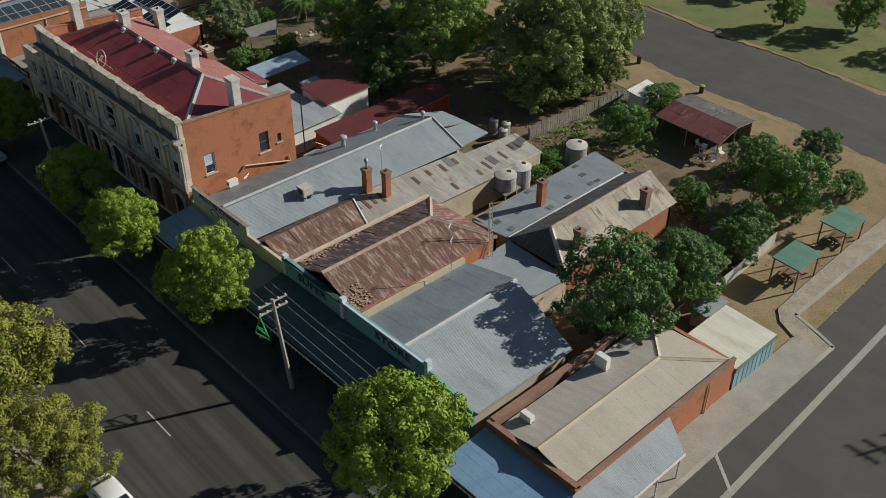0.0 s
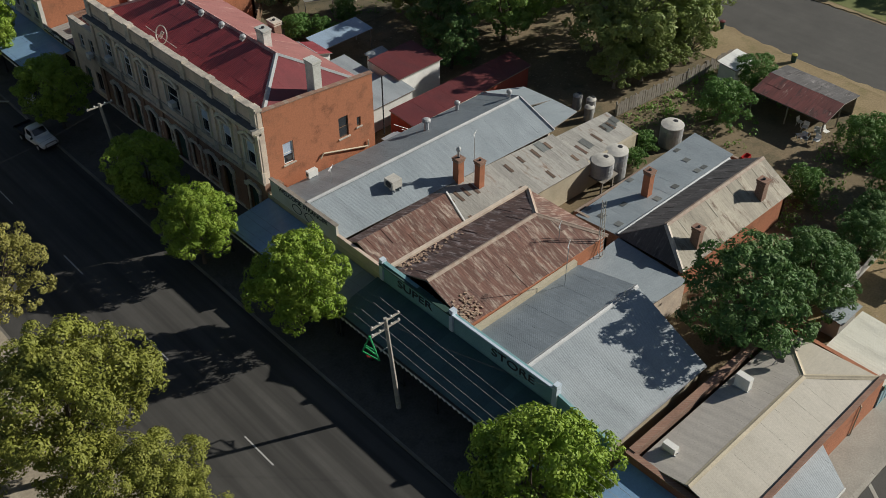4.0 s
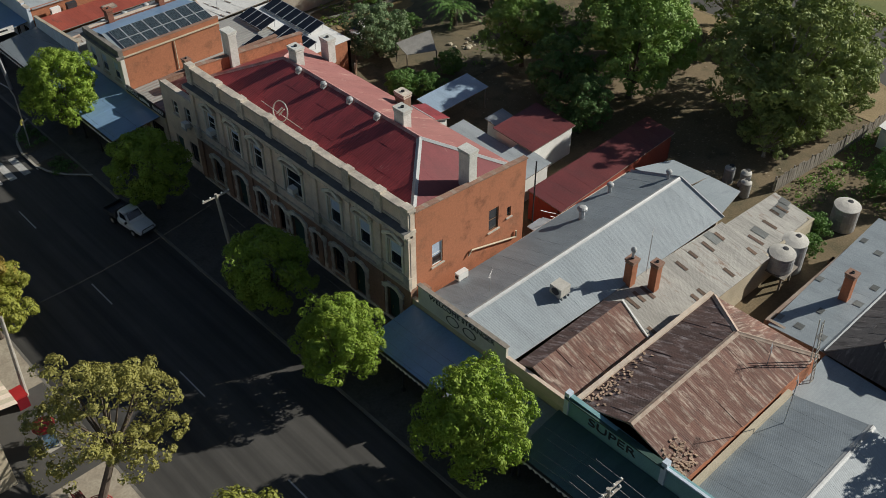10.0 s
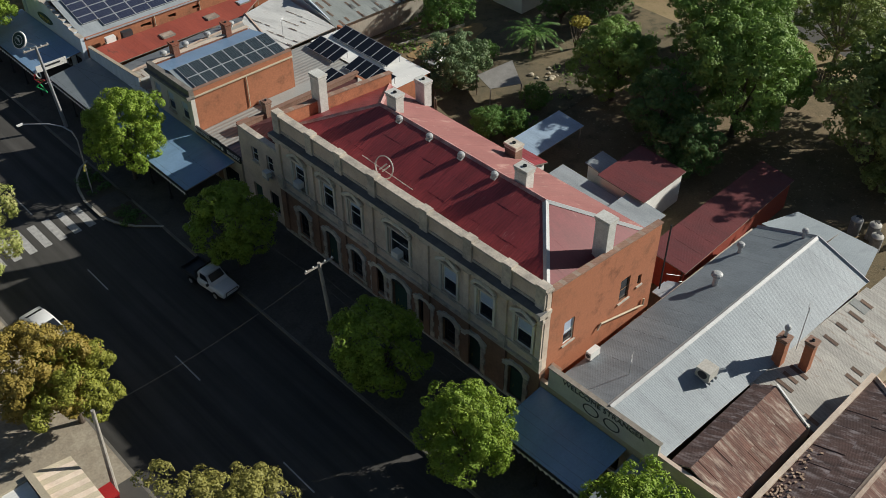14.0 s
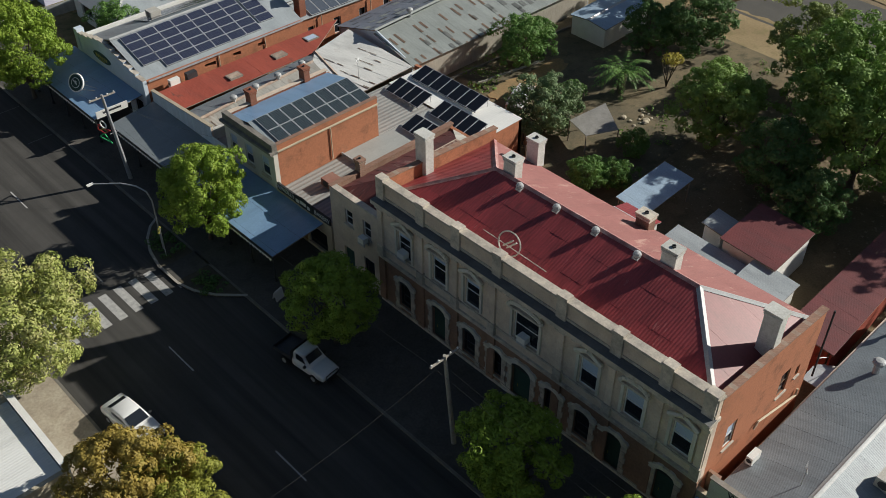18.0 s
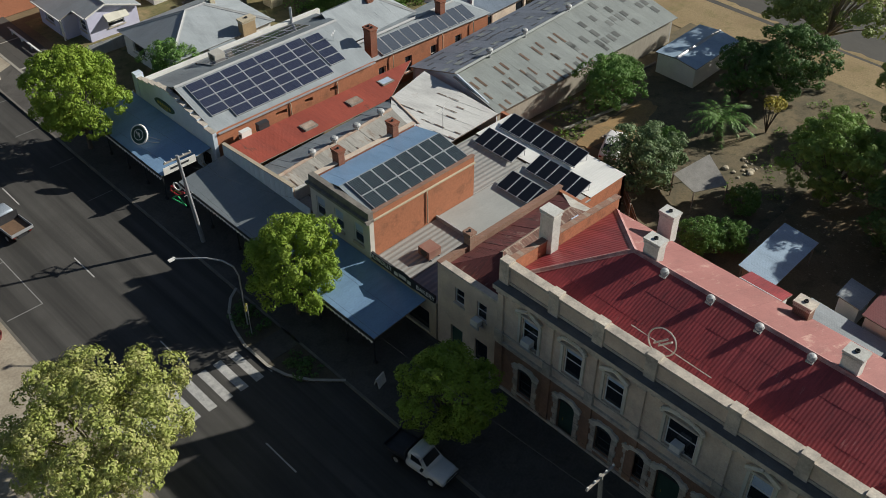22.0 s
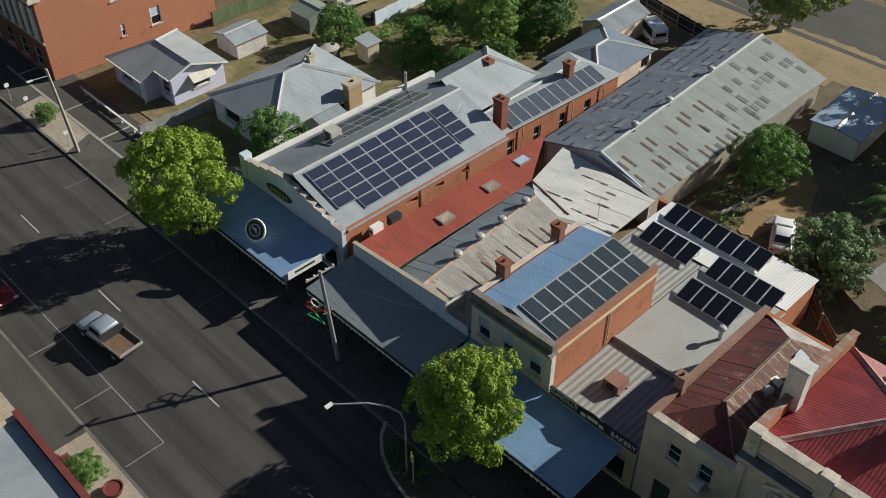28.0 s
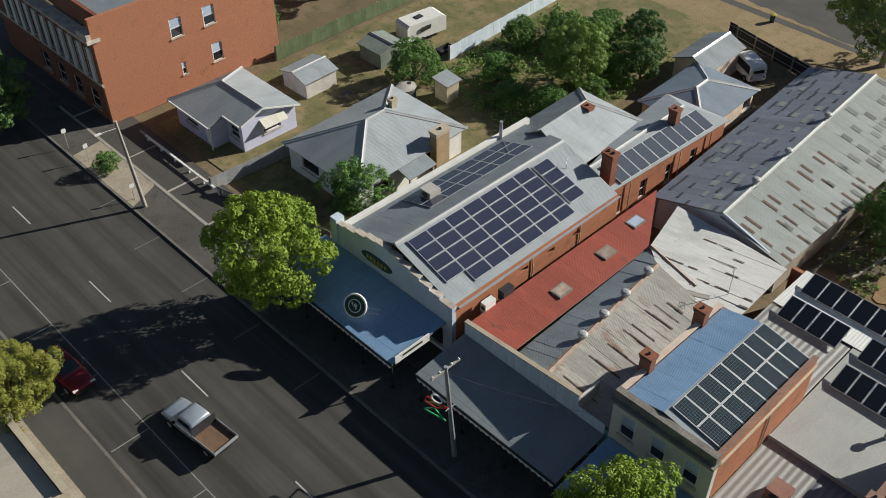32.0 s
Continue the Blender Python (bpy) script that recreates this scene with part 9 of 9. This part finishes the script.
for p, q in zip(out, out[1:]):
    a, b = Vector((*p, 0)), Vector((*q, 0))
    s = (b - a).cross(Vector((0, 0, 1))).normalized() * 0.2
    part("kerb_stone", Mesh().prism([a, b, b - s, a - s], (0, 0, 0.17)), CONCRETE, isl)
m = Mesh()
for _ in range(60):
    x, y = rng.uniform(22.3, 24.2), rng.choice((rng.uniform(99.4, 102.2), rng.uniform(105.0, 108.6)))
    leaf_cloud(m, (x, y, 0.3), 0.28, 30, 0.09, rng)
part("planting", m, LEAF_DARK, isl, kind="stuff")
sw = thing("advertising_board", (26.0, 96.0, 0.15), "small white sandwich board on the footpath", "sign")
part("panel", Mesh().prism([(25.6, 95.8, 0.15), (26.4, 96.0, 0.15), (26.4, 96.2, 1.0), (25.6, 96.0, 1.0)], (0, 0.04, 0)), WHITE, sw)
part("back_panel", Mesh().prism([(25.6, 96.3, 0.15), (26.4, 96.5, 0.15), (26.4, 96.25, 1.0), (25.6, 96.05, 1.0)], (0, 0.04, 0)), WHITE, sw)

# ---- vehicles ----


def loft(sections, corner=0.16):
    """A body through rounded cross-sections (x, half width, low z, high z)."""
    m, n = Mesh(), 12
    for x, w, lo, hi in sections:
        r = min(corner, (hi - lo) * 0.45, w * 0.45)
        for sx, sz, a0 in ((1, -1, -90), (1, 1, 0), (-1, 1, 90), (-1, -1, 180)):
            for k in range(3):
                a = radians(a0 + 45 * k)
                m.v.append((x, sx * (w - r) + r * math.cos(a), (hi - r if sz > 0 else lo + r) + r * math.sin(a)))
                m.uv.append((0.0, 0.0))
    k = len(sections)
    m.f += [(j * n + i, j * n + (i + 1) % n, (j + 1) * n + (i + 1) % n, (j + 1) * n + i) for j in range(k - 1) for i in range(n)]
    m.f += [list(range(n))[::-1], list(range((k - 1) * n, k * n))]
    return m


def vehicle(name, at, heading, L, W, kind, paint, label, category):
    """kind: sedan or ute. Built along +x at the origin, then turned to its heading."""
    v = thing(name, (0, 0, 0), label, category, sheet=None)
    w, h = W / 2, L / 2
    if kind == "van":
        part("body", loft([(-h, w * 0.9, 0.4, 0.9), (-h + 0.1, w, 0.3, 1.0), (h - 1.0, w, 0.3, 1.02), (h - 0.2, w * 0.92, 0.34, 0.9), (h, w * 0.82, 0.4, 0.75)]), paint, v, smooth=True)
        cab = [(-h + 0.04, w * 0.9, 0.9, 1.75), (-h + 0.25, w * 0.92, 0.9, 1.92), (0.0, w * 0.92, 0.9, 1.95), (h - 1.35, w * 0.9, 0.9, 1.86), (h - 0.6, w * 0.92, 0.9, 1.04)]
    elif kind == "sedan":
        part("body", loft([(-h, w * 0.82, 0.42, 0.8), (-h + 0.12, w * 0.93, 0.32, 0.93), (-h + 0.9, w, 0.26, 0.98), (h - 1.6, w, 0.26, 0.96), (h - 0.5, w * 0.95, 0.3, 0.86), (h - 0.1, w * 0.86, 0.34, 0.74), (h, w * 0.76, 0.4, 0.64)]), paint, v, smooth=True)
        cab = [(-h + 0.45, w * 0.8, 0.9, 0.97), (-h + 1.15, w * 0.78, 0.9, 1.4), (-0.1, w * 0.77, 0.9, 1.47), (h - 2.15, w * 0.77, 0.9, 1.42), (h - 1.25, w * 0.84, 0.9, 0.96)]
    else:
        part("body", loft([(-0.6, w * 0.94, 0.4, 0.98), (-0.4, w * 0.97, 0.36, 1.02), (h - 1.3, w * 0.97, 0.36, 1.02), (h - 0.4, w * 0.93, 0.38, 0.95), (h - 0.06, w * 0.88, 0.4, 0.85), (h, w * 0.8, 0.44, 0.75)]), paint, v, smooth=True)
        part("chassis", Mesh().box(-h, -0.5, -0.4, 0.4, 0.45, 0.7), DARKSTEEL, v)
        cab = [(-0.5, w * 0.84, 0.95, 1.55), (-0.35, w * 0.8, 0.95, 1.72), (0.5, w * 0.78, 0.95, 1.74), (h - 1.75, w * 0.79, 0.95, 1.66), (h - 1.1, w * 0.86, 0.95, 1.03)]
    part("cabin", loft(cab, 0.13), paint, v, smooth=True)
    (x0, w0, _, t0), (x1, w1, _, t1), (x2, w2, _, t2), (x3, w3, _, t3), (x4, w4, _, t4) = cab
    z0 = cab[0][2] + 0.1

    def pane(name_, q, out):
        part(name_, Mesh().prism([Vector(p) + Vector(out) * 0.012 for p in q], Vector(out) * 0.01), GLASS, v)

    pane("windscreen", [(x4 - 0.12, -w4 * 0.86, t4 + 0.07), (x4 - 0.12, w4 * 0.86, t4 + 0.07), (x3 + 0.08, w3 * 0.84, t3 - 0.04), (x3 + 0.08, -w3 * 0.84, t3 - 0.04)], Vector((t3 - t4, 0, x4 - x3)).normalized())
    if kind == "sedan":
        pane("rear_window", [(x0 + 0.14, -w0 * 0.84, t0 + 0.09), (x0 + 0.14, w0 * 0.84, t0 + 0.09), (x1 - 0.06, w1 * 0.84, t1 - 0.04), (x1 - 0.06, -w1 * 0.84, t1 - 0.04)], Vector((-(t1 - t0), 0, x1 - x0)).normalized())
    else:
        pane("rear_window", [(x0, -w0 * 0.7, 1.15), (x0, w0 * 0.7, 1.15), (x0, w0 * 0.7, 1.48), (x0, -w0 * 0.7, 1.48)], (-1, 0, 0))
    for s in (-1, 1):
        pane("side_window", [(x1 + 0.05, s * w1, z0), (x4 - 0.5, s * w3, z0), (x3 - 0.08, s * w3, t3 - 0.13), (x1 + 0.12, s * w1, t1 - 0.13)], (0, s, 0))
        part("mirror", Mesh().box(x4 - 0.45, x4 - 0.3, s * (w + 0.04) - 0.09, s * (w + 0.04) + 0.09, 0.98, 1.12), DARKPAINT, v)
        part("headlight", Mesh().box(h - 0.14, h - 0.02, s * w * 0.7 - 0.17, s * w * 0.7 + 0.17, 0.6, 0.74), WHITE, v)
        part("taillight", Mesh().box(-h - 0.01, -h + 0.08, s * w * 0.72 - 0.12, s * w * 0.72 + 0.12, 0.66, 0.8), RED_PAINT, v)
    if kind == "ute":
        tray = part("tray", Mesh().box(-h - 0.1, -0.62, -w, w, 0.78, 0.86), DARKSTEEL, v, "open tray with low sides")
        part("tray_floor", Mesh().box(-h - 0.06, -0.66, -w + 0.04, w - 0.04, 0.862, 0.875), DARKSTEEL if paint == CAR_WHITE else BROWN_WOOD, tray)
        for s in (-1, 1):
            part("tray_side", Mesh().box(-h - 0.1, -0.62, s * w - 0.02, s * w + 0.02, 0.862, 1.12), DARKSTEEL if paint == CAR_WHITE else STEEL, tray)
        part("tail_gate", Mesh().box(-h - 0.12, -h - 0.08, -w, w, 0.862, 1.12), DARKSTEEL if paint == CAR_WHITE else STEEL, tray)
        part("head_board", Mesh().box(-0.66, -0.62, -w, w, 0.862, 1.6), DARKSTEEL, tray)
        part("bull_bar", Mesh().path([(h - 0.1, -w * 0.8, 0.5), (h + 0.1, -w * 0.7, 0.5), (h + 0.1, -w * 0.6, 0.9), (h + 0.1, w * 0.6, 0.9), (h + 0.1, w * 0.7, 0.5), (h - 0.1, w * 0.8, 0.5)], 0.035, 6), DARKSTEEL, v)
    for x in (-h + 0.85, h - 0.85):
        for s in (-1, 1):
            wh = part("wheel", Mesh().tube((x, s * (w - 0.2), 0.33), (x, s * (w + 0.01), 0.33), 0.33, n=16), RUBBER, v)
            part("rim", Mesh().tube((x, s * (w + 0.01), 0.33), (x, s * (w + 0.02), 0.33), 0.19, n=10), STEEL, wh)
    part("bumper", Mesh().box(h - 0.12, h + 0.02, -w * 0.75, w * 0.75, 0.36, 0.52), DARKPAINT, v)
    v.matrix_basis = Matrix.Translation(fit_to_view(sheet_of(at[0], at[1]), at)) @ Matrix.Rotation(radians(heading), 4, "Z")
    return v


vehicle("white_ute", (23.55, 89.6, 0), -83, 4.35, 1.65, "ute", CAR_WHITE, "white utility truck with dark tray parked at the kerb", "utility truck")
vehicle("silver_ute", (15.9, 128.3, 0), 96, 5.1, 1.8, "ute", CAR_SILVER, "silver utility truck with timber tray on the road", "utility truck")
vehicle("red_sedan", (12.4, 138.2, 0), -86, 4.5, 1.75, "sedan", CAR_RED, "dark red sedan parked beside the far kerb", "car")
vehicle("white_sedan", (12.75, 92.9, 0), -84, 4.5, 1.75, "sedan", CAR_WHITE, "white sedan parked beside the far kerb", "car")
vehicle("white_van", (12.5, 43.2, 0), -88, 4.9, 1.85, "sedan", CAR_WHITE, "white car parked across the street", "car")
vehicle("old_van", (74.2, 126.8, 0), 60, 4.4, 1.75, "van", CAR_WHITE, "white van parked in the back yard", "car")

# ---- the far side of the street ----


def west_shop(y0, y1, x1, z, roofmat, trim, label, awn=None):
    s = thing("opposite_shop", ((x1 - 14) / 2, (y0 + y1) / 2, 0), label, "shop building", "shops across the street")
    wall(s, "front_wall", (x1, y0), (x1, y1), 0, z + 0.5, (-1, 0), trim, 0.3, [(0.8, (y1 - y0) / 2 - 0.6, 0.5, 2.6), ((y1 - y0) / 2 + 0.6, y1 - y0 - 0.8, 0.5, 2.6)])
    for a, b in ((0.8, (y1 - y0) / 2 - 0.6), ((y1 - y0) / 2 + 0.6, y1 - y0 - 0.8)):
        window(s, (x1, y0 + (a + b) / 2, 0.5), b - a, 2.1, (1, 0), WHITE, 0)
    wall(s, "side_wall", (x1 - 14, y0), (x1 - 0.3, y0), 0, z + 0.3, (0, 1), CREAM, 0.3)
    wall(s, "side_wall", (x1 - 14, y1), (x1 - 0.3, y1), 0, z + 0.3, (0, -1), CREAM, 0.3)
    wall(s, "rear_wall", (x1 - 14, y0 + 0.3), (x1 - 14, y1 - 0.3), 0, z, (1, 0), CREAM, 0.3)
    roof_plane(s, [(x1 - 13.9, y0 + 0.3, z), (x1 - 0.35, y0 + 0.3, z + 0.1), (x1 - 0.35, y1 - 0.3, z + 0.1), (x1 - 13.9, y1 - 0.3, z)], roofmat, 0.78, 8, down=(-1, 0, 0))
    part("coping", Mesh().box(x1 - 0.34, x1 + 0.06, y0 - 0.04, y1 + 0.04, z + 0.5, z + 0.62), trim, s)
    return s


MAROON = plain("maroon_paint", (0.2, 0.045, 0.04), None, 1.0)
west_shop(115.3, 123.7, 8.1, 3.4, IRON_PALE, MAROON, "low shop with maroon parapet across the street")
west_shop(127.5, 136.0, 7.6, 3.4, CREAM_IRON, CREAM, "cream-roofed shop across the street")
west_shop(90.0, 97.6, 7.8, 3.3, WHITE_IRON, WHITE, "white-roofed shop across the street")
west_shop(72.0, 80.2, 6.2, 3.4, WHITE_IRON, CREAM, "white-roofed shop with striped awning across the street")
west_shop(54.0, 64.0, 4.2, 3.6, IRON, CREAM, "grey-roofed shop across the street")
wa = thing("striped_awning", (7.4, 78.0, 0), "cream striped canvas awning over the footpath", "awning")
for k in range(12):
    y = 75.6 + k * 0.4
    part("stripe", Mesh().prism([(6.2, y, 3.3), (8.5, y, 2.8), (8.5, y + 0.39, 2.8), (6.2, y + 0.39, 3.3)], (0, 0, 0.03)), CREAM if k % 2 else STUCCO, wa)
lump("pavement_lane", Mesh().box(8.6, KW - 0.2, 122.3, 200, 0.14, 0.156), ASPHALT_OLD, (7.5, 150, 0.15), "grey asphalt strip beside the far footpath", "pavement", kind="structure")
lump("pavement_forecourt", Mesh().box(4.0, KW - 0.2, 70.0, 78.6, 0.14, 0.156), ASPHALT_OLD, (7.5, 74, 0.15), "grey asphalt forecourt across the street", "pavement", kind="structure")
bx = thing("post_box", (9.1, 77.7, 0.15), "dark red post box on the far footpath", "post box")
part("body", Mesh().box(8.75, 9.45, 77.2, 78.2, 0.15, 1.3), CAR_RED, bx)
part("top", Mesh().box(8.7, 9.5, 77.15, 78.25, 1.3, 1.42), RED_PAINT, bx)
um = thing("phone_booth", (8.9, 73.3, 0.15), "glass telephone booth with a red moulded top", "phone booth")
part("roof", Mesh().lathe((8.9, 73.3, 2.2), [(0.68, 0), (0.7, 0.25), (0.5, 0.42), (0.05, 0.5)], 8), RED_PAINT, um)
for dx in (-0.42, 0.42):
    for dy in (-0.42, 0.42):
        part("post", Mesh().box(8.9 + dx - 0.04, 8.9 + dx + 0.04, 73.3 + dy - 0.04, 73.3 + dy + 0.04, 0.15, 2.2), STEEL, um)
for dx in (-0.43, 0.41):
    part("pane", Mesh().box(8.9 + dx, 8.92 + dx, 72.92, 73.68, 0.5, 2.15), PHONE_GLASS, um)
part("pane", Mesh().box(8.52, 9.28, 72.87, 72.89, 0.5, 2.15), PHONE_GLASS, um)
part("telephone", Mesh().box(8.7, 9.1, 73.5, 73.68, 1.1, 1.7), DARKSTEEL, um)
part("floor_slab", Mesh().box(8.4, 9.4, 72.8, 73.8, 0.15, 0.2), CONCRETE, um)
for x, y in ((8.4, 80.4), (8.3, 68.0), (9.0, 120.6)):
    b = thing("bench", (x, y, 0.15), "slatted red-brown street bench", "bench", "street benches")
    for k in range(4):
        part("slat", Mesh().box(x - 0.25 + 0.13 * k, x - 0.15 + 0.13 * k, y - 0.8, y + 0.8, 0.55, 0.6), MAROON, b)
    for k in range(3):
        part("back_slat", Mesh().box(x - 0.32, x - 0.28, y - 0.8, y + 0.8, 0.68 + 0.13 * k, 0.78 + 0.13 * k), MAROON, b)
    for dy in (-0.65, 0.65):
        part("leg", Mesh().box(x - 0.3, x + 0.25, y + dy - 0.03, y + dy + 0.03, 0.15, 0.55), DARKSTEEL, b)
tree("mid", (9.2, 119.0, 0.15), "small street shrub in a planter", turn=2.0, scale=0.34)
pot = thing("planter", (9.9, 117.2, 0.15), "round planter beside the far kerb", "planter")
part("pot", Mesh().lathe((9.9, 117.2, 0.15), [(0.45, 0), (0.6, 0.5), (0.52, 0.5), (0.5, 0.42)], 16), MAROON, pot)
tree("mid", (25.6, 156.2, 0.15), "small shrub in a kerbside bed", turn=0.4, scale=0.3)
lump("pavement_bed", Mesh().prism([(24.6, 150.6, 0.152), (27.3, 151.9, 0.152), (27.3, 160.6, 0.152), (24.6, 160.2, 0.152)], (0, 0, 0.012)), PALE, (26, 153, 0.15), "sandy kerbside bed", "pavement", kind="structure")
lump("pavement_parking", Mesh().box(27.2, XF, 134.0, 162.0, 0.15, 0.158), ASPHALT_OLD, (29.5, 148, 0.15), "dark asphalt parking strip by the cottages", "pavement", kind="structure")

vehicle("yard_car", (56.6, 100.6, 0), 25, 4.3, 1.7, "sedan", CAR_WHITE, "white car parked behind the bakery", "car")
pal = thing("timber_pallet", (58.2, 101.9, 0), "weathered timber pallet on the dry lawn", "pallet")
for k in range(6):
    part("slat", Mesh().box(57.5 + 0.22 * k, 57.66 + 0.22 * k, 101.2, 102.6, 0.12, 0.15), TIMBER, pal)
for k in range(3):
    part("bearer", Mesh().box(57.5, 58.76, 101.2 + 0.62 * k, 101.32 + 0.62 * k, 0.0, 0.12), TIMBER, pal)
seat = thing("circular_bench", (8.7, 66.9, 0.15), "round red metal bench about the tree trunk", "bench")
for r in (0.55, 0.68, 0.81, 0.94):
    v = [(8.7 + (r + 0.035 * math.cos(b)) * math.cos(a), 66.9 + (r + 0.035 * math.cos(b)) * math.sin(a), 0.6 + 0.035 * math.sin(b)) for a in [math.pi * k / 12 for k in range(24)] for b in [math.pi * k / 3 for k in range(6)]]
    part("seat_ring", Mesh().add(v, [(6 * i + j, 6 * ((i + 1) % 24) + j, 6 * ((i + 1) % 24) + (j + 1) % 6, 6 * i + (j + 1) % 6) for i in range(24) for j in range(6)]), RED_PAINT, seat)
for k in range(8):
    a = math.pi * k / 4
    part("leg", Mesh().tube((8.7 + 0.75 * math.cos(a), 66.9 + 0.75 * math.sin(a), 0.15), (8.7 + 0.75 * math.cos(a), 66.9 + 0.75 * math.sin(a), 0.6), 0.03, n=6), RED_PAINT, seat)

for x, y, hh in ((24.9, 161.6, 2.4), (25.2, 158.6, 2.2), (25.2, 151.4, 2.0)):
    sp = thing("sign_post", (x, y, 0.15), "small street sign on a galvanised post", "sign", "street signs")
    part("post", Mesh().tube((x, y, 0.1), (x, y, hh), 0.035, n=7), STEEL, sp)
    part("plate", Mesh().box(x - 0.2, x + 0.2, y - 0.045, y - 0.036, hh - 0.5, hh - 0.05), WHITE, sp)
